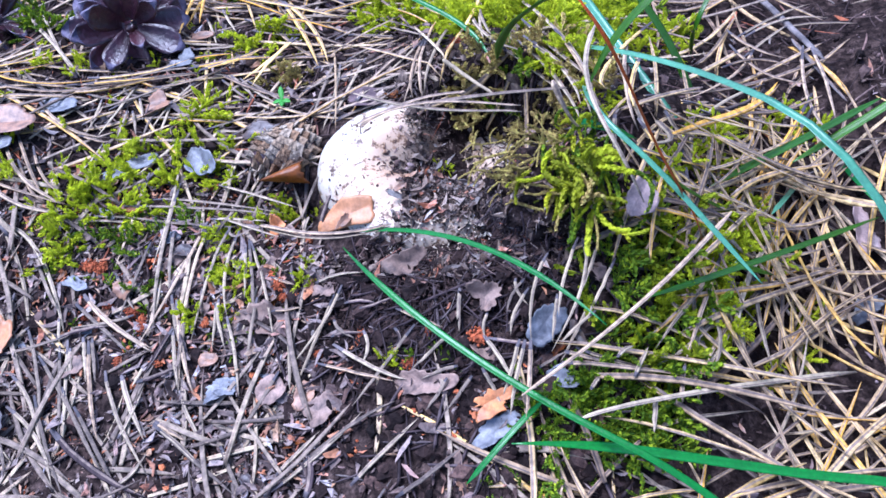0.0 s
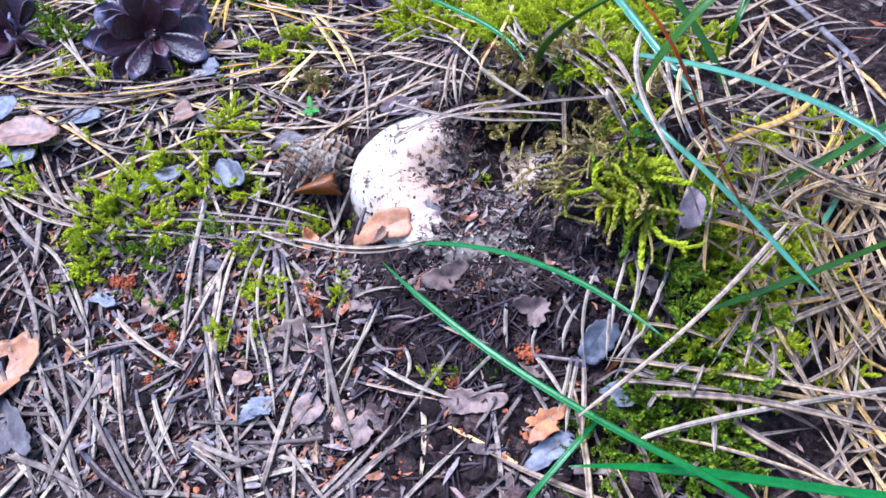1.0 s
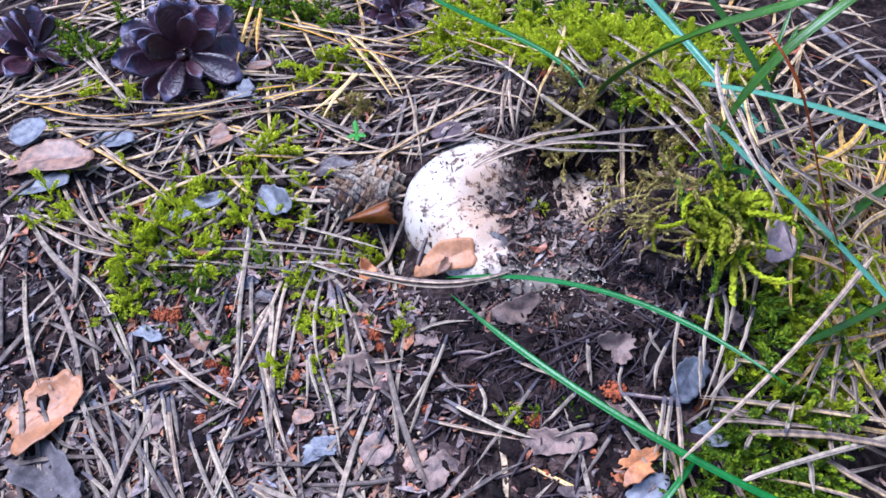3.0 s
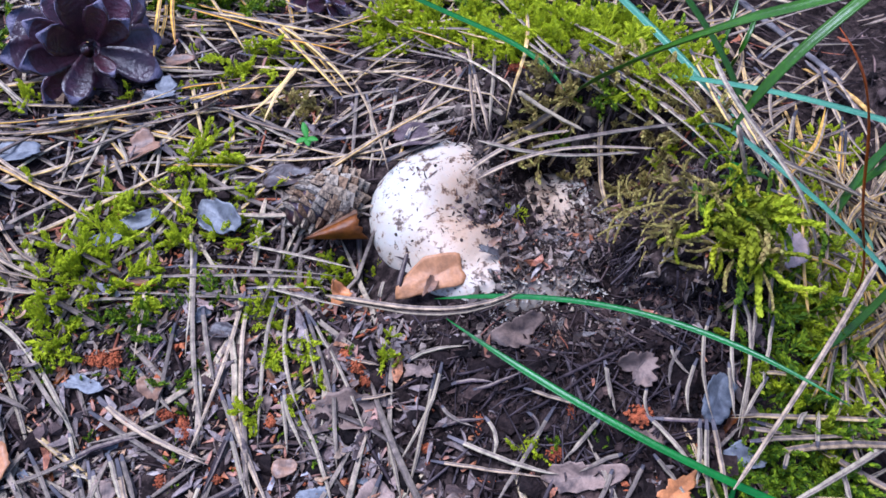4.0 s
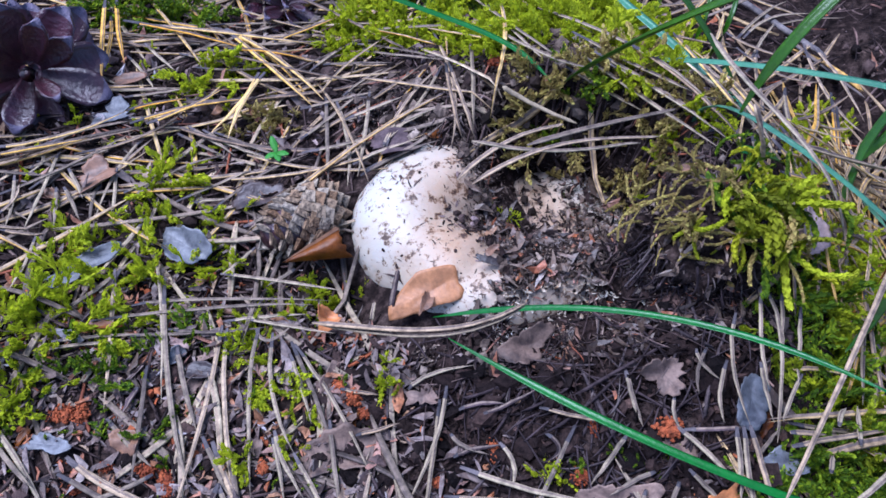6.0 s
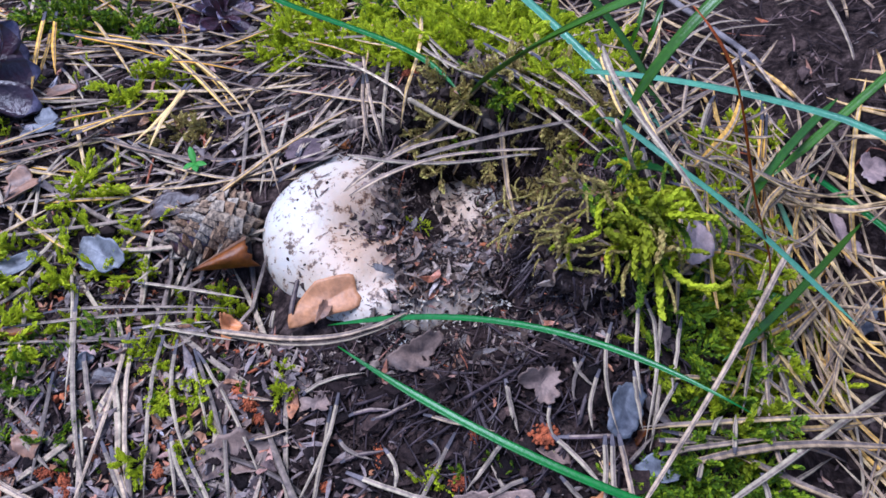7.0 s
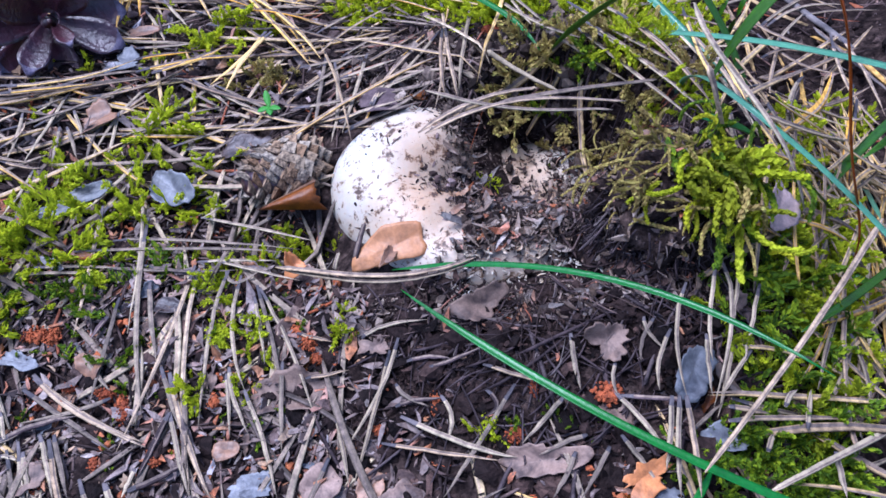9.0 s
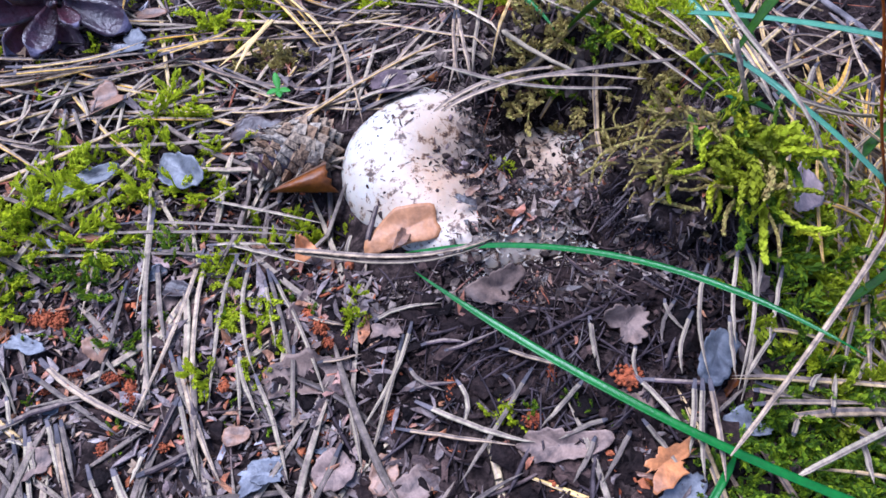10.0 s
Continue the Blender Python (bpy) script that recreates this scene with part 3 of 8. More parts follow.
def curled_leaf(mat, rim, tip, top, low, label):
    """A stiff curled leaf: narrow at its tip, torn off broad between top and low, its upper edge rolled back."""
    base = new("dead_leaf")
    base.location = tip
    T, A, B = (np.asarray(v, float) - np.asarray(tip, float) for v in (tip, top, low))
    face = np.cross(B - T, A - T)
    face /= np.linalg.norm(face)
    n, m = 18, 14
    grid = []
    for i in range(n):
        u = i / (n - 1)
        for j in range(m):
            v = j / (m - 1)
            torn = 1 + 0.10 * u * noise.noise(Vector((v * 5, 1.7, 0))) + 0.05 * u * noise.noise(Vector((v * 14, 4.2, 0)))
            q = (B * (1 - v) + A * v) * u * torn
            q = q + face * (0.0045 * math.sin(v * math.pi) * math.sin(u * 2.2) - 0.010 * max(0.0, v - 0.72) ** 2 * u / 0.08 + 0.0005 * noise.noise(Vector((u * 9, v * 7, 2))))
            grid.append(q)
    grid = np.array(grid)
    V = np.concatenate([grid, grid - face * 0.0003])
    c = n * m
    F = []
    for i in range(n - 1):
        for j in range(m - 1):
            a = i * m + j
            F += [(a, a + m, a + m + 1, a + 1), (c + a, c + a + 1, c + a + m + 1, c + a + m)]
    edge = [i * m for i in range(n)] + [(n - 1) * m + j for j in range(1, m)] + [i * m + m - 1 for i in range(n - 2, -1, -1)]
    F += [(a, c + a, c + b, b) for a, b in zip(edge, edge[1:])]
    mesh_ob("blade", V, F, mat, base)
    strip = [k for k in range(c) if k % m >= m - 3]
    W = np.concatenate([grid[strip] + face * 0.0006, grid[strip] + face * 0.0003])
    d = len(strip)
    G = []
    for i in range(n - 1):
        for j in range(2):
            a = i * 3 + j
            G += [(a, a + 3, a + 4, a + 1), (d + a, d + a + 1, d + a + 4, d + a + 3)]
    mesh_ob("rolled_edge", W, G, rim, base, "pale underside of a rolled edge")
    return tagged(base, label, "dead leaf", "dead leaves")


def crumb_lump(mat, place, size, seed, label="rust-red rough crumb of rotten bark on the litter"):
    """A compact knobbly lump: a solid heart under a close skin of fine grains."""
    rs = random.Random(seed)
    half = np.array((size[0] / 2, size[1] / 2, size[2] / 2))
    lift = np.array((0, 0, size[2] * 0.42))
    v, f = LUMPS[seed % len(LUMPS)]
    parts = [(v * half * 0.72 + lift, f)]
    for g in range(130):
        d = Vector((rs.gauss(0, 1), rs.gauss(0, 1), rs.gauss(0, 1))).normalized()
        k = 1 + 0.35 * noise.noise(d * 1.8 + Vector((seed, 0, 0)))
        c = np.array(d) * half * k * rs.uniform(0.66, 1.05) + lift
        s = min(size) * rs.uniform(0.06, 0.14)
        v, f = GRAINS[g % len(GRAINS)]
        parts.append((v @ frame_of((rs.gauss(0, 1), rs.gauss(0, 1), rs.gauss(0, 1))).T * s + c, f))
    v, f = join_geo(parts)
    ob = mesh_ob("bark_crumb", v, f, mat, smooth_shade=False)
    ob.location = place
    return tagged(ob, label, "bark crumb", "bark crumbs")


def grain_geo(seed, sub=1):
    bm = bmesh.new()
    bmesh.ops.create_icosphere(bm, subdivisions=sub, radius=1)
    for v in bm.verts:
        v.co *= 1 + 0.45 * noise.noise(v.co * 1.3 + Vector((seed * 7.1, 0, 0)))
    out = (np.array([v.co[:] for v in bm.verts]), [tuple(v.index for v in f.verts) for f in bm.faces])
    bm.free()
    return out


GRAINS = [grain_geo(s) for s in range(6)]
LUMPS = [grain_geo(s + 20, 3) for s in range(4)]


def chip_geo(seed):
    """A thin torn flake of bark or leaf, curled a little."""
    rs = random.Random(seed)
    n = 7
    asp = rs.uniform(0.08, 0.40)
    bow, twist = rs.uniform(-0.55, 0.55), rs.uniform(-0.7, 0.7)
    top = []
    for i in range(n):
        a = 2 * math.pi * i / n + rs.uniform(-0.25, 0.25)
        r = rs.uniform(0.5, 1.1)
        x, y = r * math.cos(a), asp * r * math.sin(a)
        top.append((x, y + 0.18 * math.sin(2 * x + seed), 0.06 + bow * x * x + twist * x * y + rs.uniform(-0.09, 0.09)))
    bot = [(x * 0.96, y * 0.96, z - 0.07) for x, y, z in top]
    V = top + bot + [(0, 0, 0.08), (0, 0, -0.01)]
    F = [(2 * n, i, (i + 1) % n) for i in range(n)] + [(2 * n + 1, n + (i + 1) % n, n + i) for i in range(n)]
    F += [(i, n + i, n + (i + 1) % n, (i + 1) % n) for i in range(n)]
    return np.array(V), F


CHIPS = [chip_geo(s) for s in range(16)]


def moss_rope(Q, width, seed, leaves=9, sleek=0.0):
    """A side shoot of moss along the points Q: a stem closely set with small pointed leaves; sleek ones lie close to it."""
    rs = random.Random(seed)
    Q = np.asarray(Q, float)
    n = len(Q)
    u = np.linspace(0, 1, n)
    R = width * (0.20 + 0.14 * sleek) * (1.0 - 0.75 * u ** 2) * (1 - sleek * 0.35 * (1 - u) ** 2)
    up = (0.31, 0.52, 0.79)
    parts = [tube_geo(Q, R, 4, 0.85, up=up)]
    T = np.gradient(Q, axis=0)
    T /= np.linalg.norm(T, axis=1)[:, None] + 1e-12
    count = leaves * 2
    for i in range(count):
        k = 0.03 + 0.96 * i / (count - 1)
        q = np.array([np.interp(k, u, Q[:, c]) for c in range(3)])
        t = np.array([np.interp(k, u, T[:, c]) for c in range(3)])
        s = np.cross(t, up)
        s /= np.linalg.norm(s) + 1e-9
        v = np.cross(s, t)
        b = i * 2.4 + seed + rs.uniform(-0.3, 0.3)
        out = s * math.cos(b) + v * math.sin(b)
        side = np.cross(t, out)
        L = width * rs.uniform(0.85, 1.35) * (1.15 - 0.45 * k) * (1 - 0.12 * sleek)
        W = width * rs.uniform(0.26, 0.36)
        d = t * rs.uniform(0.70, 0.95) + out * rs.uniform(0.30, 0.85) * (1.1 - 0.7 * k) * (1 - 0.68 * sleek)
        o = q + out * width * (0.10 + 0.12 * sleek)
        m = o + d * L * 0.45
        parts.append((np.array([o, m + side * W + out * 0.1 * L, o + d * L + t * 0.12 * L, m - side * W + out * 0.1 * L]), [(0, 1, 2), (0, 2, 3)]))
    return join_geo(parts)


def moss_shoot_geo(seed, fingers=5, bend=0.5, fat=1.0):
    """A feathery moss shoot one unit long: a bowed stem with a few soft, curling side shoots."""
    rs = random.Random(seed)
    t = np.linspace(0, 1, 6)
    P = np.c_[bend * t * t * 0.6, 0.10 * np.sin(3 * t + seed), t * (1 - 0.25 * bend * t)]
    parts = [tube_geo(P, np.linspace(0.035, 0.02, 6), 4, up=(0, 1, 0))]
    for g in range(fingers + 1):
        k = 0.22 + 0.74 * g / fingers
        p = np.array([np.interp(k, t, P[:, c]) for c in range(3)])
        d = np.array([bend * 1.2 * k * 0.6, 0, 1.0])
        d /= np.linalg.norm(d)
        a = g * 2.4 + rs.uniform(-0.4, 0.4)
        side = np.array([math.cos(a), math.sin(a), 0])
        side -= d * side.dot(d)
        side /= np.linalg.norm(side)
        spread = rs.uniform(0.5, 1.0) if g < fingers else 0.1
        ax = d * math.cos(spread) + side * math.sin(spread)
        lng = rs.uniform(0.42, 0.66) * (1.15 - 0.35 * k)
        sag = rs.uniform(-0.05, 0.25)
        Q = np.array([p + ax * lng * u + (side - d) * sag * u * u * 0.6 for u in np.linspace(0, 1, 8)])
        parts.append(moss_rope(Q, 0.165 * fat, seed * 31 + g, 7, 0.6))
    return join_geo(parts)


def moss_frond_geo(seed, pairs=6, bend=0.4):
    """A flat feather of moss one unit long: a bowed stem with short branches on both sides, shrinking towards the tip."""
    rs = random.Random(seed + 900)
    t = np.linspace(0, 1, 7)
    P = np.c_[bend * t * t * 0.7, 0.06 * np.sin(4 * t + seed), t * (1 - 0.3 * bend * t)]
    parts = [moss_rope(P, 0.12, seed * 17 + 3, 9, 0.5)]
    for g in range(pairs * 2):
        k = 0.12 + 0.80 * g / (pairs * 2 - 1)
        p = np.array([np.interp(k, t, P[:, c]) for c in range(3)])
        d = np.array([bend * 1.4 * k, 0, 1.0])
        d /= np.linalg.norm(d)
        side = np.array([rs.uniform(-0.35, 0.35), 1.0 if g % 2 else -1.0, 0])
        ax = d * rs.uniform(0.55, 0.85) + side * rs.uniform(0.6, 0.9)
        lng = rs.uniform(0.40, 0.56) * (1.1 - 0.6 * k)
        sag = np.array([0.25 * rs.uniform(0.2, 1.0), 0, -0.12])
        Q = np.array([p + ax * lng * u + sag * lng * u * u for u in np.linspace(0, 1, 5)])
        parts.append(moss_rope(Q, 0.16, seed * 31 + g, 5, 0.6))
    return join_geo(parts)


SPRIG_RISE = -0.0075 - float(ground_z(0.0502, 0.0190))
SHOOTS = [moss_shoot_geo(s, 3 + s % 3, 0.25 + 0.22 * (s % 4), 0.95 + 0.12 * (s % 3)) for s in range(5)] + [moss_frond_geo(s, 3 + s % 2, 0.25 + 0.25 * (s % 4)) for s in range(6)]


def moss_patch(mat, centre, size, count, seed, label, length=(0.010, 0.018), lean=(0.0, -0.2), lie=0.6, rise=0.0):
    """A patch of moss: many shoots rooted in the ground, leaning out from the middle."""
    rs = np.random.RandomState(seed)
    picks, mats = [], []
    for _ in range(count):
        a, r = rs.uniform(0, 6.283), rs.uniform(0, 1) ** 0.5
        ox, oy = r * math.cos(a), r * math.sin(a)
        x, y = centre[0] + size[0] * ox, centre[1] + size[1] * oy
        if rs.uniform() < 0.35 * noise.noise(Vector((x * 70, y * 70, seed))) + 0.15:
            continue
        z = float(ground_z(x, y)) - 0.001 + rise
        ax = (lean[0] + lie * ox + rs.normal(0, 0.6), lean[1] + lie * oy + rs.normal(0, 0.6), 0.55 + rs.uniform(-0.25, 0.4))
        s = rs.uniform(*length)
        picks.append(rs.randint(len(SHOOTS)))
        mats.append(placed(frame_of(ax, rs.uniform(0, 6.283)), (x, y, z), s))
    v, f = scatter_geo(SHOOTS, picks, mats)
    ob = mesh_ob("moss_patch", v, f, mat, smooth_shade=False)
    return tagged(ob, label, "moss", "moss patches", "stuff")


def scale_geo(L, W, thick=0.0022):
    """A woody spoon-shaped scale of an open cone, along x, its inner face up."""
    n, m = 9, 7
    V, F = [], []
    for sgn in (1, -1):
        for i in range(n):
            u = i / (n - 1)
            w = W / 2 * (0.42 + 0.62 * math.sin(min(1.0, u * 1.12) * math.pi * 0.62) ** 1.3) * (1 - max(0, (u - 0.78) / 0.22) ** 2 * 0.62)
            for j in range(m):
                s = -1 + 2 * j / (m - 1)
                cup = -0.16 * W * (1 - s * s) + 0.05 * L * math.sin(u * 3.0)
                swell = thick * (0.35 + 1.0 * smooth(0.55, 0.92, u)) * (1 - 0.5 * s * s)
                V.append((L * u * (1 - 0.05 * s * s), s * w, float(cup + (0.3 if sgn > 0 else -0.7) * swell)))
    c = n * m
    for i in range(n - 1):
        for j in range(m - 1):
            a = i * m + j
            F += [(a, a + m, a + m + 1, a + 1), (c + a, c + a + 1, c + a + m + 1, c + a + m)]
    rim = [i * m for i in range(n)] + [(n - 1) * m + j for j in range(1, m)] + [i * m + m - 1 for i in range(n - 2, -1, -1)]
    for a, b in zip(rim, rim[1:]):
        F.append((a, c + a, c + b, b))
    return np.array(V), F


def open_cone(place, axis, size, label, count=25):
    """An opened pine cone: woody spoon-shaped scales spread wide in a spiral round a short core."""
    base = new("pine_cone")
    base.location = place
    A = Vector(axis).normalized()
    Q = A.to_track_quat("Z", "Y")
    v, f = tube_geo([(0, 0, -0.008 * size), (0, 0, -0.003 * size), (0, 0, 0.000 * size), (0.001, 0.001, 0.003 * size)], np.array([0.004, 0.004, 0.003, 0.001]) * size, 9, up=(0, 1, 0))
    core = mesh_ob("core", v, f, CONE_OPEN, base)
    core.rotation_euler = Q.to_euler()
    shared = []
    for W in (0.0142, 0.0156, 0.0130):
        v, f = scale_geo(0.029, W)
        me = bpy.data.meshes.new("scale")
        me.from_pydata([tuple(q) for q in v], [], f)
        me.materials.append(CONE_OPEN)
        me.materials.append(CONE_TIP)
        for p in me.polygons:
            p.use_smooth = True
            p.material_index = 1 if p.center.x > 0.0262 or abs(p.center.y) > W * 0.44 or p.normal.z < -0.4 else 0
        shared.append(me)
    rs = random.Random(5)
    for i in range(count):
        t = i / (count - 1)
        ob = new("scale", shared[i % 3])
        ob.parent = base
        open_a = radians(100 - 62 * t ** 1.5 + rs.uniform(-9, 9))
        s = size * (0.95 + 0.12 * rs.uniform(-1, 1) - 0.40 * t ** 4)
        turn = Matrix.Rotation(i * 2.39996 + rs.uniform(-0.16, 0.16), 4, "Z")
        out = Matrix.Translation((0.003 * size, 0, 0.020 * size * t)) @ Matrix.Rotation(-(math.pi / 2 - open_a), 4, "Y") @ Matrix.Rotation(rs.uniform(-0.3, 0.3), 4, "X")
        ob.matrix_local = Q.to_matrix().to_4x4() @ turn @ out @ Matrix.Diagonal((s, s, s, 1))
    return tagged(base, label, "pine cone")


def closed_cone(place, axis, length, girth, label):
    """A shut weathered cone: an egg-shaped core under rows of lozenge-shaped scale ends."""
    base = new("pine_cone")
    base.location = place
    Q = Vector(axis).normalized().to_track_quat("Z", "Y").to_matrix().to_4x4()

    def rad(t):
        return girth / 2 * (math.sin(math.pi * (0.08 + 0.86 * t)) ** 0.7) * (1.08 - 0.28 * t)
    ts = np.linspace(0, 1, 12)
    v, f = tube_geo([(0, 0, length * (t - 0.5)) for t in ts], [rad(t) * 0.93 for t in ts], 16, up=(0, 1, 0))
    core = mesh_ob("core", v, f, CONE_OPEN, base)
    core.matrix_local = Q
    V = [(-1, 0, 0), (0, -1.1, 0.02), (1, 0, 0), (0, 1.1, 0.02), (-0.5, 0, 0.10), (0.02, -0.55, 0.20), (0.5, 0, 0.12), (0.02, 0.55, 0.20), (0.06, 0, 0.42),
         (-0.86, 0, -0.6), (0, -0.95, -0.6), (0.86, 0, -0.6), (0, 0.95, -0.6)]
    F = [(0, 1, 5, 4), (1, 2, 6, 5), (2, 3, 7, 6), (3, 0, 4, 7), (4, 5, 8), (5, 6, 8), (6, 7, 8), (7, 4, 8), (9, 10, 1, 0), (10, 11, 2, 1), (11, 12, 3, 2), (12, 9, 0, 3)]
    rj = random.Random(14)
    shared = []
    for k in range(9):
        me = bpy.data.meshes.new("scale")
        me.from_pydata([(x + rj.uniform(-0.16, 0.16), y + rj.uniform(-0.16, 0.16), z + rj.uniform(-0.10, 0.12)) for x, y, z in V], [], F)
        me.materials.append(CONE_GREY)
        shared.append(me)
    rs = random.Random(9)
    rows = 13
    for j in range(rows):
        t = 0.05 + 0.90 * j / (rows - 1)
        r = rad(t)
        count = max(4, round(2 * math.pi * r / 0.0072))
        wide = math.pi * r / count
        for i in range(count):
            a = 2 * math.pi * (i + 0.5 * (j % 2)) / count + 0.05 * j + rs.uniform(-0.06, 0.06)
            slope = (rad(min(1, t + 0.02)) - rad(max(0, t - 0.02))) / (0.04 * length)
            gape = rs.uniform(0.0, 0.07) + 0.10 * max(0.0, 0.4 - t)
            m = Matrix.Rotation(a, 4, "Z") @ Matrix.Translation((r * 0.97, 0, length * (t - 0.5))) @ Matrix.Rotation(math.pi / 2 - math.atan(slope) * 0.9 - gape, 4, "Y") @ Matrix.Rotation(rs.uniform(-0.16, 0.16), 4, "Z") @ Matrix.Rotation(rs.uniform(-0.14, 0.14), 4, "X")
            ob = new("scale", shared[rs.randrange(9)])
            ob.parent = base
            ob.matrix_local = Q @ m @ Matrix.Diagonal((0.0039 * rs.uniform(0.9, 1.05), wide * rs.uniform(0.90, 0.99), 0.0024 * rs.uniform(0.6, 1.1), 1))
    return tagged(base, label, "pine cone")


# ---- cones ----
open_cone((-0.155, 0.134, 0.007), (0.42, -0.66, 0.62), 1.20, "opened dark purple-brown pine cone lying on needles")
open_cone((-0.2577, 0.1395, 0.0079), (0.75, 0.1, 0.55), 0.95, "opened blackish pine cone lying beside moss", 24)
open_cone((-0.0375, 0.1905, -0.0186), (0.5, -0.2, 0.6), 0.6, "small dark decayed pine cone at a moss bank", 22)
closed_cone((-0.0345, 0.0265, 0.0005), (-0.72, -0.42, 0.14), 0.0365, 0.0305, "closed weathered grey-brown pine cone against the mushroom")

# ---- overturned moss clump that hangs over the hollow ----


def moss_clump():
    base = new("moss_clump")
    base.location = (0.118, -0.030, 0.026)
    rs = np.random.RandomState(21)
    # root mat
    V, F, n, m = [], [], 40, 22
    for j in range(m + 1):
        b = math.pi * j / m
        for i in range(n):
            a = 2 * math.pi * i / n
            d = Vector((math.sin(b) * math.cos(a), math.sin(b) * math.sin(a), math.cos(b)))
            r = 1 + 0.45 * noise.fractal(d * 2.6, 0.8, 2.0, 5)
            V.append((-0.011 + d.x * 0.023 * r, -0.006 + d.y * 0.019 * r, 0.003 + d.z * 0.019 * r))
    F = [(j * n + i, (j + 1) * n + i, (j + 1) * n + (i + 1) % n, j * n + (i + 1) % n) for j in range(m) for i in range(n)]
    mesh_ob("root_mat", V, F, SOIL, base, "dark mat of roots and humus")
    # fine dark roots that hang out of the mat towards the hollow
    strands = []
    for i in range(240):
        a = rs.uniform(2.4, 5.9)
        p = np.array((-0.011 + 0.022 * math.cos(a), -0.006 + 0.018 * math.sin(a), rs.uniform(-0.008, 0.016)))
        d = np.array((math.cos(a) * rs.uniform(0.1, 0.9), math.sin(a) * rs.uniform(0.1, 0.9), -rs.uniform(0.4, 1.4))) * rs.uniform(0.003, 0.010)
        w = rs.normal(0, 0.0025, 3)
        strands.append(tube_geo(quad_path(p, p + d * 0.5 + w, p + d, 6), np.linspace(0.0004, 0.00015, 6) * rs.uniform(0.6, 1.6), 4, up=(0.3, 0.5, 0.8)))
    v, f = join_geo(strands)
    tagged(mesh_ob("root_fringe", v, f, DARK_ISLAND, base, "dark hanging root fibres"), kind="stuff")
    picks, mats = [], []
    for i in range(900):
        d = rs.normal(0, 1, 3)
        d /= np.linalg.norm(d)
        p = np.array((-0.011, -0.006, 0.003)) + d * (0.023, 0.019, 0.019) * (1 + 0.45 * noise.fractal(Vector(d) * 2.6, 0.8, 2.0, 5))
        picks.append(rs.randint(len(CHIPS)))
        mats.append(placed(frame_of(d + rs.normal(0, 0.5, 3), rs.uniform(0, 6.283)), p + d * 0.0004, 0.0008 + 0.0040 * rs.uniform() ** 2.5))
    v, f = scatter_geo(CHIPS, picks, mats)
    tagged(mesh_ob("humus_crust", v, f, FLAKES, base, "crust of brown humus flakes", smooth_shade=False), kind="stuff")
    shared = {}
    for mat in (MOSS_DARK, MOSS_BROWN):
        for k in range(5):
            v, f = moss_shoot_geo(40 + k, 3 + k % 3, 0.3 + 0.3 * (k % 4), 0.9 + 0.1 * (k % 3))
            me = bpy.data.meshes.new("moss_shoot")
            me.from_pydata([tuple(q) for q in v], [], f)
            me.materials.append(mat)
            shared[mat.name, k] = me
    for i in range(16):
        a, b = rs.uniform(0, 6.283), rs.uniform(-0.35, 1.0)
        q = (1 - b * b) ** 0.5
        d = np.array((q * math.cos(a), q * math.sin(a), b))
        p = np.array((-0.002 + d[0] * (0.010 if d[0] > 0 else 0.018), -0.004 + d[1] * 0.012, 0.020 + d[2] * 0.012))
        # inner shoots get the darker moss, so the clump's inner shade is painted
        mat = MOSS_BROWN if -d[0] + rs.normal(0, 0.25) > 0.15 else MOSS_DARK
        ax = d + np.array((rs.normal(0, 0.4), rs.normal(0, 0.4) - 0.2, rs.normal(0, 0.4) - 0.15))
        ob = new("moss_shoot", shared[mat.name, rs.randint(5)])
        ob.parent = base
        ob.matrix_local = Matrix(placed(frame_of(ax, rs.uniform(0, 6.283)), p, rs.uniform(0.009, 0.015)))
    return tagged(base, "overturned yellow-green moss clump hanging over the hollow", "moss")


CLUMP = moss_clump()


ROPE_TONE = {
    MOSS.name: litter_mat("clump_moss", [(0.0, (0.36, 0.408, 0.0168)), (0.5, (0.6, 0.66, 0.0336)), (1.0, (0.792, 0.84, 0.108))], rough=0.6, dirt=0.45, dirt_scale=420, bump=0.8, bump_scale=2500, trans=0.45, chroma=1.12),
    MOSS_MID.name: litter_mat("clump_olive_moss", [(0.0, (0.156, 0.174, 0.012)), (0.5, (0.324, 0.348, 0.0216)), (1.0, (0.552, 0.552, 0.06))], rough=0.6, dirt=0.45, dirt_scale=420, bump=0.8, bump_scale=2500, trans=0.35, chroma=1.2),
}


def clump_shoot(mat, a, m, b, width):
    """A single long shoot of the overturned clump, from a over m to its tip b."""
    o = np.array(CLUMP.location[:])
    P = quad_path(a, m, b, 13) - o
    P[1:-1] += np.random.normal(0, width * 0.06, (11, 3))
    width *= 0.95 if mat is MOSS_BROWN else 1.15
    v, f = moss_rope(P, width, len(CLUMP.children), max(9, int(np.linalg.norm(P[-1] - P[0]) / width * 5.0)), 1.0)
    return mesh_ob("moss_shoot", v, f, ROPE_TONE.get(mat.name, mat), CLUMP)


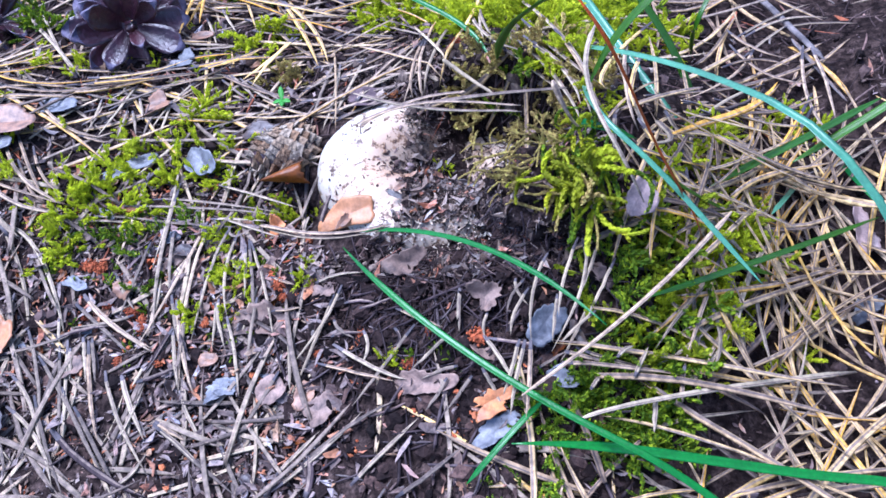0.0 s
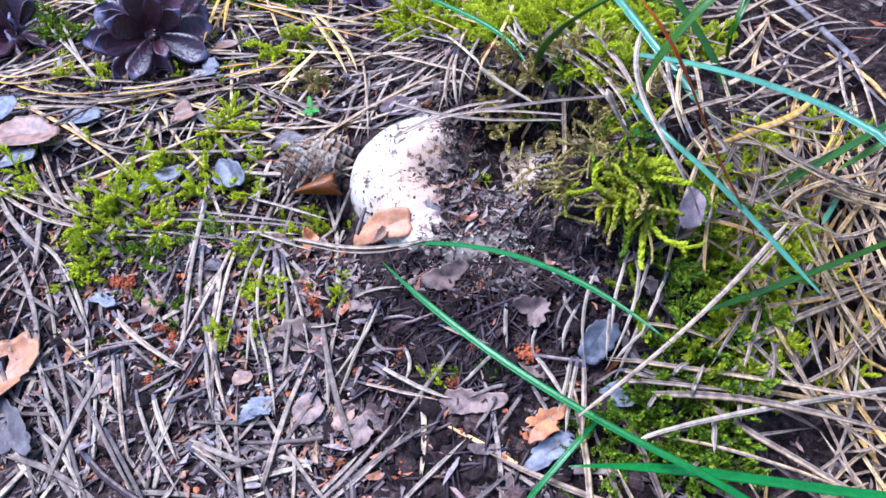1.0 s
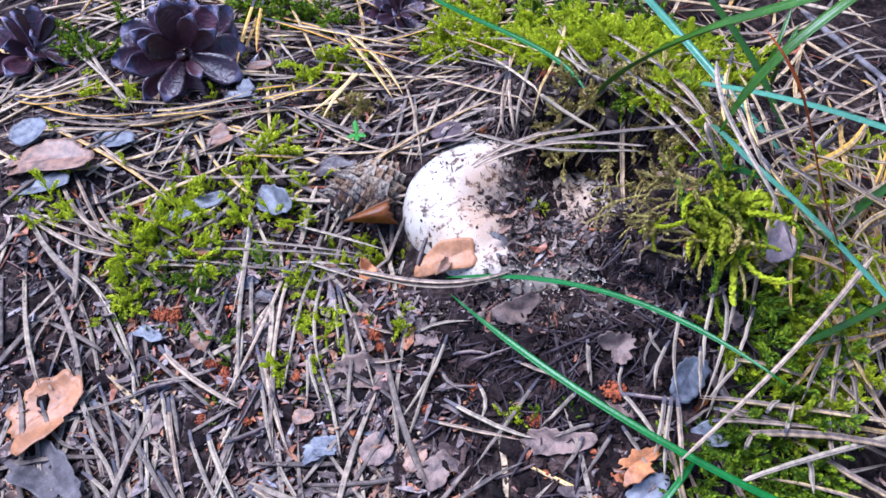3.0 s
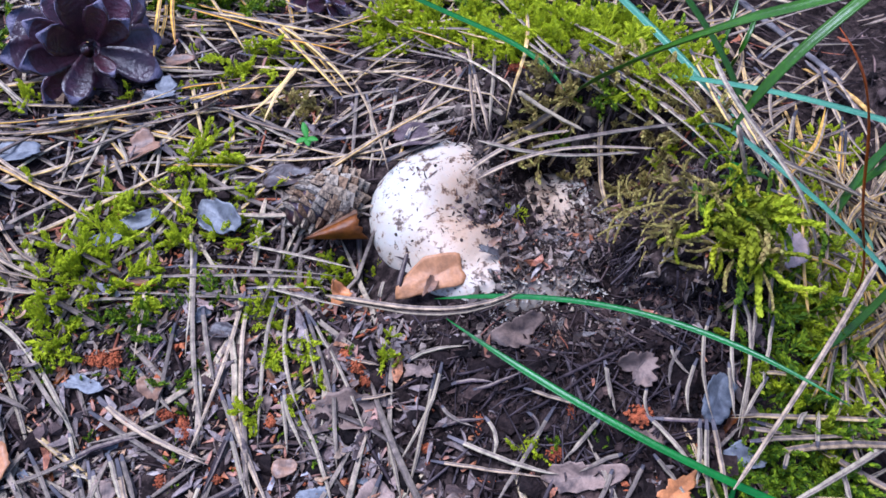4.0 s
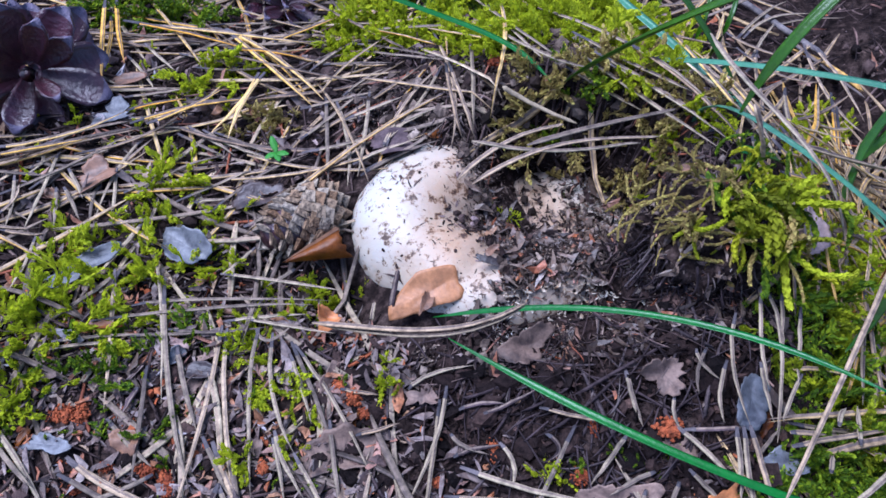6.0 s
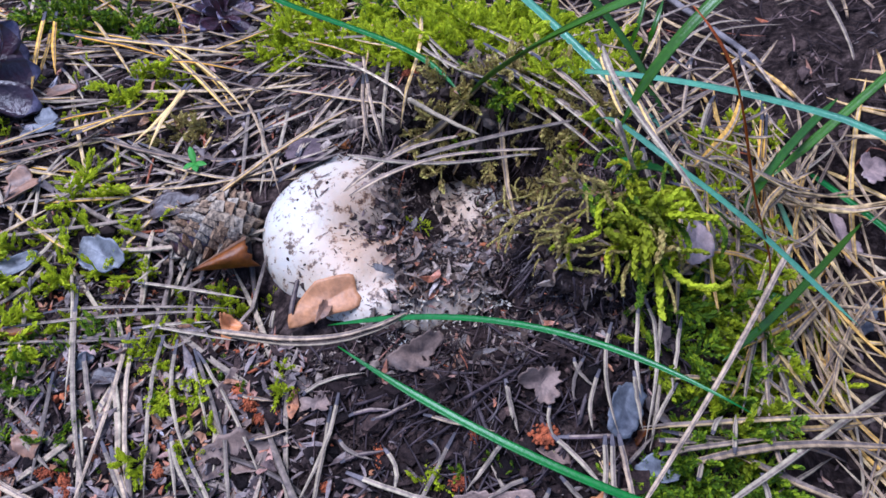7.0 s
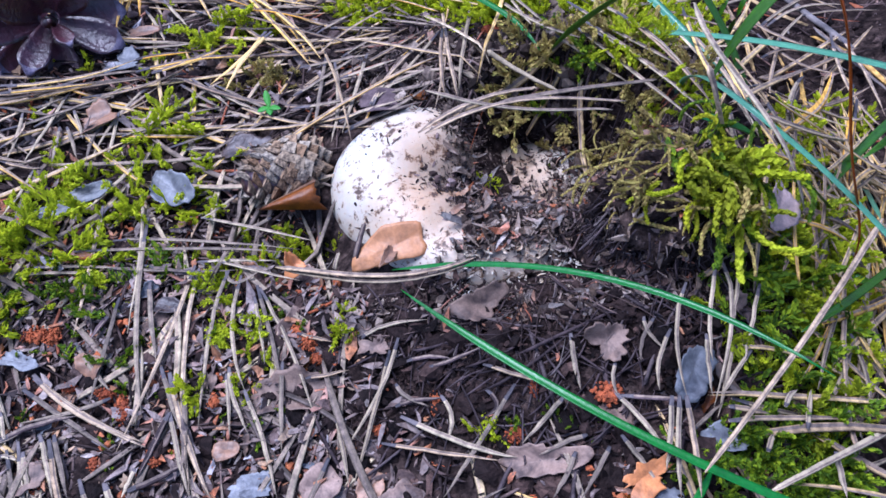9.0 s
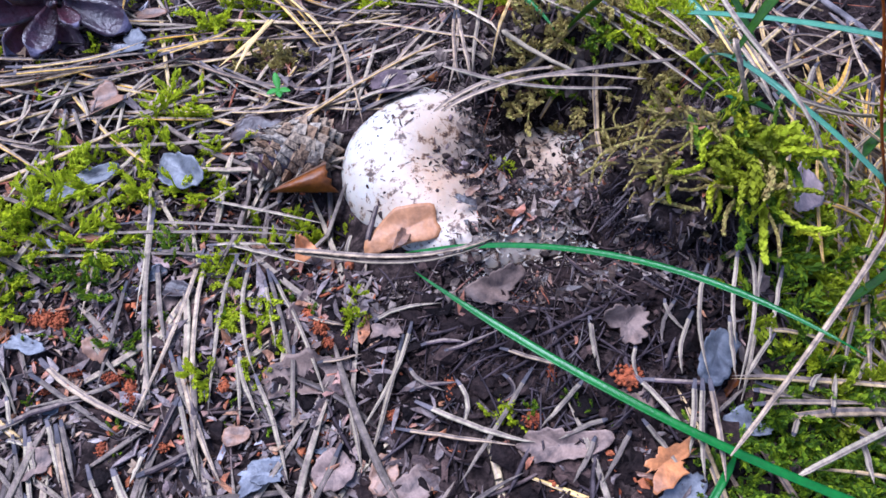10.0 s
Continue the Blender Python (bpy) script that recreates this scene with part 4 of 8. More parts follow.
def seedling(place):
    """A tiny plant: a thin stalk with four small leaves."""
    base = new("seedling")
    base.location = place
    v, f = tube_geo([(0, 0, 0), (0.0005, 0, 0.004), (0.0005, 0, 0.009)], [0.0006, 0.0005, 0.0004], 5, up=(0, 1, 0))
    mesh_ob("stalk", v, f, SPROUT, base)
    for a, L, up in ((100, 0.0070, 0.75), (-20, 0.0055, 0.25), (200, 0.0055, 0.15), (-80, 0.005, 0.2)):
        V = []
        for i in range(6):
            u = i / 5
            w = 0.0016 * math.sin(math.pi * (0.06 + 0.90 * u)) ** 0.8
            for s, dz in ((-1, 0.0004), (0, 0.0), (1, 0.0004)):
                V.append((u * L, s * w, up * L * u - 0.2 * L * u * u + dz))
        n = len(V)
        V += [(x, y, z - 0.00025) for x, y, z in V]
        F = []
        for i in range(5):
            for j in range(2):
                q = i * 3 + j
                F += [(q, q + 3, q + 4, q + 1), (n + q, n + q + 1, n + q + 4, n + q + 3)]
        for i in range(5):
            F += [(i * 3, n + i * 3, n + i * 3 + 3, i * 3 + 3), (i * 3 + 2, i * 3 + 5, n + i * 3 + 5, n + i * 3 + 2)]
        ob = mesh_ob("leaf", V, F, SPROUT, base)
        ob.location = (0.0005, 0, 0.0085)
        ob.rotation_euler = (0, 0, radians(a))
    return tagged(base, "tiny bright green seedling among needles", "seedling")


# ---- mossy cushions ----
moss_patch(MOSS, (-0.1196, 0.0275), (0.0211, 0.0089), 12, 4, "bright yellow-green feathery moss among pine needles", (0.0105, 0.0205), (0, -0.2), 0.6)
moss_patch(MOSS, (-0.1365, -0.0023), (0.0178, 0.0119), 17, 5, "bright yellow-green feathery moss among pine needles", (0.0105, 0.0205), (0, -0.2), 0.6)
moss_patch(MOSS, (-0.0915, 0.0523), (0.0135, 0.0112), 12, 6, "yellow-green moss sprigs by a pale leaf", (0.0105, 0.0205), (0, -0.2), 0.6)
moss_patch(MOSS_DARK, (-0.0925, -0.0139), (0.0145, 0.0057), 14, 7, "small green moss sprigs between needles", (0.00805, 0.01625), (0, -0.2), 0.6)
moss_patch(MOSS, (-0.0978, 0.0087), (0.0101, 0.0131), 12, 8, "small green moss sprigs between needles", (0.0092, 0.01625), (0, -0.2), 0.6)
moss_patch(MOSS, (-0.0742, 0.0280), (0.0089, 0.0116), 12, 9, "small green moss sprigs beside a pale leaf", (0.0092, 0.01625), (0, -0.2), 0.6)
moss_patch(MOSS, (-0.0560, -0.0309), (0.0079, 0.0177), 14, 10, "small green moss sprigs between needles", (0.0069, 0.01375), (0, -0.2), 0.6)
moss_patch(MOSS, (-0.0242, -0.0098), (0.0069, 0.0066), 4, 11, "single bright moss sprig beside the mushroom", (0.01035, 0.0175), (0, -0.2), 0.6)
moss_patch(MOSS, (-0.0394, -0.0070), (0.0093, 0.0061), 6, 12, "small moss sprigs beside the mushroom", (0.00805, 0.015), (0, -0.2), 0.6)
moss_patch(MOSS_DARK, (-0.1206, -0.0195), (0.0135, 0.0080), 14, 13, "green moss sprigs between needles", (0.0092, 0.0175), (0, -0.2), 0.6)
moss_patch(MOSS_DARK, (-0.1019, -0.0467), (0.0186, 0.0091), 11, 14, "low green moss on the humus", (0.00575, 0.01125), (0, -0.2), 0.6)
moss_patch(MOSS, (-0.0097, -0.0504), (0.0047, 0.0124), 6, 15, "small moss sprig standing in humus", (0.0069, 0.01375), (0, -0.2), 0.6)
moss_patch(MOSS, (-0.0449, -0.0515), (0.0039, 0.0113), 8, 16, "small moss sprig between needles", (0.0069, 0.0125), (0, -0.2), 0.6)
moss_patch(MOSS, (-0.0784, -0.0687), (0.0088, 0.0023), 4, 17, "bright moss sprig lying on needles", (0.01035, 0.01625), (0, -0.2), 0.6)
moss_patch(MOSS, (-0.0610, -0.0652), (0.0039, 0.0034), 4, 18, "bright moss sprig between needles", (0.0092, 0.01375), (0, -0.2), 0.6)
moss_patch(MOSS_DARK, (0.0514, -0.0950), (0.0086, 0.0040), 8, 19, "dark green moss on the humus", (0.0046, 0.00875), (0, -0.2), 0.6)
moss_patch(MOSS_DARK, (0.0749, -0.1003), (0.0084, 0.0029), 6, 20, "dark green moss on the humus", (0.0046, 0.0075), (0, -0.2), 0.6)
moss_patch(MOSS, (0.0363, -0.0961), (0.0039, 0.0040), 4, 21, "thin moss sprig on the humus", (0.0069, 0.01125), (0, -0.2), 0.6)
moss_patch(MOSS, (-0.0727, 0.1312), (0.0138, 0.0100), 14, 22, "light green moss sprigs among needles", (0.01035, 0.01875), (0, -0.2), 0.6)
moss_patch(MOSS_BROWN, (-0.0457, 0.0934), (0.0155, 0.0080), 24, 23, "olive brown moss among needles", (0.0069, 0.01375), (0, -0.2), 0.6)
moss_patch(MOSS, (0.0212, 0.1669), (0.0358, 0.0254), 105, 24, "yellow-green moss cushion on the bank behind the hollow", (0.0115, 0.0225), (-0.1, -0.45), 0.6)
moss_patch(MOSS, (0.0779, 0.1132), (0.0367, 0.0239), 125, 25, "yellow-green moss cushion on the bank behind the hollow", (0.0115, 0.0225), (0, -0.4), 0.6)
moss_patch(MOSS, (0.1192, 0.0989), (0.0307, 0.0254), 90, 26, "yellow-green moss cushion under grass blades", (0.0115, 0.02), (0, -0.3), 0.6)
moss_patch(MOSS_DARK, (0.1087, 0.1614), (0.0709, 0.0168), 58, 27, "green moss behind the bank", (0.0115, 0.02), (0, -0.2), 0.6)
moss_patch(MOSS_DARK, (-0.1026, 0.1949), (0.0389, 0.0184), 64, 28, "dark green moss behind golden needles", (0.0115, 0.02), (0, -0.2), 0.6)
moss_patch(MOSS_DARK, (-0.2140, 0.1528), (0.0279, 0.0259), 32, 29, "green moss beside a dark pine cone", (0.0115, 0.02), (0, -0.2), 0.6)
moss_patch(MOSS, (-0.1891, 0.0105), (0.0161, 0.0117), 12, 30, "green moss beside pale leaves", (0.01035, 0.0175), (0, -0.2), 0.6)
moss_patch(MOSS_DARK, (0.0928, 0.0511), (0.0151, 0.0131), 21, 31, "dark moss on the hollow's rim, shade put into its colour", (0.0069, 0.01375), (0, -0.2), 0.6)
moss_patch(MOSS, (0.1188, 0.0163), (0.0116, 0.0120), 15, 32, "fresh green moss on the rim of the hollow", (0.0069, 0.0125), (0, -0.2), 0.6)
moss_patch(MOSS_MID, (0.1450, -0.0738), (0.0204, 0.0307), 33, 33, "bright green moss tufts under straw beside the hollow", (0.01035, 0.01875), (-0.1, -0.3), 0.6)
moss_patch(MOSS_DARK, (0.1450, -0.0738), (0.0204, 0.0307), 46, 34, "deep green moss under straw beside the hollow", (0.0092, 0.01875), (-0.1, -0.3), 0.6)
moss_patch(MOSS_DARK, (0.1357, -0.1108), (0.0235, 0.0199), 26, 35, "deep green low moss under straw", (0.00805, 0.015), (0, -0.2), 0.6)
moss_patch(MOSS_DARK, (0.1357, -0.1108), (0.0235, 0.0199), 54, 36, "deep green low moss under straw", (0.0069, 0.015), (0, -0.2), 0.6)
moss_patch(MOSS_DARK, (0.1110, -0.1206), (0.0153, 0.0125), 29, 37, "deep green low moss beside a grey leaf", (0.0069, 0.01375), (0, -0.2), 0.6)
moss_patch(MOSS, (0.1660, -0.0480), (0.0105, 0.0121), 16, 38, "fresh green moss beside the hollow", (0.0092, 0.0175), (0, -0.2), 0.6)
moss_patch(MOSS_MID, (0.1526, -0.0420), (0.0099, 0.0162), 25, 39, "green moss below the overturned clump", (0.0092, 0.0175), (0, -0.2), 0.6)
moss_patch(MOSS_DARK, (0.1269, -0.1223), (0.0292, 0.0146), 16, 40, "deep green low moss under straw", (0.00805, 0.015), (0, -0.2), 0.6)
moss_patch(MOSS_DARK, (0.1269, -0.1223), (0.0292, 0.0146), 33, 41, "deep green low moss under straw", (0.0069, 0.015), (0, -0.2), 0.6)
moss_patch(MOSS_BROWN, (0.0881, 0.0576), (0.0323, 0.0116), 62, 42, "brown withered moss on the bank behind the hollow", (0.0080, 0.0165), (0, -0.4), 0.6)
moss_patch(MOSS_BROWN, (0.1143, 0.0323), (0.0169, 0.0113), 38, 43, "brown withered moss on the bank behind the hollow", (0.0080, 0.0165), (-0.3, -0.3), 0.6)
moss_patch(MOSS, (0.1997, -0.0152), (0.0134, 0.0174), 16, 44, "fresh green moss under straw", (0.00805, 0.015), (0, -0.2), 0.6)
moss_patch(MOSS, (0.2284, 0.0785), (0.0260, 0.0127), 18, 45, "fresh green moss under straw", (0.00805, 0.015), (0, -0.2), 0.6)
moss_patch(MOSS, (0.1714, 0.1354), (0.0167, 0.0174), 29, 46, "yellow-green moss between grass blades", (0.0092, 0.0175), (0, -0.3), 0.6)
moss_patch(MOSS, (0.1176, 0.0514), (0.0126, 0.0082), 16, 47, "yellow-green moss between grass blades", (0.0092, 0.0175), (0, -0.3), 0.6)
moss_patch(MOSS, (0.1215, 0.0165), (0.0071, 0.0062), 12, 48, "fresh green moss on the rim of the hollow", (0.0069, 0.0125), (0, -0.2), 0.6)
moss_patch(MOSS, (0.1863, 0.0221), (0.0159, 0.0138), 16, 49, "fresh green moss under straw", (0.00805, 0.015), (0, -0.2), 0.6)
moss_patch(MOSS, (0.1917, -0.0052), (0.0156, 0.0135), 16, 50, "fresh green moss under straw", (0.00805, 0.015), (0, -0.2), 0.6)

moss_patch(MOSS_DARK, (-0.075, -0.045), (0.070, 0.050), 90, 51, "tiny scattered green moss sprigs on the humus", (0.0040, 0.0085), (0, -0.2), 0.4)
moss_patch(MOSS, (-0.085, -0.012), (0.060, 0.022), 34, 52, "small yellow-green moss sprigs between needles", (0.0060, 0.0120), (0, -0.2), 0.4)
moss_patch(MOSS, (-0.120, 0.110), (0.080, 0.050), 46, 57, "small yellow-green moss sprigs between needles", (0.0050, 0.0110), (0, -0.2), 0.4)
moss_patch(MOSS, (-0.185, 0.060), (0.040, 0.060), 26, 58, "small yellow-green moss sprigs beside pale leaves", (0.0060, 0.0130), (0, -0.2), 0.4)
moss_patch(MOSS, (-0.147, -0.014), (0.013, 0.026), 26, 59, "bright yellow-green feathery moss among pine needles", (0.0110, 0.0200), (0.1, -0.2), 0.6)
moss_patch(MOSS, (0.178, -0.055), (0.018, 0.022), 30, 60, "fresh green moss tufts under straw", (0.0090, 0.0160), (0, -0.2), 0.5)
moss_patch(MOSS, (0.185, -0.010), (0.016, 0.020), 26, 61, "fresh green moss tufts under straw", (0.0090, 0.0160), (0, -0.2), 0.5)
moss_patch(MOSS, (-0.095, 0.045), (0.055, 0.030), 18, 53, "small yellow-green moss sprigs between needles", (0.0060, 0.0120), (0, -0.2), 0.4)

moss_patch(MOSS, (0.168, -0.022), (0.024, 0.026), 45, 54, "fresh green moss under straw", (0.0090, 0.0170), (0, -0.2), 0.5)
moss_patch(MOSS_DARK, (0.130, -0.160), (0.050, 0.028), 44, 63, "deep green low moss under straw", (0.0070, 0.0130), (0, -0.2), 0.5)
moss_patch(MOSS, (0.205, -0.050), (0.030, 0.045), 40, 56, "fresh green moss under straw", (0.0080, 0.0150), (0, -0.2), 0.5)
moss_patch(MOSS, (0.160, -0.080), (0.022, 0.022), 40, 55, "fresh green moss tufts under straw", (0.0080, 0.0150), (0, -0.2), 0.5)

moss_patch(MOSS, (0.0502, 0.0190), (0.0020, 0.0020), 7, 62, "tiny green moss sprig in the hollow", (0.0045, 0.0070), (0, -0.1), 0.6, SPRIG_RISE)

# ---- long shoots of the overturned moss clump ----
tuft = np.random.RandomState(52)
for i in range(46):
    a, lift = tuft.uniform(-2.6, 1.0), tuft.uniform(-0.5, 0.9)
    out = np.array((math.cos(a), math.sin(a) * 0.9, lift))
    out *= tuft.uniform(0.009, 0.018) / np.linalg.norm(out)
    a = np.array((0.119, -0.040, 0.050)) + tuft.normal(0, 1, 3) * (0.0075, 0.0060, 0.0045)
    tip = a + out + np.array((0, -0.001, -tuft.uniform(0.002, 0.008)))
    side = tuft.normal(0, 0.0018, 3)
    clump_shoot((MOSS, MOSS_MID, MOSS_MID, MOSS_BROWN, MOSS_DARK)[i % 5], tuple(a), tuple(a + out * 0.6 + side + np.array((0, 0, 0.003))), tuple(tip), tuft.uniform(0.0013, 0.0024))
clump_shoot(MOSS, (0.1248, -0.0435, 0.0561), (0.1281, -0.0423, 0.0626), (0.1315, -0.0427, 0.0664), 0.0030)
clump_shoot(MOSS, (0.1257, -0.0430, 0.0569), (0.1296, -0.0442, 0.0617), (0.1340, -0.0462, 0.0646), 0.0026)
clump_shoot(MOSS, (0.1271, -0.0455, 0.0595), (0.1338, -0.0499, 0.0628), (0.1398, -0.0537, 0.0649), 0.0025)
clump_shoot(MOSS, (0.1240, -0.0455, 0.0571), (0.1224, -0.0437, 0.0621), (0.1243, -0.0429, 0.0663), 0.0028)
clump_shoot(MOSS_MID, (0.1258, -0.0535, 0.0478), (0.1313, -0.0557, 0.0524), (0.1371, -0.0595, 0.0544), 0.0018)
clump_shoot(MOSS, (0.1270, -0.0577, 0.0454), (0.1321, -0.0648, 0.0457), (0.1379, -0.0680, 0.0484), 0.0020)
clump_shoot(MOSS, (0.1252, -0.0534, 0.0431), (0.1232, -0.0613, 0.0399), (0.1228, -0.0696, 0.0355), 0.0026)
clump_shoot(MOSS_MID, (0.1207, -0.0470, 0.0537), (0.1150, -0.0440, 0.0580), (0.1108, -0.0426, 0.0600), 0.0022)
clump_shoot(MOSS_MID, (0.1198, -0.0497, 0.0542), (0.1123, -0.0493, 0.0555), (0.1074, -0.0468, 0.0582), 0.0030)
clump_shoot(MOSS_MID, (0.1192, -0.0487, 0.0501), (0.1133, -0.0484, 0.0520), (0.1095, -0.0465, 0.0547), 0.0025)
clump_shoot(MOSS_MID, (0.1150, -0.0476, 0.0494), (0.1089, -0.0493, 0.0494), (0.1067, -0.0550, 0.0465), 0.0022)
clump_shoot(MOSS, (0.1024, -0.0387, 0.0479), (0.0962, -0.0405, 0.0479), (0.0907, -0.0425, 0.0467), 0.0015)
clump_shoot(MOSS_MID, (0.1012, -0.0402, 0.0527), (0.0958, -0.0443, 0.0511), (0.0949, -0.0519, 0.0472), 0.0015)
clump_shoot(MOSS, (0.1070, -0.0428, 0.0536), (0.1009, -0.0453, 0.0530), (0.0957, -0.0452, 0.0536), 0.0018)
clump_shoot(MOSS, (0.1112, -0.0337, 0.0582), (0.1075, -0.0377, 0.0575), (0.1062, -0.0426, 0.0555), 0.0023)
clump_shoot(MOSS_MID, (0.1146, -0.0273, 0.0592), (0.1117, -0.0316, 0.0586), (0.1120, -0.0371, 0.0569), 0.0023)
clump_shoot(MOSS_MID, (0.1206, -0.0441, 0.0574), (0.1192, -0.0514, 0.0549), (0.1181, -0.0573, 0.0522), 0.0035)
clump_shoot(MOSS_MID, (0.1161, -0.0288, 0.0591), (0.1177, -0.0314, 0.0617), (0.1184, -0.0363, 0.0607), 0.0022)
clump_shoot(MOSS_MID, (0.1162, -0.0335, 0.0573), (0.1140, -0.0400, 0.0550), (0.1147, -0.0459, 0.0532), 0.0030)
clump_shoot(MOSS_MID, (0.1132, -0.0238, 0.0612), (0.1191, -0.0267, 0.0653), (0.1218, -0.0386, 0.0594), 0.0015)
clump_shoot(MOSS_MID, (0.1340, -0.0612, 0.0365), (0.1361, -0.0629, 0.0401), (0.1384, -0.0669, 0.0405), 0.0018)
clump_shoot(MOSS, (0.1460, -0.0639, 0.0431), (0.1423, -0.0662, 0.0437), (0.1382, -0.0670, 0.0440), 0.0015)
clump_shoot(MOSS_DARK, (0.1197, -0.0335, 0.0582), (0.1201, -0.0393, 0.0576), (0.1208, -0.0445, 0.0564), 0.0036)
clump_shoot(MOSS_DARK, (0.1057, -0.0258, 0.0575), (0.1062, -0.0326, 0.0563), (0.1066, -0.0377, 0.0549), 0.0026)
clump_shoot(MOSS_DARK, (0.1110, -0.0200, 0.0576), (0.1135, -0.0186, 0.0639), (0.1202, -0.0211, 0.0674), 0.0012)
clump_shoot(MOSS_DARK, (0.1203, -0.0517, 0.0416), (0.1180, -0.0588, 0.0389), (0.1162, -0.0639, 0.0366), 0.0028)
clump_shoot(MOSS_DARK, (0.1118, -0.0333, 0.0507), (0.1122, -0.0414, 0.0483), (0.1137, -0.0476, 0.0466), 0.0033)
clump_shoot(MOSS_DARK, (0.1263, -0.0466, 0.0466), (0.1265, -0.0530, 0.0456), (0.1272, -0.0574, 0.0450), 0.0028)
clump_shoot(MOSS_BROWN, (0.1101, -0.0525, 0.0396), (0.1007, -0.0501, 0.0417), (0.0925, -0.0473, 0.0432), 0.0017)
clump_shoot(MOSS_BROWN, (0.1089, -0.0462, 0.0486), (0.1013, -0.0454, 0.0502), (0.0943, -0.0462, 0.0492), 0.0014)
clump_shoot(MOSS_BROWN, (0.1255, -0.0556, 0.0429), (0.1265, -0.0635, 0.0409), (0.1262, -0.0696, 0.0384), 0.0013)
clump_shoot(MOSS_BROWN, (0.1252, -0.0472, 0.0575), (0.1238, -0.0537, 0.0556), (0.1212, -0.0578, 0.0538), 0.0028)
clump_shoot(MOSS_BROWN, (0.1049, -0.0242, 0.0586), (0.1025, -0.0242, 0.0616), (0.1003, -0.0247, 0.0630), 0.0013)
clump_shoot(MOSS_BROWN, (0.1009, -0.0251, 0.0587), (0.0966, -0.0264, 0.0599), (0.0931, -0.0265, 0.0611), 0.0010)
clump_shoot(MOSS_BROWN, (0.1009, -0.0307, 0.0507), (0.0930, -0.0306, 0.0516), (0.0860, -0.0329, 0.0494), 0.0014)
clump_shoot(MOSS_BROWN, (0.0949, -0.0296, 0.0531), (0.0861, -0.0306, 0.0526), (0.0773, -0.0325, 0.0501), 0.0014)
clump_shoot(MOSS_BROWN, (0.0873, -0.0272, 0.0486), (0.0781, -0.0297, 0.0468), (0.0739, -0.0366, 0.0420), 0.0012)
clump_shoot(MOSS_BROWN, (0.0908, -0.0218, 0.0525), (0.0837, -0.0234, 0.0522), (0.0749, -0.0230, 0.0516), 0.0008)
clump_shoot(MOSS_BROWN, (0.1095, -0.0340, 0.0518), (0.1017, -0.0339, 0.0527), (0.0930, -0.0365, 0.0496), 0.0015)
clump_shoot(MOSS_BROWN, (0.1157, -0.0516, 0.0453), (0.1119, -0.0568, 0.0435), (0.1105, -0.0620, 0.0413), 0.0018)
clump_shoot(MOSS_BROWN, (0.1088, -0.0471, 0.0481), (0.1027, -0.0488, 0.0482), (0.0972, -0.0479, 0.0493), 0.0012)
clump_shoot(MOSS_BROWN, (0.1048, -0.0216, 0.0573), (0.1091, -0.0265, 0.0591), (0.1118, -0.0296, 0.0605), 0.0017)
clump_shoot(MOSS_BROWN, (0.0864, -0.0141, 0.0521), (0.0837, -0.0178, 0.0520), (0.0840, -0.0224, 0.0511), 0.0007)
clump_shoot(MOSS_BROWN, (0.0936, -0.0237, 0.0512), (0.0907, -0.0287, 0.0499), (0.0908, -0.0339, 0.0484), 0.0008)
clump_shoot(MOSS_MID, (0.1100, -0.0462, 0.0422), (0.1059, -0.0474, 0.0435), (0.1020, -0.0489, 0.0433), 0.0009)
clump_shoot(MOSS_BROWN, (0.0956, -0.0356, 0.0502), (0.0914, -0.0338, 0.0540), (0.0871, -0.0353, 0.0536), 0.0010)
clump_shoot(MOSS_BROWN, (0.0879, -0.0428, 0.0411), (0.0857, -0.0443, 0.0430), (0.0834, -0.0484, 0.0414), 0.0008)
clump_shoot(MOSS_BROWN, (0.0867, -0.0292, 0.0513), (0.0817, -0.0317, 0.0512), (0.0767, -0.0367, 0.0476), 0.0007)
clump_shoot(MOSS_BROWN, (0.0918, -0.0387, 0.0451), (0.0873, -0.0400, 0.0462), (0.0829, -0.0432, 0.0443), 0.0010)
clump_shoot(MOSS_BROWN, (0.1013, -0.0383, 0.0418), (0.0978, -0.0384, 0.0443), (0.0943, -0.0413, 0.0432), 0.0012)
clump_shoot(MOSS_BROWN, (0.0807, -0.0251, 0.0452), (0.0767, -0.0256, 0.0472), (0.0727, -0.0272, 0.0470), 0.0007)
clump_shoot(MOSS_BROWN, (0.1123, -0.0465, 0.0435), (0.1095, -0.0489, 0.0443), (0.1067, -0.0540, 0.0416), 0.0010)
clump_shoot(MOSS_BROWN, (0.0792, -0.0208, 0.0571), (0.0784, -0.0241, 0.0581), (0.0775, -0.0296, 0.0559), 0.0011)
clump_shoot(MOSS_BROWN, (0.0937, -0.0374, 0.0405), (0.0924, -0.0409, 0.0412), (0.0910, -0.0472, 0.0381), 0.0011)
clump_shoot(MOSS_BROWN, (0.1115, -0.0290, 0.0557), (0.1069, -0.0299, 0.0571), (0.1022, -0.0338, 0.0546), 0.0010)
clump_shoot(MOSS_BROWN, (0.1057, -0.0288, 0.0573), (0.1046, -0.0328, 0.0576), (0.1035, -0.0394, 0.0545), 0.0011)
clump_shoot(MOSS_BROWN, (0.0830, -0.0338, 0.0463), (0.0766, -0.0342, 0.0474), (0.0701, -0.0365, 0.0455), 0.0011)
clump_shoot(MOSS_BROWN, (0.1013, -0.0463, 0.0433), (0.0957, -0.0474, 0.0442), (0.0903, -0.0492, 0.0431), 0.0009)
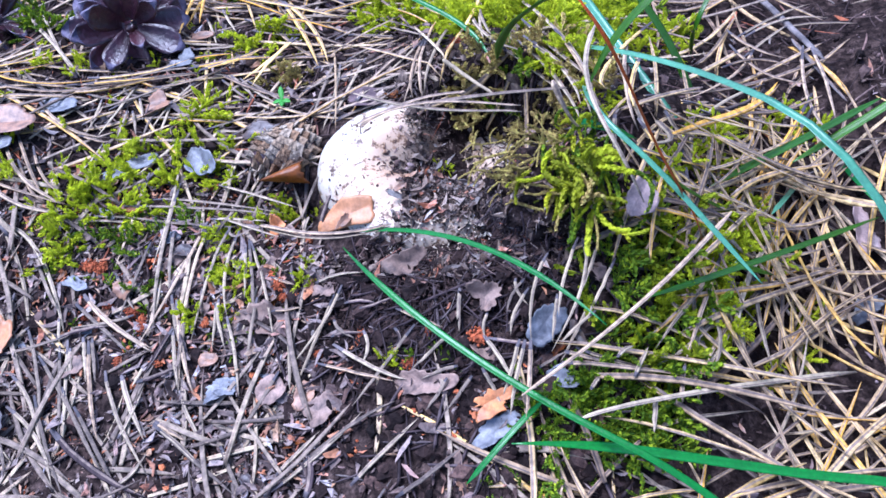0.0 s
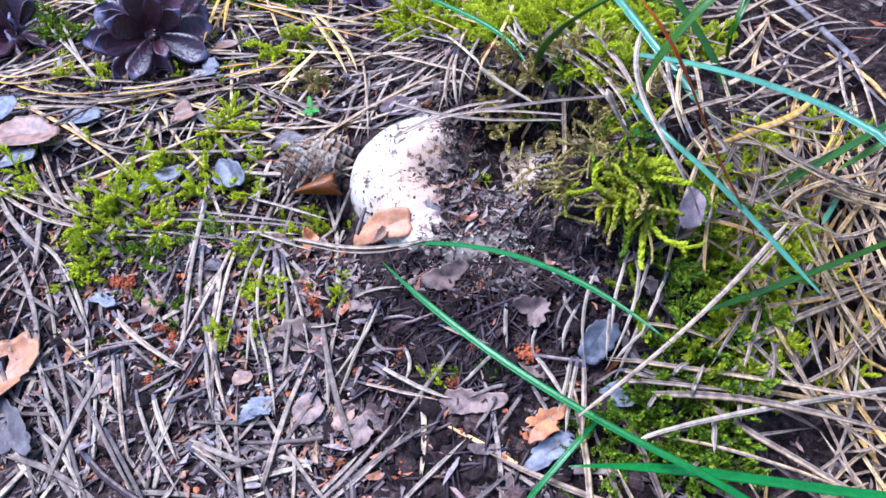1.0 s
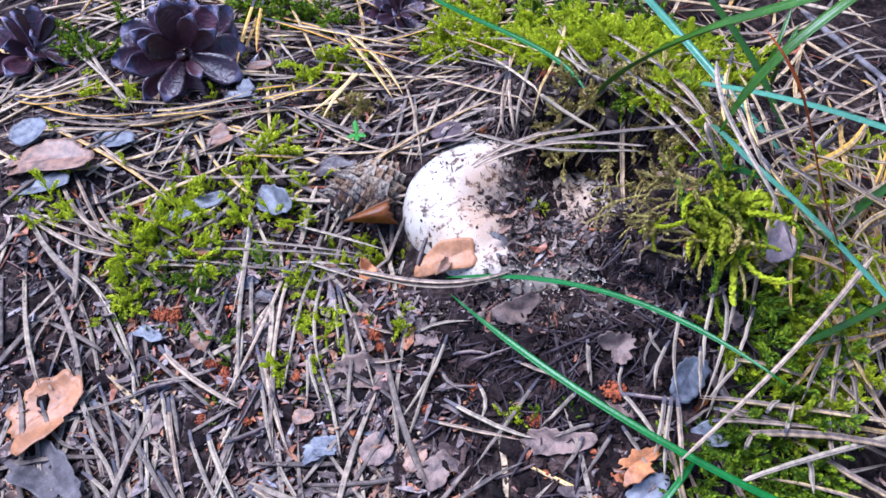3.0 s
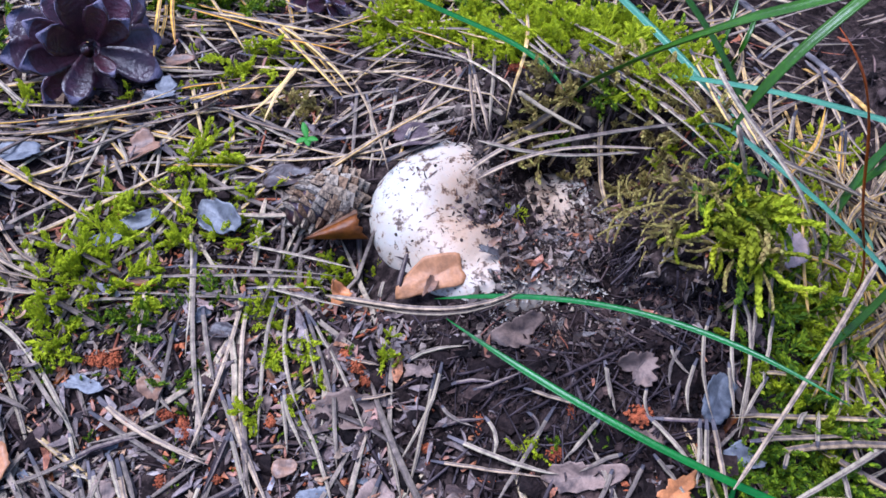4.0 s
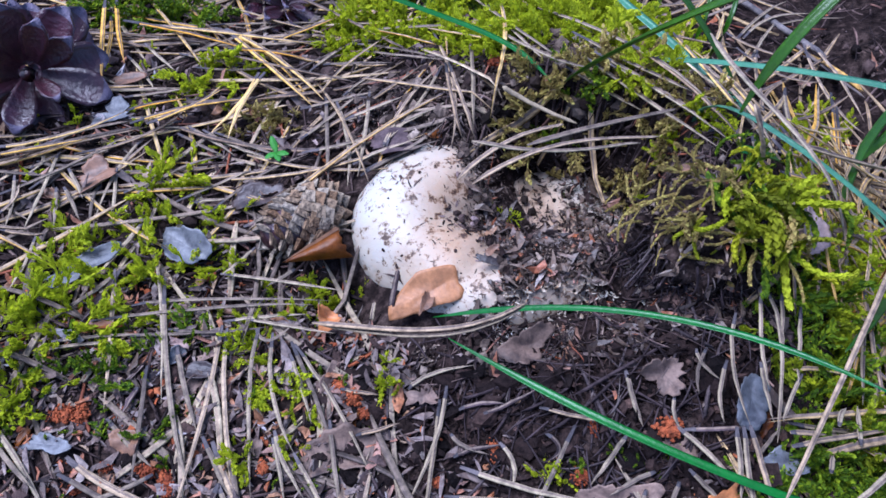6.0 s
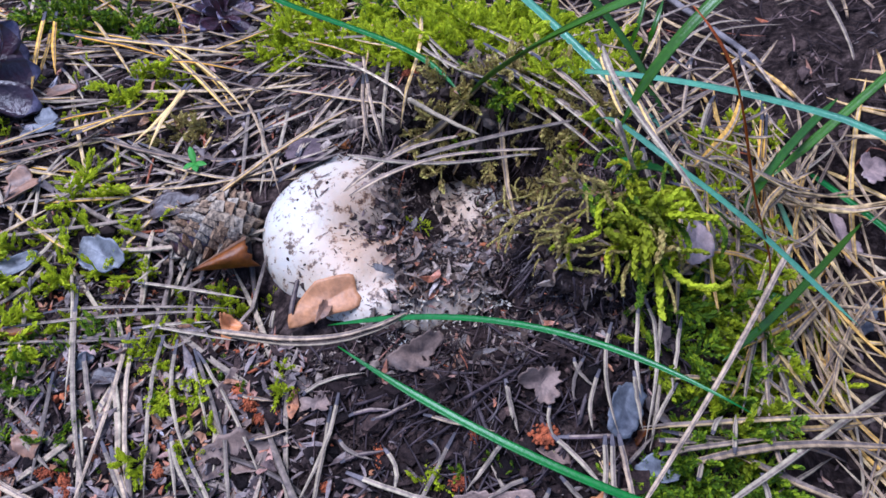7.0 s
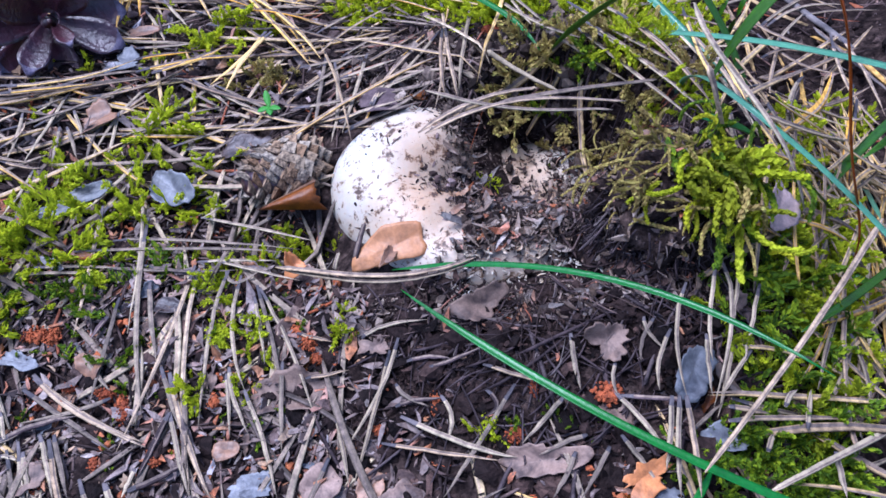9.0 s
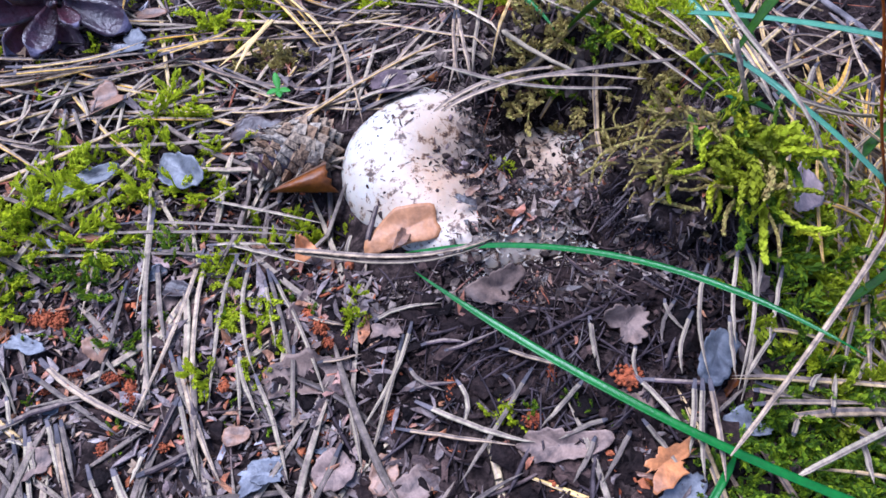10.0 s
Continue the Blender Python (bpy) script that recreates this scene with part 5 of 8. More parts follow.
clump_shoot(MOSS_BROWN, (0.1141, -0.0455, 0.0451), (0.1093, -0.0453, 0.0473), (0.1047, -0.0468, 0.0468), 0.0010)
clump_shoot(MOSS_BROWN, (0.0811, -0.0296, 0.0431), (0.0785, -0.0334, 0.0430), (0.0762, -0.0374, 0.0415), 0.0010)
clump_shoot(MOSS_BROWN, (0.0803, -0.0250, 0.0460), (0.0759, -0.0262, 0.0472), (0.0717, -0.0276, 0.0470), 0.0008)
clump_shoot(MOSS_BROWN, (0.0989, -0.0324, 0.0467), (0.0952, -0.0309, 0.0504), (0.0914, -0.0334, 0.0495), 0.0009)
clump_shoot(MOSS_MID, (0.1080, -0.0322, 0.0528), (0.1044, -0.0340, 0.0539), (0.1010, -0.0364, 0.0532), 0.0008)
clump_shoot(MOSS_BROWN, (0.0948, -0.0314, 0.0465), (0.0904, -0.0329, 0.0475), (0.0858, -0.0375, 0.0444), 0.0008)
clump_shoot(MOSS_BROWN, (0.1022, -0.0264, 0.0549), (0.0973, -0.0281, 0.0555), (0.0924, -0.0323, 0.0527), 0.0012)
clump_shoot(MOSS_BROWN, (0.0933, -0.0202, 0.0503), (0.0913, -0.0237, 0.0507), (0.0892, -0.0289, 0.0482), 0.0011)
clump_shoot(MOSS_BROWN, (0.1024, -0.0368, 0.0441), (0.0985, -0.0389, 0.0448), (0.0948, -0.0416, 0.0437), 0.0010)
clump_shoot(MOSS_BROWN, (0.1140, -0.0326, 0.0556), (0.1079, -0.0339, 0.0560), (0.1021, -0.0362, 0.0544), 0.0008)
clump_shoot(MOSS_BROWN, (0.0796, -0.0229, 0.0517), (0.0754, -0.0245, 0.0527), (0.0712, -0.0273, 0.0513), 0.0008)
clump_shoot(MOSS_BROWN, (0.0795, -0.0218, 0.0499), (0.0801, -0.0254, 0.0513), (0.0806, -0.0313, 0.0493), 0.0011)

# ---- dead leaves and bark ----
leaf(LEAF_TAN, (0.0115, -0.0225, 0.0072), 0.0300, 0.0300, 19.5, "orange-tan dead leaf lying against the mushroom cap", (23.6, -15), 0.05, 0.2, 51, 0, shape=(0.77, 0.9, 0.76, 0.64, 0.59, 0.58, 0.61, 0.63, 0.65, 0.73, 0.89, 1.16, 1.3, 0.75, 0.54, 0.44, 0.4, 0.39, 0.41, 0.47, 0.6, 0.76, 0.82, 0.70))
leaf(LEAF_PINK, (0.0085, -0.0270, 0.0078), 0.0120, 0.0046, 62, "grey shred of leaf stuck to a tan leaf", (18, 6), 0.4, 0.5, 151, 0.5)
leaf(LEAF_DARK, (0.0374, -0.0192, 0.0140), 0.0165, 0.0052, -28, "dark grey sliver of bark on the mushroom's inner edge", (16, 8), 0.3, 0.5, 161, 0.5, "bark_sliver")
leaf(LEAF_DARK, (0.0480, -0.0110, 0.0060), 0.0140, 0.0050, -12, "dark brown sliver of bark in the hollow", (22, 10), 0.3, 0.5, 162, 0.5, "bark_sliver")
leaf(LEAF_DARK, (0.0640, -0.0020, 0.0010), 0.0150, 0.0055, 8, "dark grey sliver of bark in the hollow", (20, 0), 0.3, 0.5, 163, 0.5, "bark_sliver")
leaf(LEAF_PINK, (0.0360, -0.0139, 0.0158), 0.0058, 0.0042, 20, "small pinkish leaf chip on the mushroom's inner edge", (20, 4), 0.4, 0.4, 164, 0.5)
leaf(LEAF_PALE, (0.0430, 0.0165, -0.0045), 0.0060, 0.0045, 70, "small pale leaf chip in the hollow", (30, 0), 0.4, 0.4, 165, 0.5)
leaf(LEAF_ROSE, (0.2907, 0.0446, -0.0560), 0.0260, 0.0180, 40, "pale brown leaf among straw", (20, 10), 0.4, 0.35, 171, 0.5)
leaf(LEAF_ROSE, (0.2667, 0.0146, -0.0710), 0.0240, 0.0160, 100, "pale brown leaf among straw", (16, -10), 0.5, 0.35, 172, 0.5)
leaf(LEAF_PALE, (0.2631, -0.0251, -0.0810), 0.0200, 0.0150, 60, "pale grey leaf among straw", (10, 10), 0.4, 0.35, 173, 0.5)
curled_leaf(LEAF_BROWN, LEAF_PINK, (-0.0440, 0.0046, 0.0036), (-0.0205, 0.0142, 0.0098), (-0.0165, 0.0035, 0.0012), "curled glossy brown leaf between cone and mushroom")
leaf(LEAF_PALE, (-0.0822, 0.0239, -0.0007), 0.0242, 0.0165, -34, "pale blue-grey folded leaf scrap on moss", (20, 10), 0.7, 0.18, 53, 0.5)
leaf(LEAF_PALE, (-0.1186, 0.0238, 0.0009), 0.0217, 0.0105, 21, "pale grey leaf scrap under moss", (10, 5), 0.4, 0.2, 54, 0.5)
leaf(LEAF_PALE, (-0.1289, 0.0150, 0.0030), 0.0169, 0.0085, 16, "pale grey leaf scrap under moss", (10, 5), 0.4, 0.2, 55, 0.5)
leaf(LEAF_PALE, (-0.1150, 0.1045, 0.0025), 0.0216, 0.0148, 11, "ragged pale blue-grey leaf scrap under needles", (0, 0), 0.3, 0.5, 56, 0.5)
leaf(LEAF_PINK, (-0.1206, 0.0669, 0.0026), 0.0208, 0.0164, 26, "small pinkish-brown leaf between needles", (0, 0), 0.5, 0.4, 57, 0.5)
leaf(LEAF_PINK, (-0.1102, 0.1278, 0.0014), 0.0200, 0.0090, 6, "pinkish-brown leaf scrap under needles", (0, 0), 0.4, 0.2, 58, 0.5)
leaf(LEAF_GREY, (0.0399, -0.0518, 0.0070), 0.0185, 0.0142, 16, "mauve-grey leaf scrap on the earth", (20, 10), 0.8, 0.35, 59, 0.5)
leaf(LEAF_PALE, (0.1052, -0.0908, 0.0191), 0.0190, 0.0161, 56, "upright smooth grey leaf under bleached straw", (32, 0), 0.3, 0.25, 60, 0.5)
leaf(LEAF_PALE, (0.1105, -0.1105, 0.0092), 0.0156, 0.0120, 6, "folded blue-grey leaf scrap beside moss", (0, 0), 0.6, 0.3, 61, 0.5)
leaf(LEAF_ORANGE, (0.0835, -0.1210, 0.0105), 0.0250, 0.0130, 31, "ragged orange-brown leaf under needles", (12, 0), 0.4, 0.55, 62, 0.5)
leaf(LEAF_GREY, (0.0548, -0.1101, 0.0042), 0.0268, 0.0143, 1, "wrinkled tan-grey leaf on the humus", (14, -8), 0.9, 0.45, 63, 0.5)
leaf(LEAF_GREY, (-0.0321, -0.0729, -0.0105), 0.0331, 0.0178, 6, "grey-tan decaying leaf under needles", (6, 4), 0.6, 0.6, 64, 0.5)
leaf(LEAF_PINK, (-0.0531, -0.0898, -0.0128), 0.0096, 0.0094, 16, "small round pink-brown leaf scrap", (0, 0), 0.2, 0.15, 65, 0.5)
leaf(LEAF_PINK, (-0.1045, -0.0549, -0.0067), 0.0086, 0.0136, 66, "small rust-brown leaf scrap", (0, 0), 0.5, 0.2, 66, 0.5)
leaf(LEAF_PINK, (-0.0023, -0.1082, -0.0124), 0.0141, 0.0128, 56, "brown-pink leaf scrap on humus", (0, 0), 0.4, 0.2, 67, 0.5)
leaf(LEAF_GREY, (-0.0190, -0.1045, -0.0146), 0.0152, 0.0153, 51, "grey-tan leaf scrap on humus", (0, 0), 0.4, 0.2, 68, 0.5)
leaf(LEAF_PALE, (-0.0427, -0.1026, -0.0161), 0.0146, 0.0094, -4, "pale blue-grey leaf scrap on humus", (0, 0), 0.5, 0.35, 69, 0.5)
leaf(LEAF_DARK, (-0.0787, -0.0319, -0.0053), 0.0150, 0.0084, -14, "dark blue-grey bark flake between needles", (0, 0), 0.4, 0.2, 70, 0.5)
leaf(LEAF_BROWN, (-0.1181, -0.0064, -0.0009), 0.0232, 0.0048, -12, "strip of rust-brown leaf under needles", (0, 0), 0.4, 0.2, 71, 0.5)
leaf(LEAF_ORANGE, (-0.0291, -0.0216, -0.0013), 0.0061, 0.0117, 71, "curled rust-orange bark strip", (20, 20), 1.2, 0.2, 72, 0.5)
leaf(LEAF_PALE, (-0.1323, -0.0513, -0.0038), 0.0175, 0.0098, -14, "pale grey leaf scrap on humus", (0, 0), 0.3, 0.4, 73, 0.5)
leaf(LEAF_GREY, (-0.1202, -0.0948, -0.0109), 0.0148, 0.0119, 16, "grey leaf scrap between needles", (0, 0), 0.3, 0.4, 74, 0.5)
leaf(LEAF_DARK, (-0.0515, 0.0449, -0.0016), 0.0233, 0.0137, 11, "dark bluish bark flake behind the closed cone", (0, 0), 0.5, 0.4, 75, 0.5)
leaf(LEAF_GREY, (0.0019, -0.0590, -0.0028), 0.0112, 0.0117, 26, "torn tan-grey leaf scrap on humus", (0, 0), 0.5, 0.6, 76, 0.5)
leaf(LEAF_GREY, (0.0805, -0.0767, 0.0187), 0.0133, 0.0145, 36, "brownish-grey leaf scrap in the hollow", (25, -10), 1, 0.4, 77, 0.5)
leaf(LEAF_PINK, (0.1000, -0.0220, 0.0560), 0.0058, 0.0034, -4, "pinkish leaf chip on the moss clump", (0, 0), 0.3, 0.2, 78, 0.5)
leaf(LEAF_TAN, (-0.1673, -0.0901, -0.0036), 0.0423, 0.0333, 43, "large tan leaf with ragged edge on humus", (0, 0), 0.35, 0.3, 79, 0.5)
leaf(LEAF_PINK, (-0.1948, 0.0363, 0.0256), 0.0510, 0.0253, 8, "pinkish-brown leaf lying over pale leaves", (0, 0), 0.35, 0.25, 80, 0.5)
leaf(LEAF_PALE, (-0.2128, 0.0544, 0.0281), 0.0188, 0.0232, 73, "glossy pale blue-grey leaf beside needles", (0, 0), 0.3, 0.1, 81, 0.5)
leaf(LEAF_PALE, (-0.1950, 0.0212, 0.0232), 0.0301, 0.0145, 8, "pale blue-grey leaf under a brown leaf", (0, 0), 0.3, 0.2, 82, 0.5)
leaf(LEAF_PALE, (-0.1781, 0.0587, 0.0150), 0.0382, 0.0142, -2, "pale blue-grey leaf scrap under needles", (0, 0), 0.3, 0.2, 83, 0.5)
leaf(LEAF_ROSE, (0.1445, -0.0410, 0.0345), 0.0190, 0.0160, 68, "pinkish-grey leaf standing behind the moss clump", (38, 0), 0.3, 0.2, 84, 0.5)
leaf(LEAF_PALE, (0.0859, -0.1314, 0.0068), 0.0194, 0.0121, 33, "pale leaf scrap under straw", (0, 0), 0.4, 0.3, 85, 0.5)
leaf(LEAF_GREY, (0.0059, -0.1153, -0.0118), 0.0160, 0.0160, 33, "grey-tan leaf scrap on humus", (0, 0), 0.4, 0.3, 86, 0.5)
leaf(LEAF_PALE, (-0.0457, -0.1029, -0.0163), 0.0165, 0.0118, 23, "pale grey leaf scrap on humus", (0, 0), 0.3, 0.4, 87, 0.5)
leaf(DARK, (0.0165, 0.0519, 0.0106), 0.0384, 0.0175, 2, "dark brown bark sheet behind the mushroom", (0, 0), 0.6, 0.35, 88, 0.5)
crumb_lump(RUST, (0.0782, -0.0933, 0.0104), (0.0099, 0.0081, 0.0059), 89)
crumb_lump(RUST, (0.0475, -0.0999, 0.0007), (0.0068, 0.0064, 0.0046), 90)
crumb_lump(RUST, (-0.0236, -0.0529, -0.0091), (0.0072, 0.0071, 0.0052), 91)
crumb_lump(RUST, (-0.0275, -0.0473, -0.0088), (0.0066, 0.0052, 0.0038), 92)
crumb_lump(RUST, (-0.0210, -0.0595, -0.0097), (0.0054, 0.0047, 0.0034), 93)
crumb_lump(RUST, (-0.0928, -0.0696, -0.0127), (0.0045, 0.0117, 0.0036), 94)
crumb_lump(RUST, (0.0222, -0.0831, -0.0053), (0.0044, 0.0092, 0.0035), 95)
crumb_lump(RUST, (0.0015, -0.0887, -0.0116), (0.0045, 0.0041, 0.0030), 96)
crumb_lump(RUST, (-0.0789, -0.0895, -0.0165), (0.0059, 0.0081, 0.0047), 97)
crumb_lump(RUST, (-0.1000, -0.0899, -0.0157), (0.0041, 0.0071, 0.0034), 98)
crumb_lump(RUST, (-0.1125, -0.0612, -0.0111), (0.0059, 0.0048, 0.0034), 99)
crumb_lump(RUST, (-0.1019, -0.0631, -0.0118), (0.0039, 0.0043, 0.0031), 100)
crumb_lump(RUST, (-0.1268, -0.0405, -0.0070), (0.0069, 0.0076, 0.0055), 101)
crumb_lump(RUST, (0.0597, 0.0820, 0.0193), (0.0114, 0.0058, 0.0042), 102)
crumb_lump(RUST, (-0.0222, -0.0910, -0.0157), (0.0076, 0.0031, 0.0023), 103)
crumb_lump(RUST, (0.0554, -0.0862, 0.0059), (0.0035, 0.0064, 0.0029), 104)
crumb_lump(RUST, (-0.0581, -0.0715, -0.0128), (0.0055, 0.0068, 0.0044), 105)
crumb_lump(RUST, (-0.1227, -0.0674, -0.0112), (0.0051, 0.0044, 0.0032), 106)
crumb_lump(RUST, (-0.1189, -0.0970, -0.0153), (0.0058, 0.0055, 0.0040), 107)
crumb_lump(RUST, (-0.0427, -0.0976, -0.0187), (0.0039, 0.0031, 0.0023), 108)
crumb_lump(RUST, (0.0028, -0.0947, -0.0124), (0.0051, 0.0034, 0.0024), 109)
crumb_lump(RUST, (-0.0911, -0.0711, -0.0130), (0.0050, 0.0117, 0.0040), 110)
crumb_lump(RUST, (-0.1212, -0.0412, -0.0079), (0.0059, 0.0092, 0.0047), 111)
crumb_lump(RUST, (-0.0978, -0.0655, -0.0121), (0.0079, 0.0061, 0.0045), 112)
crumb_lump(RUST, (-0.1305, -0.0402, -0.0064), (0.0059, 0.0049, 0.0035), 113)
crumb_lump(RUST, (0.0009, -0.0886, -0.0117), (0.0033, 0.0027, 0.0020), 114)

# ---- fallen needles: the shelf beside the mushroom ----
needle(TAN, (-0.1104, 0.0178, -0.0004), (-0.1103, -0.0115, -0.0020), (-0.1125, -0.0415, -0.0043), 0.00193)
needle(TAN, (-0.0694, -0.0144, -0.0043), (-0.0758, -0.0466, -0.0055), (-0.0913, -0.0873, -0.0112), 0.00193)
needle(TAN, (-0.0675, -0.0160, -0.0043), (-0.0668, -0.0567, -0.0063), (-0.0650, -0.1041, -0.0159), 0.00193)
needle(PALE, (-0.0956, 0.0252, -0.0022), (-0.0944, -0.0039, -0.0034), (-0.0923, -0.0426, -0.0053), 0.00143)
needle(PALE, (-0.0685, -0.0128, -0.0043), (-0.0525, -0.0138, -0.0039), (-0.0363, -0.0167, -0.0031), 0.00143)
needle(PALE, (-0.0612, -0.0132, -0.0042), (-0.0452, -0.0202, -0.0037), (-0.0270, -0.0273, -0.0029), 0.00143)
needle(GREY, (-0.0915, 0.0116, -0.0031), (-0.0874, -0.0358, -0.0049), (-0.0835, -0.0751, -0.0091), 0.00218)
needle(GREY, (-0.0864, -0.0207, -0.0043), (-0.0835, -0.0362, -0.0050), (-0.0800, -0.0553, -0.0064), 0.00218)
needle(GREY, (-0.1038, 0.0001, -0.0022), (-0.0746, 0.0013, -0.0041), (-0.0273, -0.0129, -0.0021))
needle(GREY, (-0.1181, -0.0052, -0.0003), (-0.0694, -0.0044, -0.0042), (-0.0342, -0.0130, -0.0028))
needle(GREY, (-0.0696, 0.0097, -0.0039), (-0.0465, 0.0015, -0.0032), (-0.0204, -0.0105, -0.0011))
needle(GREY, (-0.1365, -0.0165, 0.0028), (-0.1207, -0.0151, -0.0006), (-0.1048, -0.0153, -0.0029))
needle(GREY, (-0.1040, -0.0132, -0.0029), (-0.0886, -0.0136, -0.0040), (-0.0714, -0.0169, -0.0044))
needle(GREY, (-0.1312, -0.0130, 0.0019), (-0.1149, -0.0120, -0.0013), (-0.0964, -0.0136, -0.0036))
needle(GREY, (-0.0549, 0.0195, -0.0030), (-0.0617, 0.0146, -0.0036), (-0.0695, 0.0089, -0.0039))
needle(GREY, (-0.1397, 0.0350, 0.0073), (-0.1431, 0.0208, 0.0080), (-0.1468, 0.0088, 0.0085))
needle(GREY, (-0.0566, -0.0187, -0.0041), (-0.0516, -0.0246, -0.0041), (-0.0408, -0.0182, -0.0035))
needle(GREY, (-0.0899, -0.0124, -0.0039), (-0.0726, -0.0162, -0.0044), (-0.0521, -0.0187, -0.0040))
needle(DARK, (-0.1082, 0.0175, -0.0008), (-0.1152, 0.0033, -0.0003), (-0.1240, -0.0096, 0.0006), 0.00218)
needle(DARK, (-0.0593, 0.0308, -0.0026), (-0.0507, 0.0323, -0.0018), (-0.0432, 0.0333, -0.0010), 0.00218)
needle(DARK, (-0.1009, -0.0347, -0.0045), (-0.1034, -0.0393, -0.0047), (-0.1059, -0.0438, -0.0050), 0.00218)
needle(PALE, (-0.1000, 0.0409, -0.0010), (-0.1080, 0.0283, -0.0004), (-0.1171, 0.0155, 0.0007), 0.00218)
needle(GREY, (-0.0555, -0.0188, -0.0041), (-0.0606, -0.0436, -0.0050), (-0.0628, -0.0823, -0.0105), 0.00176)
needle(GREY, (-0.0503, -0.0216, -0.0040), (-0.0518, -0.0469, -0.0051), (-0.0466, -0.0694, -0.0078), 0.00176)
needle(GREY, (-0.0466, -0.0694, -0.0078), (-0.0406, -0.0878, -0.0115), (-0.0348, -0.1071, -0.0164), 0.00176)
needle(GREY, (-0.0525, -0.0603, -0.0065), (-0.0500, -0.0711, -0.0081), (-0.0447, -0.0855, -0.0111), 0.00176)
needle(GREY, (-0.0437, -0.0270, -0.0039), (-0.0367, -0.0509, -0.0050), (-0.0326, -0.0709, -0.0076), 0.00176)
needle(GREY, (-0.0327, -0.0603, -0.0060), (-0.0315, -0.0771, -0.0088), (-0.0330, -0.0923, -0.0123), 0.00176)
needle(PALE, (-0.0445, -0.0320, -0.0041), (-0.0416, -0.0457, -0.0047), (-0.0394, -0.0606, -0.0062))
needle(PALE, (-0.0425, -0.0284, -0.0039), (-0.0328, -0.0548, -0.0053), (-0.0204, -0.0833, -0.0093))
needle(PALE, (-0.0535, -0.0628, -0.0068), (-0.0522, -0.0729, -0.0085), (-0.0515, -0.0852, -0.0112))
needle(TAN, (-0.1241, -0.0583, -0.0053), (-0.1038, -0.0733, -0.0086), (-0.0813, -0.0865, -0.0113), 0.00235)
needle(TAN, (-0.0745, -0.0602, -0.0068), (-0.0678, -0.0834, -0.0108), (-0.0578, -0.1050, -0.0164), 0.00235)
needle(GREY, (-0.1274, -0.0624, -0.0056), (-0.1105, -0.0755, -0.0086), (-0.0927, -0.0872, -0.0111), 0.00202)
needle(GREY, (-0.1188, -0.0794, -0.0086), (-0.1151, -0.0905, -0.0103), (-0.1111, -0.1016, -0.0120), 0.00202)
needle(GREY, (-0.1138, -0.0797, -0.0090), (-0.1103, -0.0908, -0.0107), (-0.1062, -0.1019, -0.0125), 0.00202)
needle(GREY, (-0.0779, -0.0577, -0.0066), (-0.0724, -0.0730, -0.0087), (-0.0689, -0.0813, -0.0103), 0.00202)
needle(GREY, (-0.0733, -0.0750, -0.0091), (-0.0689, -0.0890, -0.0121), (-0.0650, -0.1045, -0.0160), 0.00202)
needle(GREY, (-0.1236, -0.0851, -0.0090), (-0.1213, -0.0930, -0.0101), (-0.1193, -0.1011, -0.0112), 0.00202)
needle(DARK, (-0.0733, -0.0750, -0.0091), (-0.0785, -0.0863, -0.0113), (-0.0836, -0.0973, -0.0134), 0.00252)
needle(DARK, (-0.1320, -0.0807, -0.0076), (-0.1212, -0.0762, -0.0080), (-0.1058, -0.0734, -0.0085), 0.00252)
needle(DARK, (-0.0862, -0.1009, -0.0140), (-0.0759, -0.0969, -0.0137), (-0.0664, -0.0930, -0.0131), 0.00252)
needle(PALE, (-0.0843, -0.0935, -0.0126), (-0.0862, -0.0981, -0.0135), (-0.0881, -0.1029, -0.0143), 0.00168)
needle(PALE, (-0.1310, -0.0863, -0.0084), (-0.1280, -0.0868, -0.0088), (-0.1250, -0.0880, -0.0092), 0.00168)
needle(PALE, (-0.1338, -0.0705, -0.0060), (-0.1319, -0.0767, -0.0071), (-0.1301, -0.0828, -0.0081), 0.00168)
needle(PALE, (0.0104, -0.0580, -0.0004), (0.0019, -0.0757, -0.0048), (-0.0110, -0.0951, -0.0107), 0.00168)
needle(PALE, (0.0071, -0.0621, -0.0017), (-0.0006, -0.0852, -0.0069), (-0.0081, -0.1069, -0.0128), 0.00168)
needle(PALE, (-0.0133, -0.0823, -0.0083), (-0.0116, -0.0941, -0.0106), (-0.0095, -0.1063, -0.0130), 0.00168)
needle(PALE, (-0.0032, -0.0557, -0.0028), (0.0054, -0.0518, -0.0007), (0.0212, -0.0537, 0.0033), 0.00168)
needle(TAN, (0.0024, -0.0944, -0.0080), (0.0226, -0.1007, -0.0035), (0.0421, -0.1082, 0.0019))
needle(TAN, (-0.0243, -0.0677, -0.0067), (-0.0160, -0.0673, -0.0060), (-0.0081, -0.0668, -0.0050))
needle(TAN, (0.0395, -0.0754, 0.0064), (0.0512, -0.0818, 0.0097), (0.0623, -0.0884, 0.0122))
needle(TAN, (-0.0276, -0.0498, -0.0045), (-0.0201, -0.0530, -0.0044), (-0.0138, -0.0551, -0.0041))
needle(GREY, (0.0493, -0.0848, 0.0085), (0.0349, -0.1010, 0.0006), (0.0223, -0.1157, -0.0063), 0.00168)
needle(GREY, (0.0644, -0.0922, 0.0120), (0.0573, -0.0979, 0.0088), (0.0493, -0.1042, 0.0050), 0.00168)
needle(GREY, (0.0695, -0.1056, 0.0106), (0.0623, -0.1069, 0.0085), (0.0540, -0.1088, 0.0057), 0.00168)
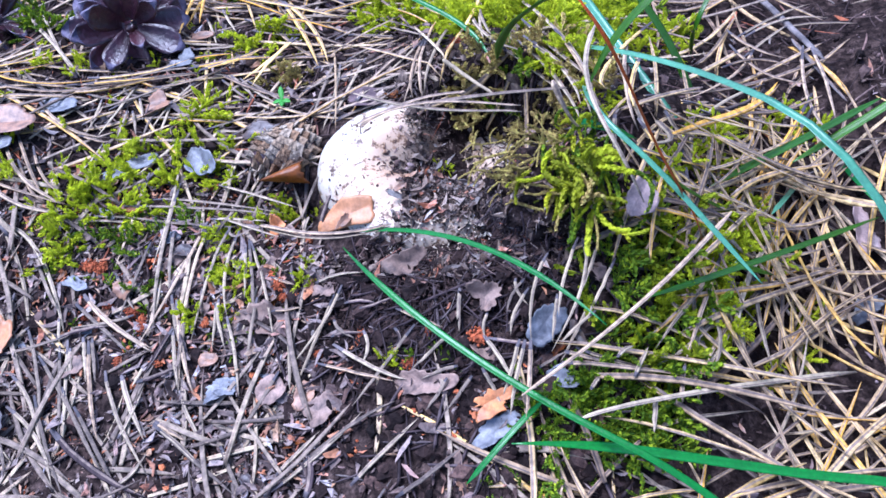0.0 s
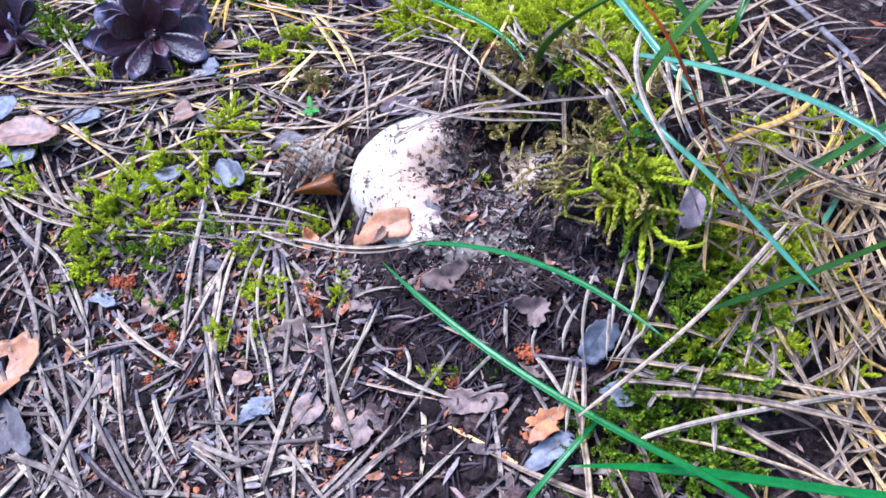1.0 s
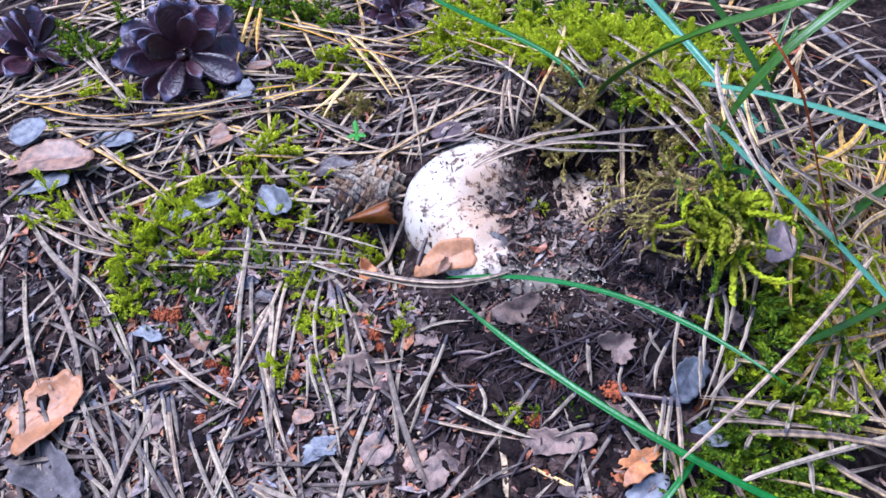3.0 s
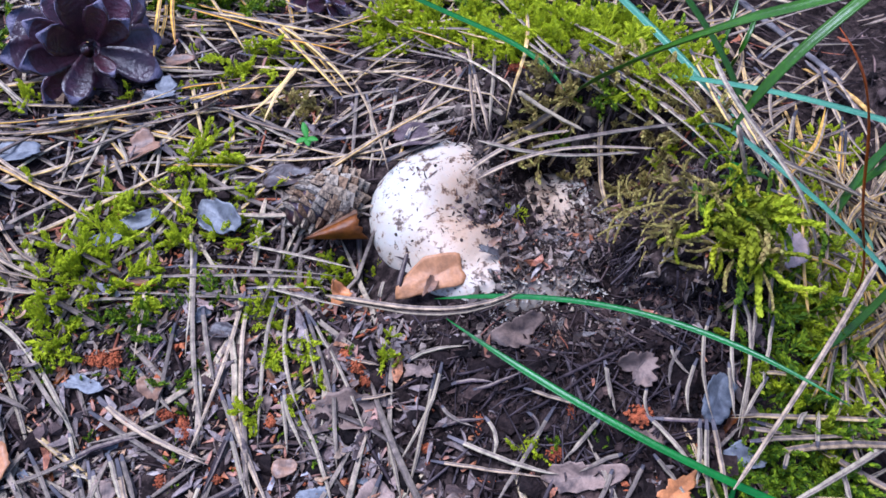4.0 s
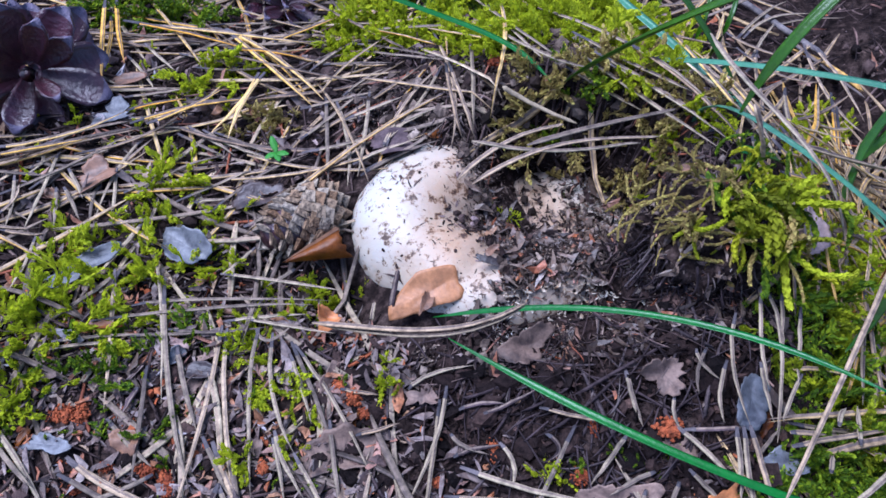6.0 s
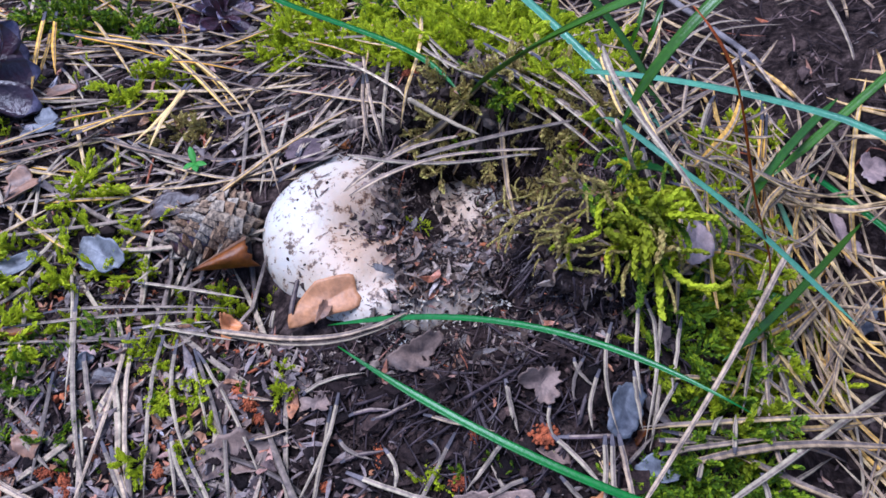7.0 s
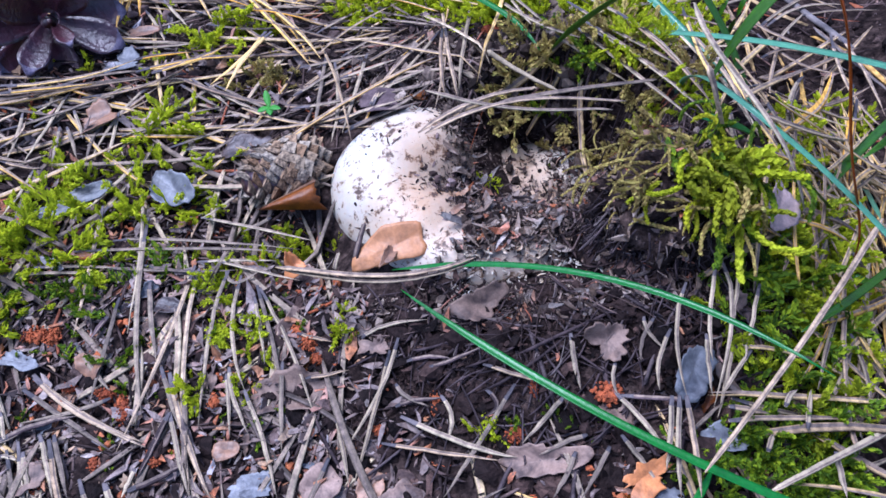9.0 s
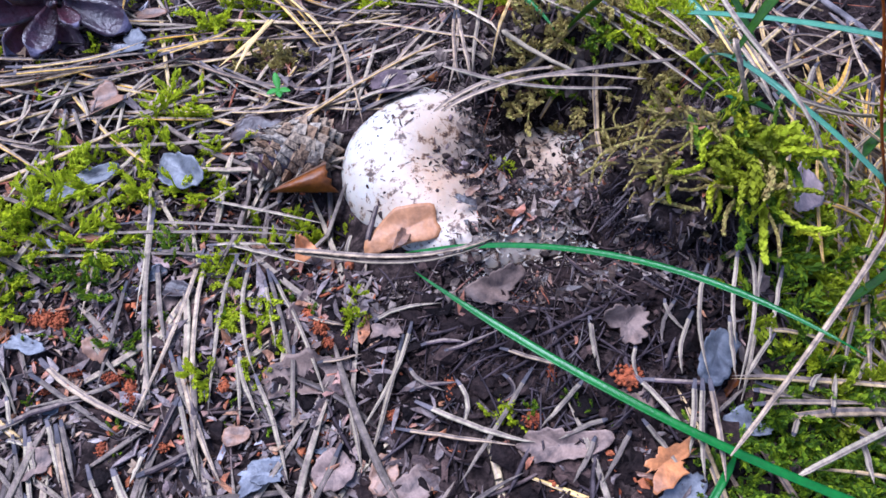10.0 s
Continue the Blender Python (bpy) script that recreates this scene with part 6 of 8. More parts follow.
needle(GREY, (0.0797, -0.1072, 0.0120), (0.0844, -0.1149, 0.0108), (0.0887, -0.1236, 0.0091), 0.00168)
needle(GREY, (0.0757, -0.1101, 0.0108), (0.0713, -0.1161, 0.0088), (0.0649, -0.1238, 0.0059), 0.00168)
needle(GREY, (0.0653, -0.1100, 0.0087), (0.0609, -0.1161, 0.0064), (0.0565, -0.1223, 0.0039), 0.00168)
needle(GREY, (0.0085, -0.0749, -0.0032), (0.0123, -0.0797, -0.0031), (0.0199, -0.0853, -0.0018), 0.00168)
needle(GREY, (0.0241, -0.0824, -0.0000), (0.0273, -0.0909, -0.0004), (0.0247, -0.0978, -0.0023), 0.00168)
needle(DARK, (0.0080, -0.0829, -0.0046), (0.0161, -0.0829, -0.0025), (0.0259, -0.0838, 0.0003), 0.00168)
needle(DARK, (0.0209, -0.0715, 0.0006), (0.0290, -0.0715, 0.0032), (0.0412, -0.0688, 0.0081), 0.00168)
needle(DARK, (0.0818, -0.0953, 0.0149), (0.0956, -0.0978, 0.0148), (0.1067, -0.0978, 0.0135), 0.00168)
needle(DARK, (0.0395, -0.0842, 0.0050), (0.0426, -0.0907, 0.0050), (0.0367, -0.0931, 0.0025), 0.00168)
needle(DARK, (0.0130, -0.0676, -0.0010), (0.0212, -0.0674, 0.0013), (0.0291, -0.0707, 0.0034), 0.00168)
needle(GREY, (-0.0255, 0.0178, 0.0004), (-0.0353, 0.0201, -0.0009), (-0.0475, 0.0182, -0.0025), 0.00185)
needle(GREY, (-0.0396, 0.0051, -0.0024), (-0.0454, 0.0019, -0.0031), (-0.0511, -0.0000, -0.0036), 0.00185)
needle(GREY, (0.0691, -0.0726, 0.0175), (0.0692, -0.0821, 0.0154), (0.0696, -0.0914, 0.0136), 0.00185)
needle(GREY, (0.0795, -0.0932, 0.0151), (0.0872, -0.1047, 0.0132), (0.0919, -0.1119, 0.0116), 0.00185)

# ---- needles behind the shelf ----
needle(GOLD, (-0.2481, 0.1036, 0.0160), (-0.2141, 0.0936, 0.0205), (-0.1825, 0.1223, 0.0116), 0.0022)
needle(GOLD, (-0.2444, 0.0963, 0.0170), (-0.2156, 0.0856, 0.0215), (-0.1861, 0.0992, 0.0140), 0.0020)
needle(PALE, (-0.2469, 0.1632, 0.0092), (-0.1962, 0.1124, 0.0171), (-0.1702, 0.0854, 0.0122), 0.0024)
needle(PALE, (-0.2297, 0.1618, 0.0094), (-0.1945, 0.1169, 0.0165), (-0.1740, 0.0874, 0.0128), 0.0022)
needle(TAN, (-0.2015, 0.0057, 0.0229), (-0.1656, -0.0131, 0.0137), (-0.1454, -0.0095, 0.0047), 0.0022)
needle(TAN, (-0.1890, 0.0276, 0.0207), (-0.1692, 0.0013, 0.0169), (-0.1458, -0.0077, 0.0051), 0.0022)
needle(TAN, (-0.1842, 0.0324, 0.0194), (-0.1689, 0.0099, 0.0175), (-0.1581, -0.0076, 0.0090), 0.0020)
needle(TAN, (-0.1848, 0.0615, 0.0173), (-0.1591, 0.0408, 0.0147), (-0.1392, 0.0402, 0.0057), 0.0020)
needle(GOLD, (-0.2313, 0.0926, 0.0179), (-0.1913, 0.0745, 0.0202), (-0.1537, 0.0877, 0.0085), 0.0020)
needle(GOLD, (-0.1243, 0.1914, -0.0065), (-0.1192, 0.1568, 0.0019), (-0.1227, 0.1391, 0.0014), 0.0020)
needle(GOLD, (-0.0721, 0.1728, -0.0090), (-0.0458, 0.1449, -0.0068), (-0.0256, 0.0998, -0.0021), 0.0021)
needle(GOLD, (-0.1126, 0.1031, 0.0012), (-0.0850, 0.1024, 0.0013), (-0.0637, 0.1269, -0.0051), 0.0020)
needle(TAN, (-0.1753, 0.0774, 0.0138), (-0.1390, 0.0840, 0.0084), (-0.0980, 0.0964, -0.0006), 0.0020)
needle(GOLD, (-0.1254, 0.1953, -0.0072), (-0.0775, 0.1681, -0.0047), (-0.0422, 0.1624, -0.0126), 0.0021)
needle(TAN, (-0.2208, 0.0781, 0.0195), (-0.1741, 0.0693, 0.0172), (-0.1323, 0.0902, 0.0041), 0.0021)
needle(TAN, (-0.1301, 0.0813, 0.0036), (-0.0987, 0.0887, 0.0023), (-0.0809, 0.1107, -0.0023), 0.0018)
needle(GOLD, (-0.1588, 0.0731, 0.0172), (-0.1421, 0.0794, 0.0131), (-0.1220, 0.0837, 0.0092), 0.00230)
needle(GOLD, (-0.1601, 0.0783, 0.0173), (-0.1340, 0.0859, 0.0114), (-0.1066, 0.1001, 0.0074), 0.00230)
needle(GOLD, (-0.1066, 0.1001, 0.0074), (-0.0941, 0.1031, 0.0061), (-0.0812, 0.1051, 0.0049), 0.00230)
needle(GOLD, (-0.0982, 0.0907, 0.0063), (-0.0806, 0.0997, 0.0050), (-0.0636, 0.1102, 0.0035), 0.00230)
needle(GOLD, (-0.1054, 0.0916, 0.0071), (-0.0804, 0.0977, 0.0050), (-0.0551, 0.1002, 0.0040), 0.00230)
needle(GOLD, (-0.0450, 0.1199, 0.0011), (-0.0537, 0.0969, 0.0043), (-0.0629, 0.0755, 0.0048), 0.00230)
needle(GOLD, (-0.0478, 0.1201, 0.0013), (-0.0580, 0.0997, 0.0041), (-0.0702, 0.0811, 0.0047), 0.00230)
needle(GOLD, (-0.0639, 0.1604, -0.0019), (-0.0432, 0.1239, 0.0003), (-0.0240, 0.0853, 0.0076), 0.00240)
needle(GOLD, (-0.0633, 0.1604, -0.0019), (-0.0405, 0.1287, -0.0008), (-0.0189, 0.0884, 0.0078), 0.00240)
needle(GOLD, (-0.1136, 0.1715, 0.0030), (-0.0813, 0.1559, 0.0012), (-0.0508, 0.1402, -0.0014), 0.00240)
needle(GOLD, (-0.1049, 0.1667, 0.0028), (-0.0624, 0.1551, -0.0015), (-0.0189, 0.1426, -0.0056), 0.00240)
needle(GOLD, (-0.0621, 0.1418, 0.0000), (-0.0433, 0.1365, -0.0018), (-0.0237, 0.1290, -0.0020), 0.00240)
needle(GOLD, (-0.1253, 0.1964, -0.0003), (-0.1220, 0.1546, 0.0066), (-0.1189, 0.1202, 0.0089), 0.00240)
needle(GOLD, (-0.1195, 0.1955, -0.0007), (-0.1151, 0.1621, 0.0047), (-0.1098, 0.1338, 0.0071), 0.00240)
needle(GOLD, (-0.0405, 0.1476, -0.0040), (-0.0234, 0.1605, -0.0083), (-0.0054, 0.1695, -0.0110), 0.00240)
needle(GOLD, (-0.1523, 0.1335, 0.0132), (-0.1423, 0.1615, 0.0081), (-0.1331, 0.1846, 0.0026), 0.00240)
needle(GREY, (-0.1568, 0.0551, 0.0120), (-0.1337, 0.0726, 0.0058), (-0.1049, 0.0923, 0.0015), 0.00168)
needle(GREY, (-0.1447, 0.0594, 0.0085), (-0.1271, 0.0757, 0.0045), (-0.0993, 0.0892, 0.0009), 0.00168)
needle(GREY, (-0.1347, 0.0843, 0.0060), (-0.1405, 0.0582, 0.0074), (-0.1444, 0.0375, 0.0087), 0.00168)
needle(GREY, (-0.1510, 0.0676, 0.0100), (-0.1504, 0.0533, 0.0102), (-0.1508, 0.0381, 0.0107), 0.00168)
needle(GREY, (-0.1011, 0.0873, 0.0010), (-0.1104, 0.0693, 0.0015), (-0.1193, 0.0429, 0.0022), 0.00168)
needle(GREY, (-0.1349, 0.0607, 0.0060), (-0.1343, 0.0494, 0.0059), (-0.1339, 0.0383, 0.0057), 0.00168)
needle(GREY, (-0.1320, 0.0610, 0.0054), (-0.1282, 0.0528, 0.0044), (-0.1246, 0.0425, 0.0034), 0.00168)
needle(GREY, (-0.1144, 0.0407, 0.0012), (-0.0910, 0.0630, -0.0008), (-0.0636, 0.0711, -0.0008), 0.00168)
needle(GREY, (-0.1086, 0.0566, 0.0008), (-0.0994, 0.0606, -0.0002), (-0.0863, 0.0654, -0.0010), 0.00168)
needle(GREY, (-0.0854, 0.0924, -0.0002), (-0.0739, 0.0829, -0.0007), (-0.0632, 0.0725, -0.0008), 0.00168)
needle(GREY, (-0.0863, 0.0886, -0.0002), (-0.0761, 0.0794, -0.0008), (-0.0656, 0.0707, -0.0009), 0.00168)
needle(GREY, (-0.0726, 0.0415, -0.0024), (-0.0494, 0.0551, -0.0003), (-0.0288, 0.0610, 0.0028), 0.00168)
needle(GREY, (-0.0870, 0.0494, -0.0017), (-0.0650, 0.0568, -0.0014), (-0.0544, 0.0606, -0.0006), 0.00168)
needle(GREY, (-0.0988, 0.0371, -0.0013), (-0.0967, 0.0447, -0.0012), (-0.0942, 0.0521, -0.0011), 0.00168)
needle(GREY, (-0.1260, 0.0557, 0.0039), (-0.1146, 0.0571, 0.0017), (-0.1048, 0.0586, 0.0003), 0.00168)
needle(GREY, (-0.0868, 0.1467, -0.0025), (-0.0679, 0.1411, -0.0046), (-0.0470, 0.1343, -0.0065), 0.00168)
needle(GREY, (-0.1039, 0.1572, -0.0015), (-0.0961, 0.1437, -0.0010), (-0.0886, 0.1333, -0.0011), 0.00168)
needle(GREY, (-0.1223, 0.1214, 0.0038), (-0.1033, 0.1183, 0.0014), (-0.0840, 0.1192, -0.0008), 0.00168)
needle(GREY, (-0.1107, 0.1148, 0.0024), (-0.0950, 0.1166, 0.0005), (-0.0813, 0.1191, -0.0011), 0.00168)
needle(GREY, (-0.1177, 0.0621, 0.0024), (-0.1210, 0.0534, 0.0028), (-0.1206, 0.0371, 0.0023), 0.00168)
needle(GREY, (-0.1437, 0.0759, 0.0080), (-0.1315, 0.0735, 0.0053), (-0.1178, 0.0780, 0.0029), 0.00168)
needle(GREY, (-0.1605, 0.0700, 0.0123), (-0.1488, 0.0679, 0.0094), (-0.1373, 0.0675, 0.0066), 0.00168)
needle(PALE, (-0.1312, 0.0717, 0.0052), (-0.1272, 0.0625, 0.0043), (-0.1244, 0.0545, 0.0036), 0.00168)
needle(PALE, (-0.1119, 0.0710, 0.0018), (-0.1129, 0.0555, 0.0014), (-0.1129, 0.0382, 0.0008), 0.00168)
needle(PALE, (-0.0753, 0.0892, -0.0007), (-0.0608, 0.0758, -0.0007), (-0.0447, 0.0637, 0.0005), 0.00168)
needle(PALE, (-0.1521, 0.0825, 0.0098), (-0.1417, 0.0780, 0.0075), (-0.1466, 0.0682, 0.0088), 0.00168)
needle(PALE, (-0.0794, 0.0477, -0.0021), (-0.0719, 0.0479, -0.0021), (-0.0655, 0.0469, -0.0020), 0.00168)
needle(PALE, (-0.0845, 0.0963, -0.0002), (-0.0921, 0.0935, 0.0003), (-0.0801, 0.0920, -0.0005), 0.00168)
needle(GREY, (-0.0178, 0.0986, 0.0004), (-0.0189, 0.0650, 0.0047), (-0.0219, 0.0419, 0.0033), 0.00185)
needle(GREY, (-0.0133, 0.0914, 0.0026), (-0.0125, 0.0608, 0.0062), (-0.0140, 0.0375, 0.0048), 0.00185)
needle(GREY, (0.0025, 0.0919, 0.0054), (-0.0026, 0.0623, 0.0086), (-0.0092, 0.0408, 0.0063), 0.00185)
needle(GREY, (-0.0318, 0.0713, 0.0021), (-0.0162, 0.0804, 0.0040), (0.0002, 0.0962, 0.0037), 0.00185)
needle(GREY, (-0.0315, 0.0630, 0.0023), (-0.0000, 0.0600, 0.0094), (0.0320, 0.0637, 0.0191), 0.00185)
needle(GREY, (0.0129, 0.0622, 0.0131), (0.0231, 0.0623, 0.0163), (0.0327, 0.0633, 0.0194), 0.00185)
needle(GREY, (-0.0020, 0.1496, -0.0133), (0.0190, 0.1300, -0.0049), (0.0382, 0.0972, 0.0131), 0.00185)
needle(GREY, (-0.0242, 0.1247, -0.0064), (-0.0107, 0.1429, -0.0116), (0.0040, 0.1537, -0.0142), 0.00185)
needle(GREY, (-0.0107, 0.0759, 0.0056), (0.0053, 0.0773, 0.0092), (0.0159, 0.0785, 0.0119), 0.00185)
needle(GREY, (-0.0104, 0.0479, 0.0064), (0.0024, 0.0495, 0.0100), (0.0199, 0.0482, 0.0157), 0.00185)
needle(GREY, (-0.0079, 0.0407, 0.0066), (0.0098, 0.0447, 0.0121), (0.0270, 0.0444, 0.0168), 0.00185)
needle(GREY, (-0.0054, 0.0429, 0.0075), (0.0148, 0.0457, 0.0138), (0.0300, 0.0518, 0.0192), 0.00185)
needle(GREY, (-0.0303, 0.0923, 0.0003), (-0.0112, 0.0915, 0.0029), (0.0052, 0.0903, 0.0064), 0.00185)
needle(GREY, (-0.0174, 0.1302, -0.0080), (-0.0014, 0.1270, -0.0066), (0.0161, 0.1145, 0.0006), 0.00185)
needle(TAN, (0.0050, 0.0502, 0.0114), (0.0157, 0.0708, 0.0136), (0.0380, 0.0934, 0.0149), 0.00168)
needle(TAN, (0.0397, 0.1378, -0.0027), (0.0353, 0.0725, 0.0195), (0.0314, 0.0422, 0.0145), 0.00168)
needle(TAN, (0.0383, 0.0932, 0.0150), (0.0369, 0.0586, 0.0218), (0.0369, 0.0454, 0.0140), 0.00168)
needle(TAN, (0.0395, 0.0921, 0.0157), (0.0406, 0.0571, 0.0226), (0.0426, 0.0457, 0.0104), 0.00168)
needle(TAN, (-0.1524, 0.0374, 0.0117), (-0.1438, 0.0355, 0.0090), (-0.1364, 0.0356, 0.0068), 0.00168)
needle(TAN, (-0.1541, 0.0447, 0.0121), (-0.1496, 0.0529, 0.0105), (-0.1484, 0.0620, 0.0100), 0.00168)
needle(PALE, (0.0549, 0.1191, 0.0094), (0.0461, 0.0702, 0.0233), (0.0419, 0.0482, 0.0140), 0.00185)
needle(PALE, (0.0037, 0.0515, 0.0110), (0.0082, 0.0586, 0.0123), (0.0131, 0.0680, 0.0132), 0.00185)
needle(PALE, (-0.0726, 0.1726, -0.0074), (-0.0414, 0.1732, -0.0121), (-0.0061, 0.1722, -0.0167))
needle(PALE, (0.0367, 0.0922, 0.0144), (0.0191, 0.0681, 0.0145), (0.0032, 0.0523, 0.0104))
needle(PALE, (-0.0100, 0.0946, 0.0024), (0.0015, 0.1050, 0.0013), (0.0129, 0.1102, 0.0016))
needle(GREY, (-0.0703, 0.0867, -0.0008), (-0.0526, 0.0728, -0.0002), (-0.0354, 0.0592, 0.0017), 0.00160)
needle(GREY, (-0.0817, 0.0923, -0.0004), (-0.0703, 0.0813, -0.0008), (-0.0615, 0.0704, -0.0008), 0.00160)
needle(GREY, (-0.1289, 0.1214, 0.0048), (-0.1092, 0.1210, 0.0021), (-0.0883, 0.1183, -0.0003), 0.00160)
needle(GREY, (-0.0792, 0.1349, -0.0024), (-0.0552, 0.1291, -0.0048), (-0.0335, 0.1361, -0.0084), 0.00160)
needle(GREY, (-0.1459, 0.0715, 0.0086), (-0.1402, 0.0765, 0.0072), (-0.1342, 0.0815, 0.0059), 0.00160)
needle(GREY, (-0.0772, 0.1493, -0.0041), (-0.0527, 0.1430, -0.0070), (-0.0308, 0.1301, -0.0073), 0.00160)
needle(GREY, (-0.1359, 0.1389, 0.0048), (-0.1244, 0.1253, 0.0040), (-0.1184, 0.1130, 0.0034), 0.00160)
needle(GREY, (-0.1114, 0.1467, 0.0007), (-0.1024, 0.1322, 0.0007), (-0.0978, 0.1192, 0.0007), 0.00160)
needle(GREY, (0.0035, 0.1388, -0.0101), (0.0223, 0.1203, -0.0003), (0.0397, 0.0951, 0.0143), 0.00160)
needle_pair(GREY, (-0.1416, 0.0853, 0.0065), (-0.1291, 0.0944, 0.0041), (-0.1057, 0.1000, 0.0008), (-0.1264, 0.0908, 0.0036), (-0.1031, 0.0957, 0.0004))

# ---- needles on the nearer ground ----
needle_pair(PALE, (-0.1743, -0.0243, 0.0118), (-0.1592, -0.0477, 0.0021), (-0.1482, -0.0752, -0.0057), (-0.1540, -0.0358, 0.0033), (-0.1301, -0.0763, -0.0082), 0.0022)
needle(TAN, (-0.2001, 0.0047, 0.0240), (-0.1762, -0.0038, 0.0170), (-0.1441, -0.0084, 0.0059), 0.00168)
needle(TAN, (-0.1770, 0.0149, 0.0189), (-0.1651, -0.0018, 0.0136), (-0.1571, -0.0084, 0.0101), 0.00168)
needle(TAN, (-0.1727, 0.0251, 0.0178), (-0.1605, 0.0058, 0.0129), (-0.1466, -0.0033, 0.0073), 0.00168)
needle(TAN, (-0.1858, -0.0511, 0.0090), (-0.1781, -0.0395, 0.0102), (-0.1706, -0.0272, 0.0110), 0.00168)
needle(TAN, (-0.1813, -0.0716, 0.0024), (-0.1772, -0.0555, 0.0057), (-0.1707, -0.0386, 0.0084), 0.00168)
needle(TAN, (-0.1701, -0.0759, -0.0009), (-0.1660, -0.0490, 0.0045), (-0.1621, -0.0318, 0.0074), 0.00168)
needle(GREY, (-0.1472, -0.0770, -0.0051), (-0.1365, -0.1000, -0.0093), (-0.1237, -0.1297, -0.0123), 0.00185)
needle(GREY, (-0.1381, -0.0897, -0.0080), (-0.1199, -0.1095, -0.0119), (-0.1029, -0.1283, -0.0159), 0.00185)
needle(GREY, (-0.1292, -0.0842, -0.0083), (-0.1219, -0.1096, -0.0117), (-0.1156, -0.1292, -0.0136), 0.00185)
needle(GREY, (-0.1259, -0.0814, -0.0083), (-0.1191, -0.1070, -0.0118), (-0.1133, -0.1290, -0.0140), 0.00185)
needle(GREY, (-0.1585, -0.0907, -0.0055), (-0.1395, -0.0845, -0.0072), (-0.1194, -0.0754, -0.0081), 0.00185)
needle(GREY, (-0.1471, -0.0756, -0.0049), (-0.1530, -0.0826, -0.0051), (-0.1585, -0.0907, -0.0055), 0.00185)
needle(GREY, (-0.0891, -0.1269, -0.0182), (-0.0861, -0.1175, -0.0172), (-0.0823, -0.1033, -0.0148), 0.00185)
needle(GREY, (-0.0507, -0.1259, -0.0221), (-0.0595, -0.1144, -0.0189), (-0.0628, -0.1076, -0.0170), 0.00185)
needle(TAN, (-0.1246, -0.0569, -0.0051), (-0.1057, -0.0705, -0.0081), (-0.0814, -0.0850, -0.0110), 0.00235)
needle(TAN, (-0.1154, -0.0812, -0.0091), (-0.1069, -0.1065, -0.0131), (-0.0983, -0.1280, -0.0167), 0.00235)
needle(TAN, (-0.0738, -0.1182, -0.0188), (-0.0659, -0.1224, -0.0205), (-0.0581, -0.1260, -0.0218), 0.00235)
needle(PALE, (-0.0943, -0.0975, -0.0128), (-0.0886, -0.1106, -0.0157), (-0.0773, -0.1267, -0.0201), 0.00269)
needle(GREY, (-0.0954, -0.0679, -0.0080), (-0.1081, -0.0718, -0.0082), (-0.1263, -0.0748, -0.0074), 0.00185)
needle(GREY, (-0.0974, -0.0267, -0.0041), (-0.0996, -0.0481, -0.0056), (-0.1030, -0.0705, -0.0082), 0.00185)
needle(GREY, (-0.1114, -0.0451, -0.0048), (-0.1033, -0.0567, -0.0065), (-0.0959, -0.0652, -0.0076), 0.00185)
needle(GREY, (-0.1587, -0.0591, 0.0004), (-0.1582, -0.0724, -0.0024), (-0.1505, -0.0824, -0.0055), 0.00185)
needle(GREY, (-0.1712, -0.0853, -0.0026), (-0.1610, -0.1009, -0.0065), (-0.1485, -0.1057, -0.0084), 0.00202)
needle(GREY, (-0.1477, -0.1003, -0.0080), (-0.1344, -0.1157, -0.0105), (-0.1182, -0.1403, -0.0132), 0.00202)
needle(GREY, (-0.1221, -0.1045, -0.0112), (-0.1086, -0.1245, -0.0146), (-0.0913, -0.1432, -0.0193), 0.00202)
needle(GREY, (-0.1461, -0.1268, -0.0095), (-0.1394, -0.1368, -0.0100), (-0.1327, -0.1469, -0.0104), 0.00202)
needle(GREY, (-0.1029, -0.0958, -0.0119), (-0.0925, -0.1184, -0.0165), (-0.0726, -0.1415, -0.0230), 0.00202)
needle(GREY, (-0.0743, -0.1198, -0.0191), (-0.0601, -0.1287, -0.0223), (-0.0454, -0.1403, -0.0252), 0.00202)
needle(GREY, (-0.0163, -0.0964, -0.0118), (-0.0253, -0.1126, -0.0170), (-0.0368, -0.1284, -0.0223), 0.00202)
needle(GREY, (0.0096, -0.0866, -0.0049), (0.0317, -0.0998, -0.0003), (0.0471, -0.1081, 0.0036), 0.00202)
needle(GREY, (-0.0011, -0.1392, -0.0180), (0.0207, -0.1236, -0.0082), (0.0426, -0.1165, 0.0006), 0.00202)
needle(GREY, (-0.0113, -0.1411, -0.0210), (-0.0018, -0.1325, -0.0169), (0.0078, -0.1244, -0.0125), 0.00202)
needle(GREY, (-0.1451, -0.1155, -0.0093), (-0.1258, -0.1307, -0.0120), (-0.1109, -0.1502, -0.0145), 0.00202)
needle(GREY, (-0.1337, -0.1093, -0.0103), (-0.1198, -0.1329, -0.0130), (-0.1044, -0.1550, -0.0159), 0.00202)
needle(GREY, (-0.1132, -0.1137, -0.0131), (-0.0969, -0.1334, -0.0174), (-0.0817, -0.1525, -0.0219), 0.00202)
needle(GREY, (-0.0746, -0.1191, -0.0189), (-0.0534, -0.1329, -0.0236), (-0.0287, -0.1498, -0.0257), 0.00202)
needle(GREY, (-0.0408, -0.1280, -0.0224), (-0.0333, -0.1399, -0.0245), (-0.0260, -0.1499, -0.0253), 0.00202)
needle(GREY, (-0.0127, -0.1476, -0.0225), (0.0073, -0.1330, -0.0143), (0.0273, -0.1190, -0.0051), 0.00202)
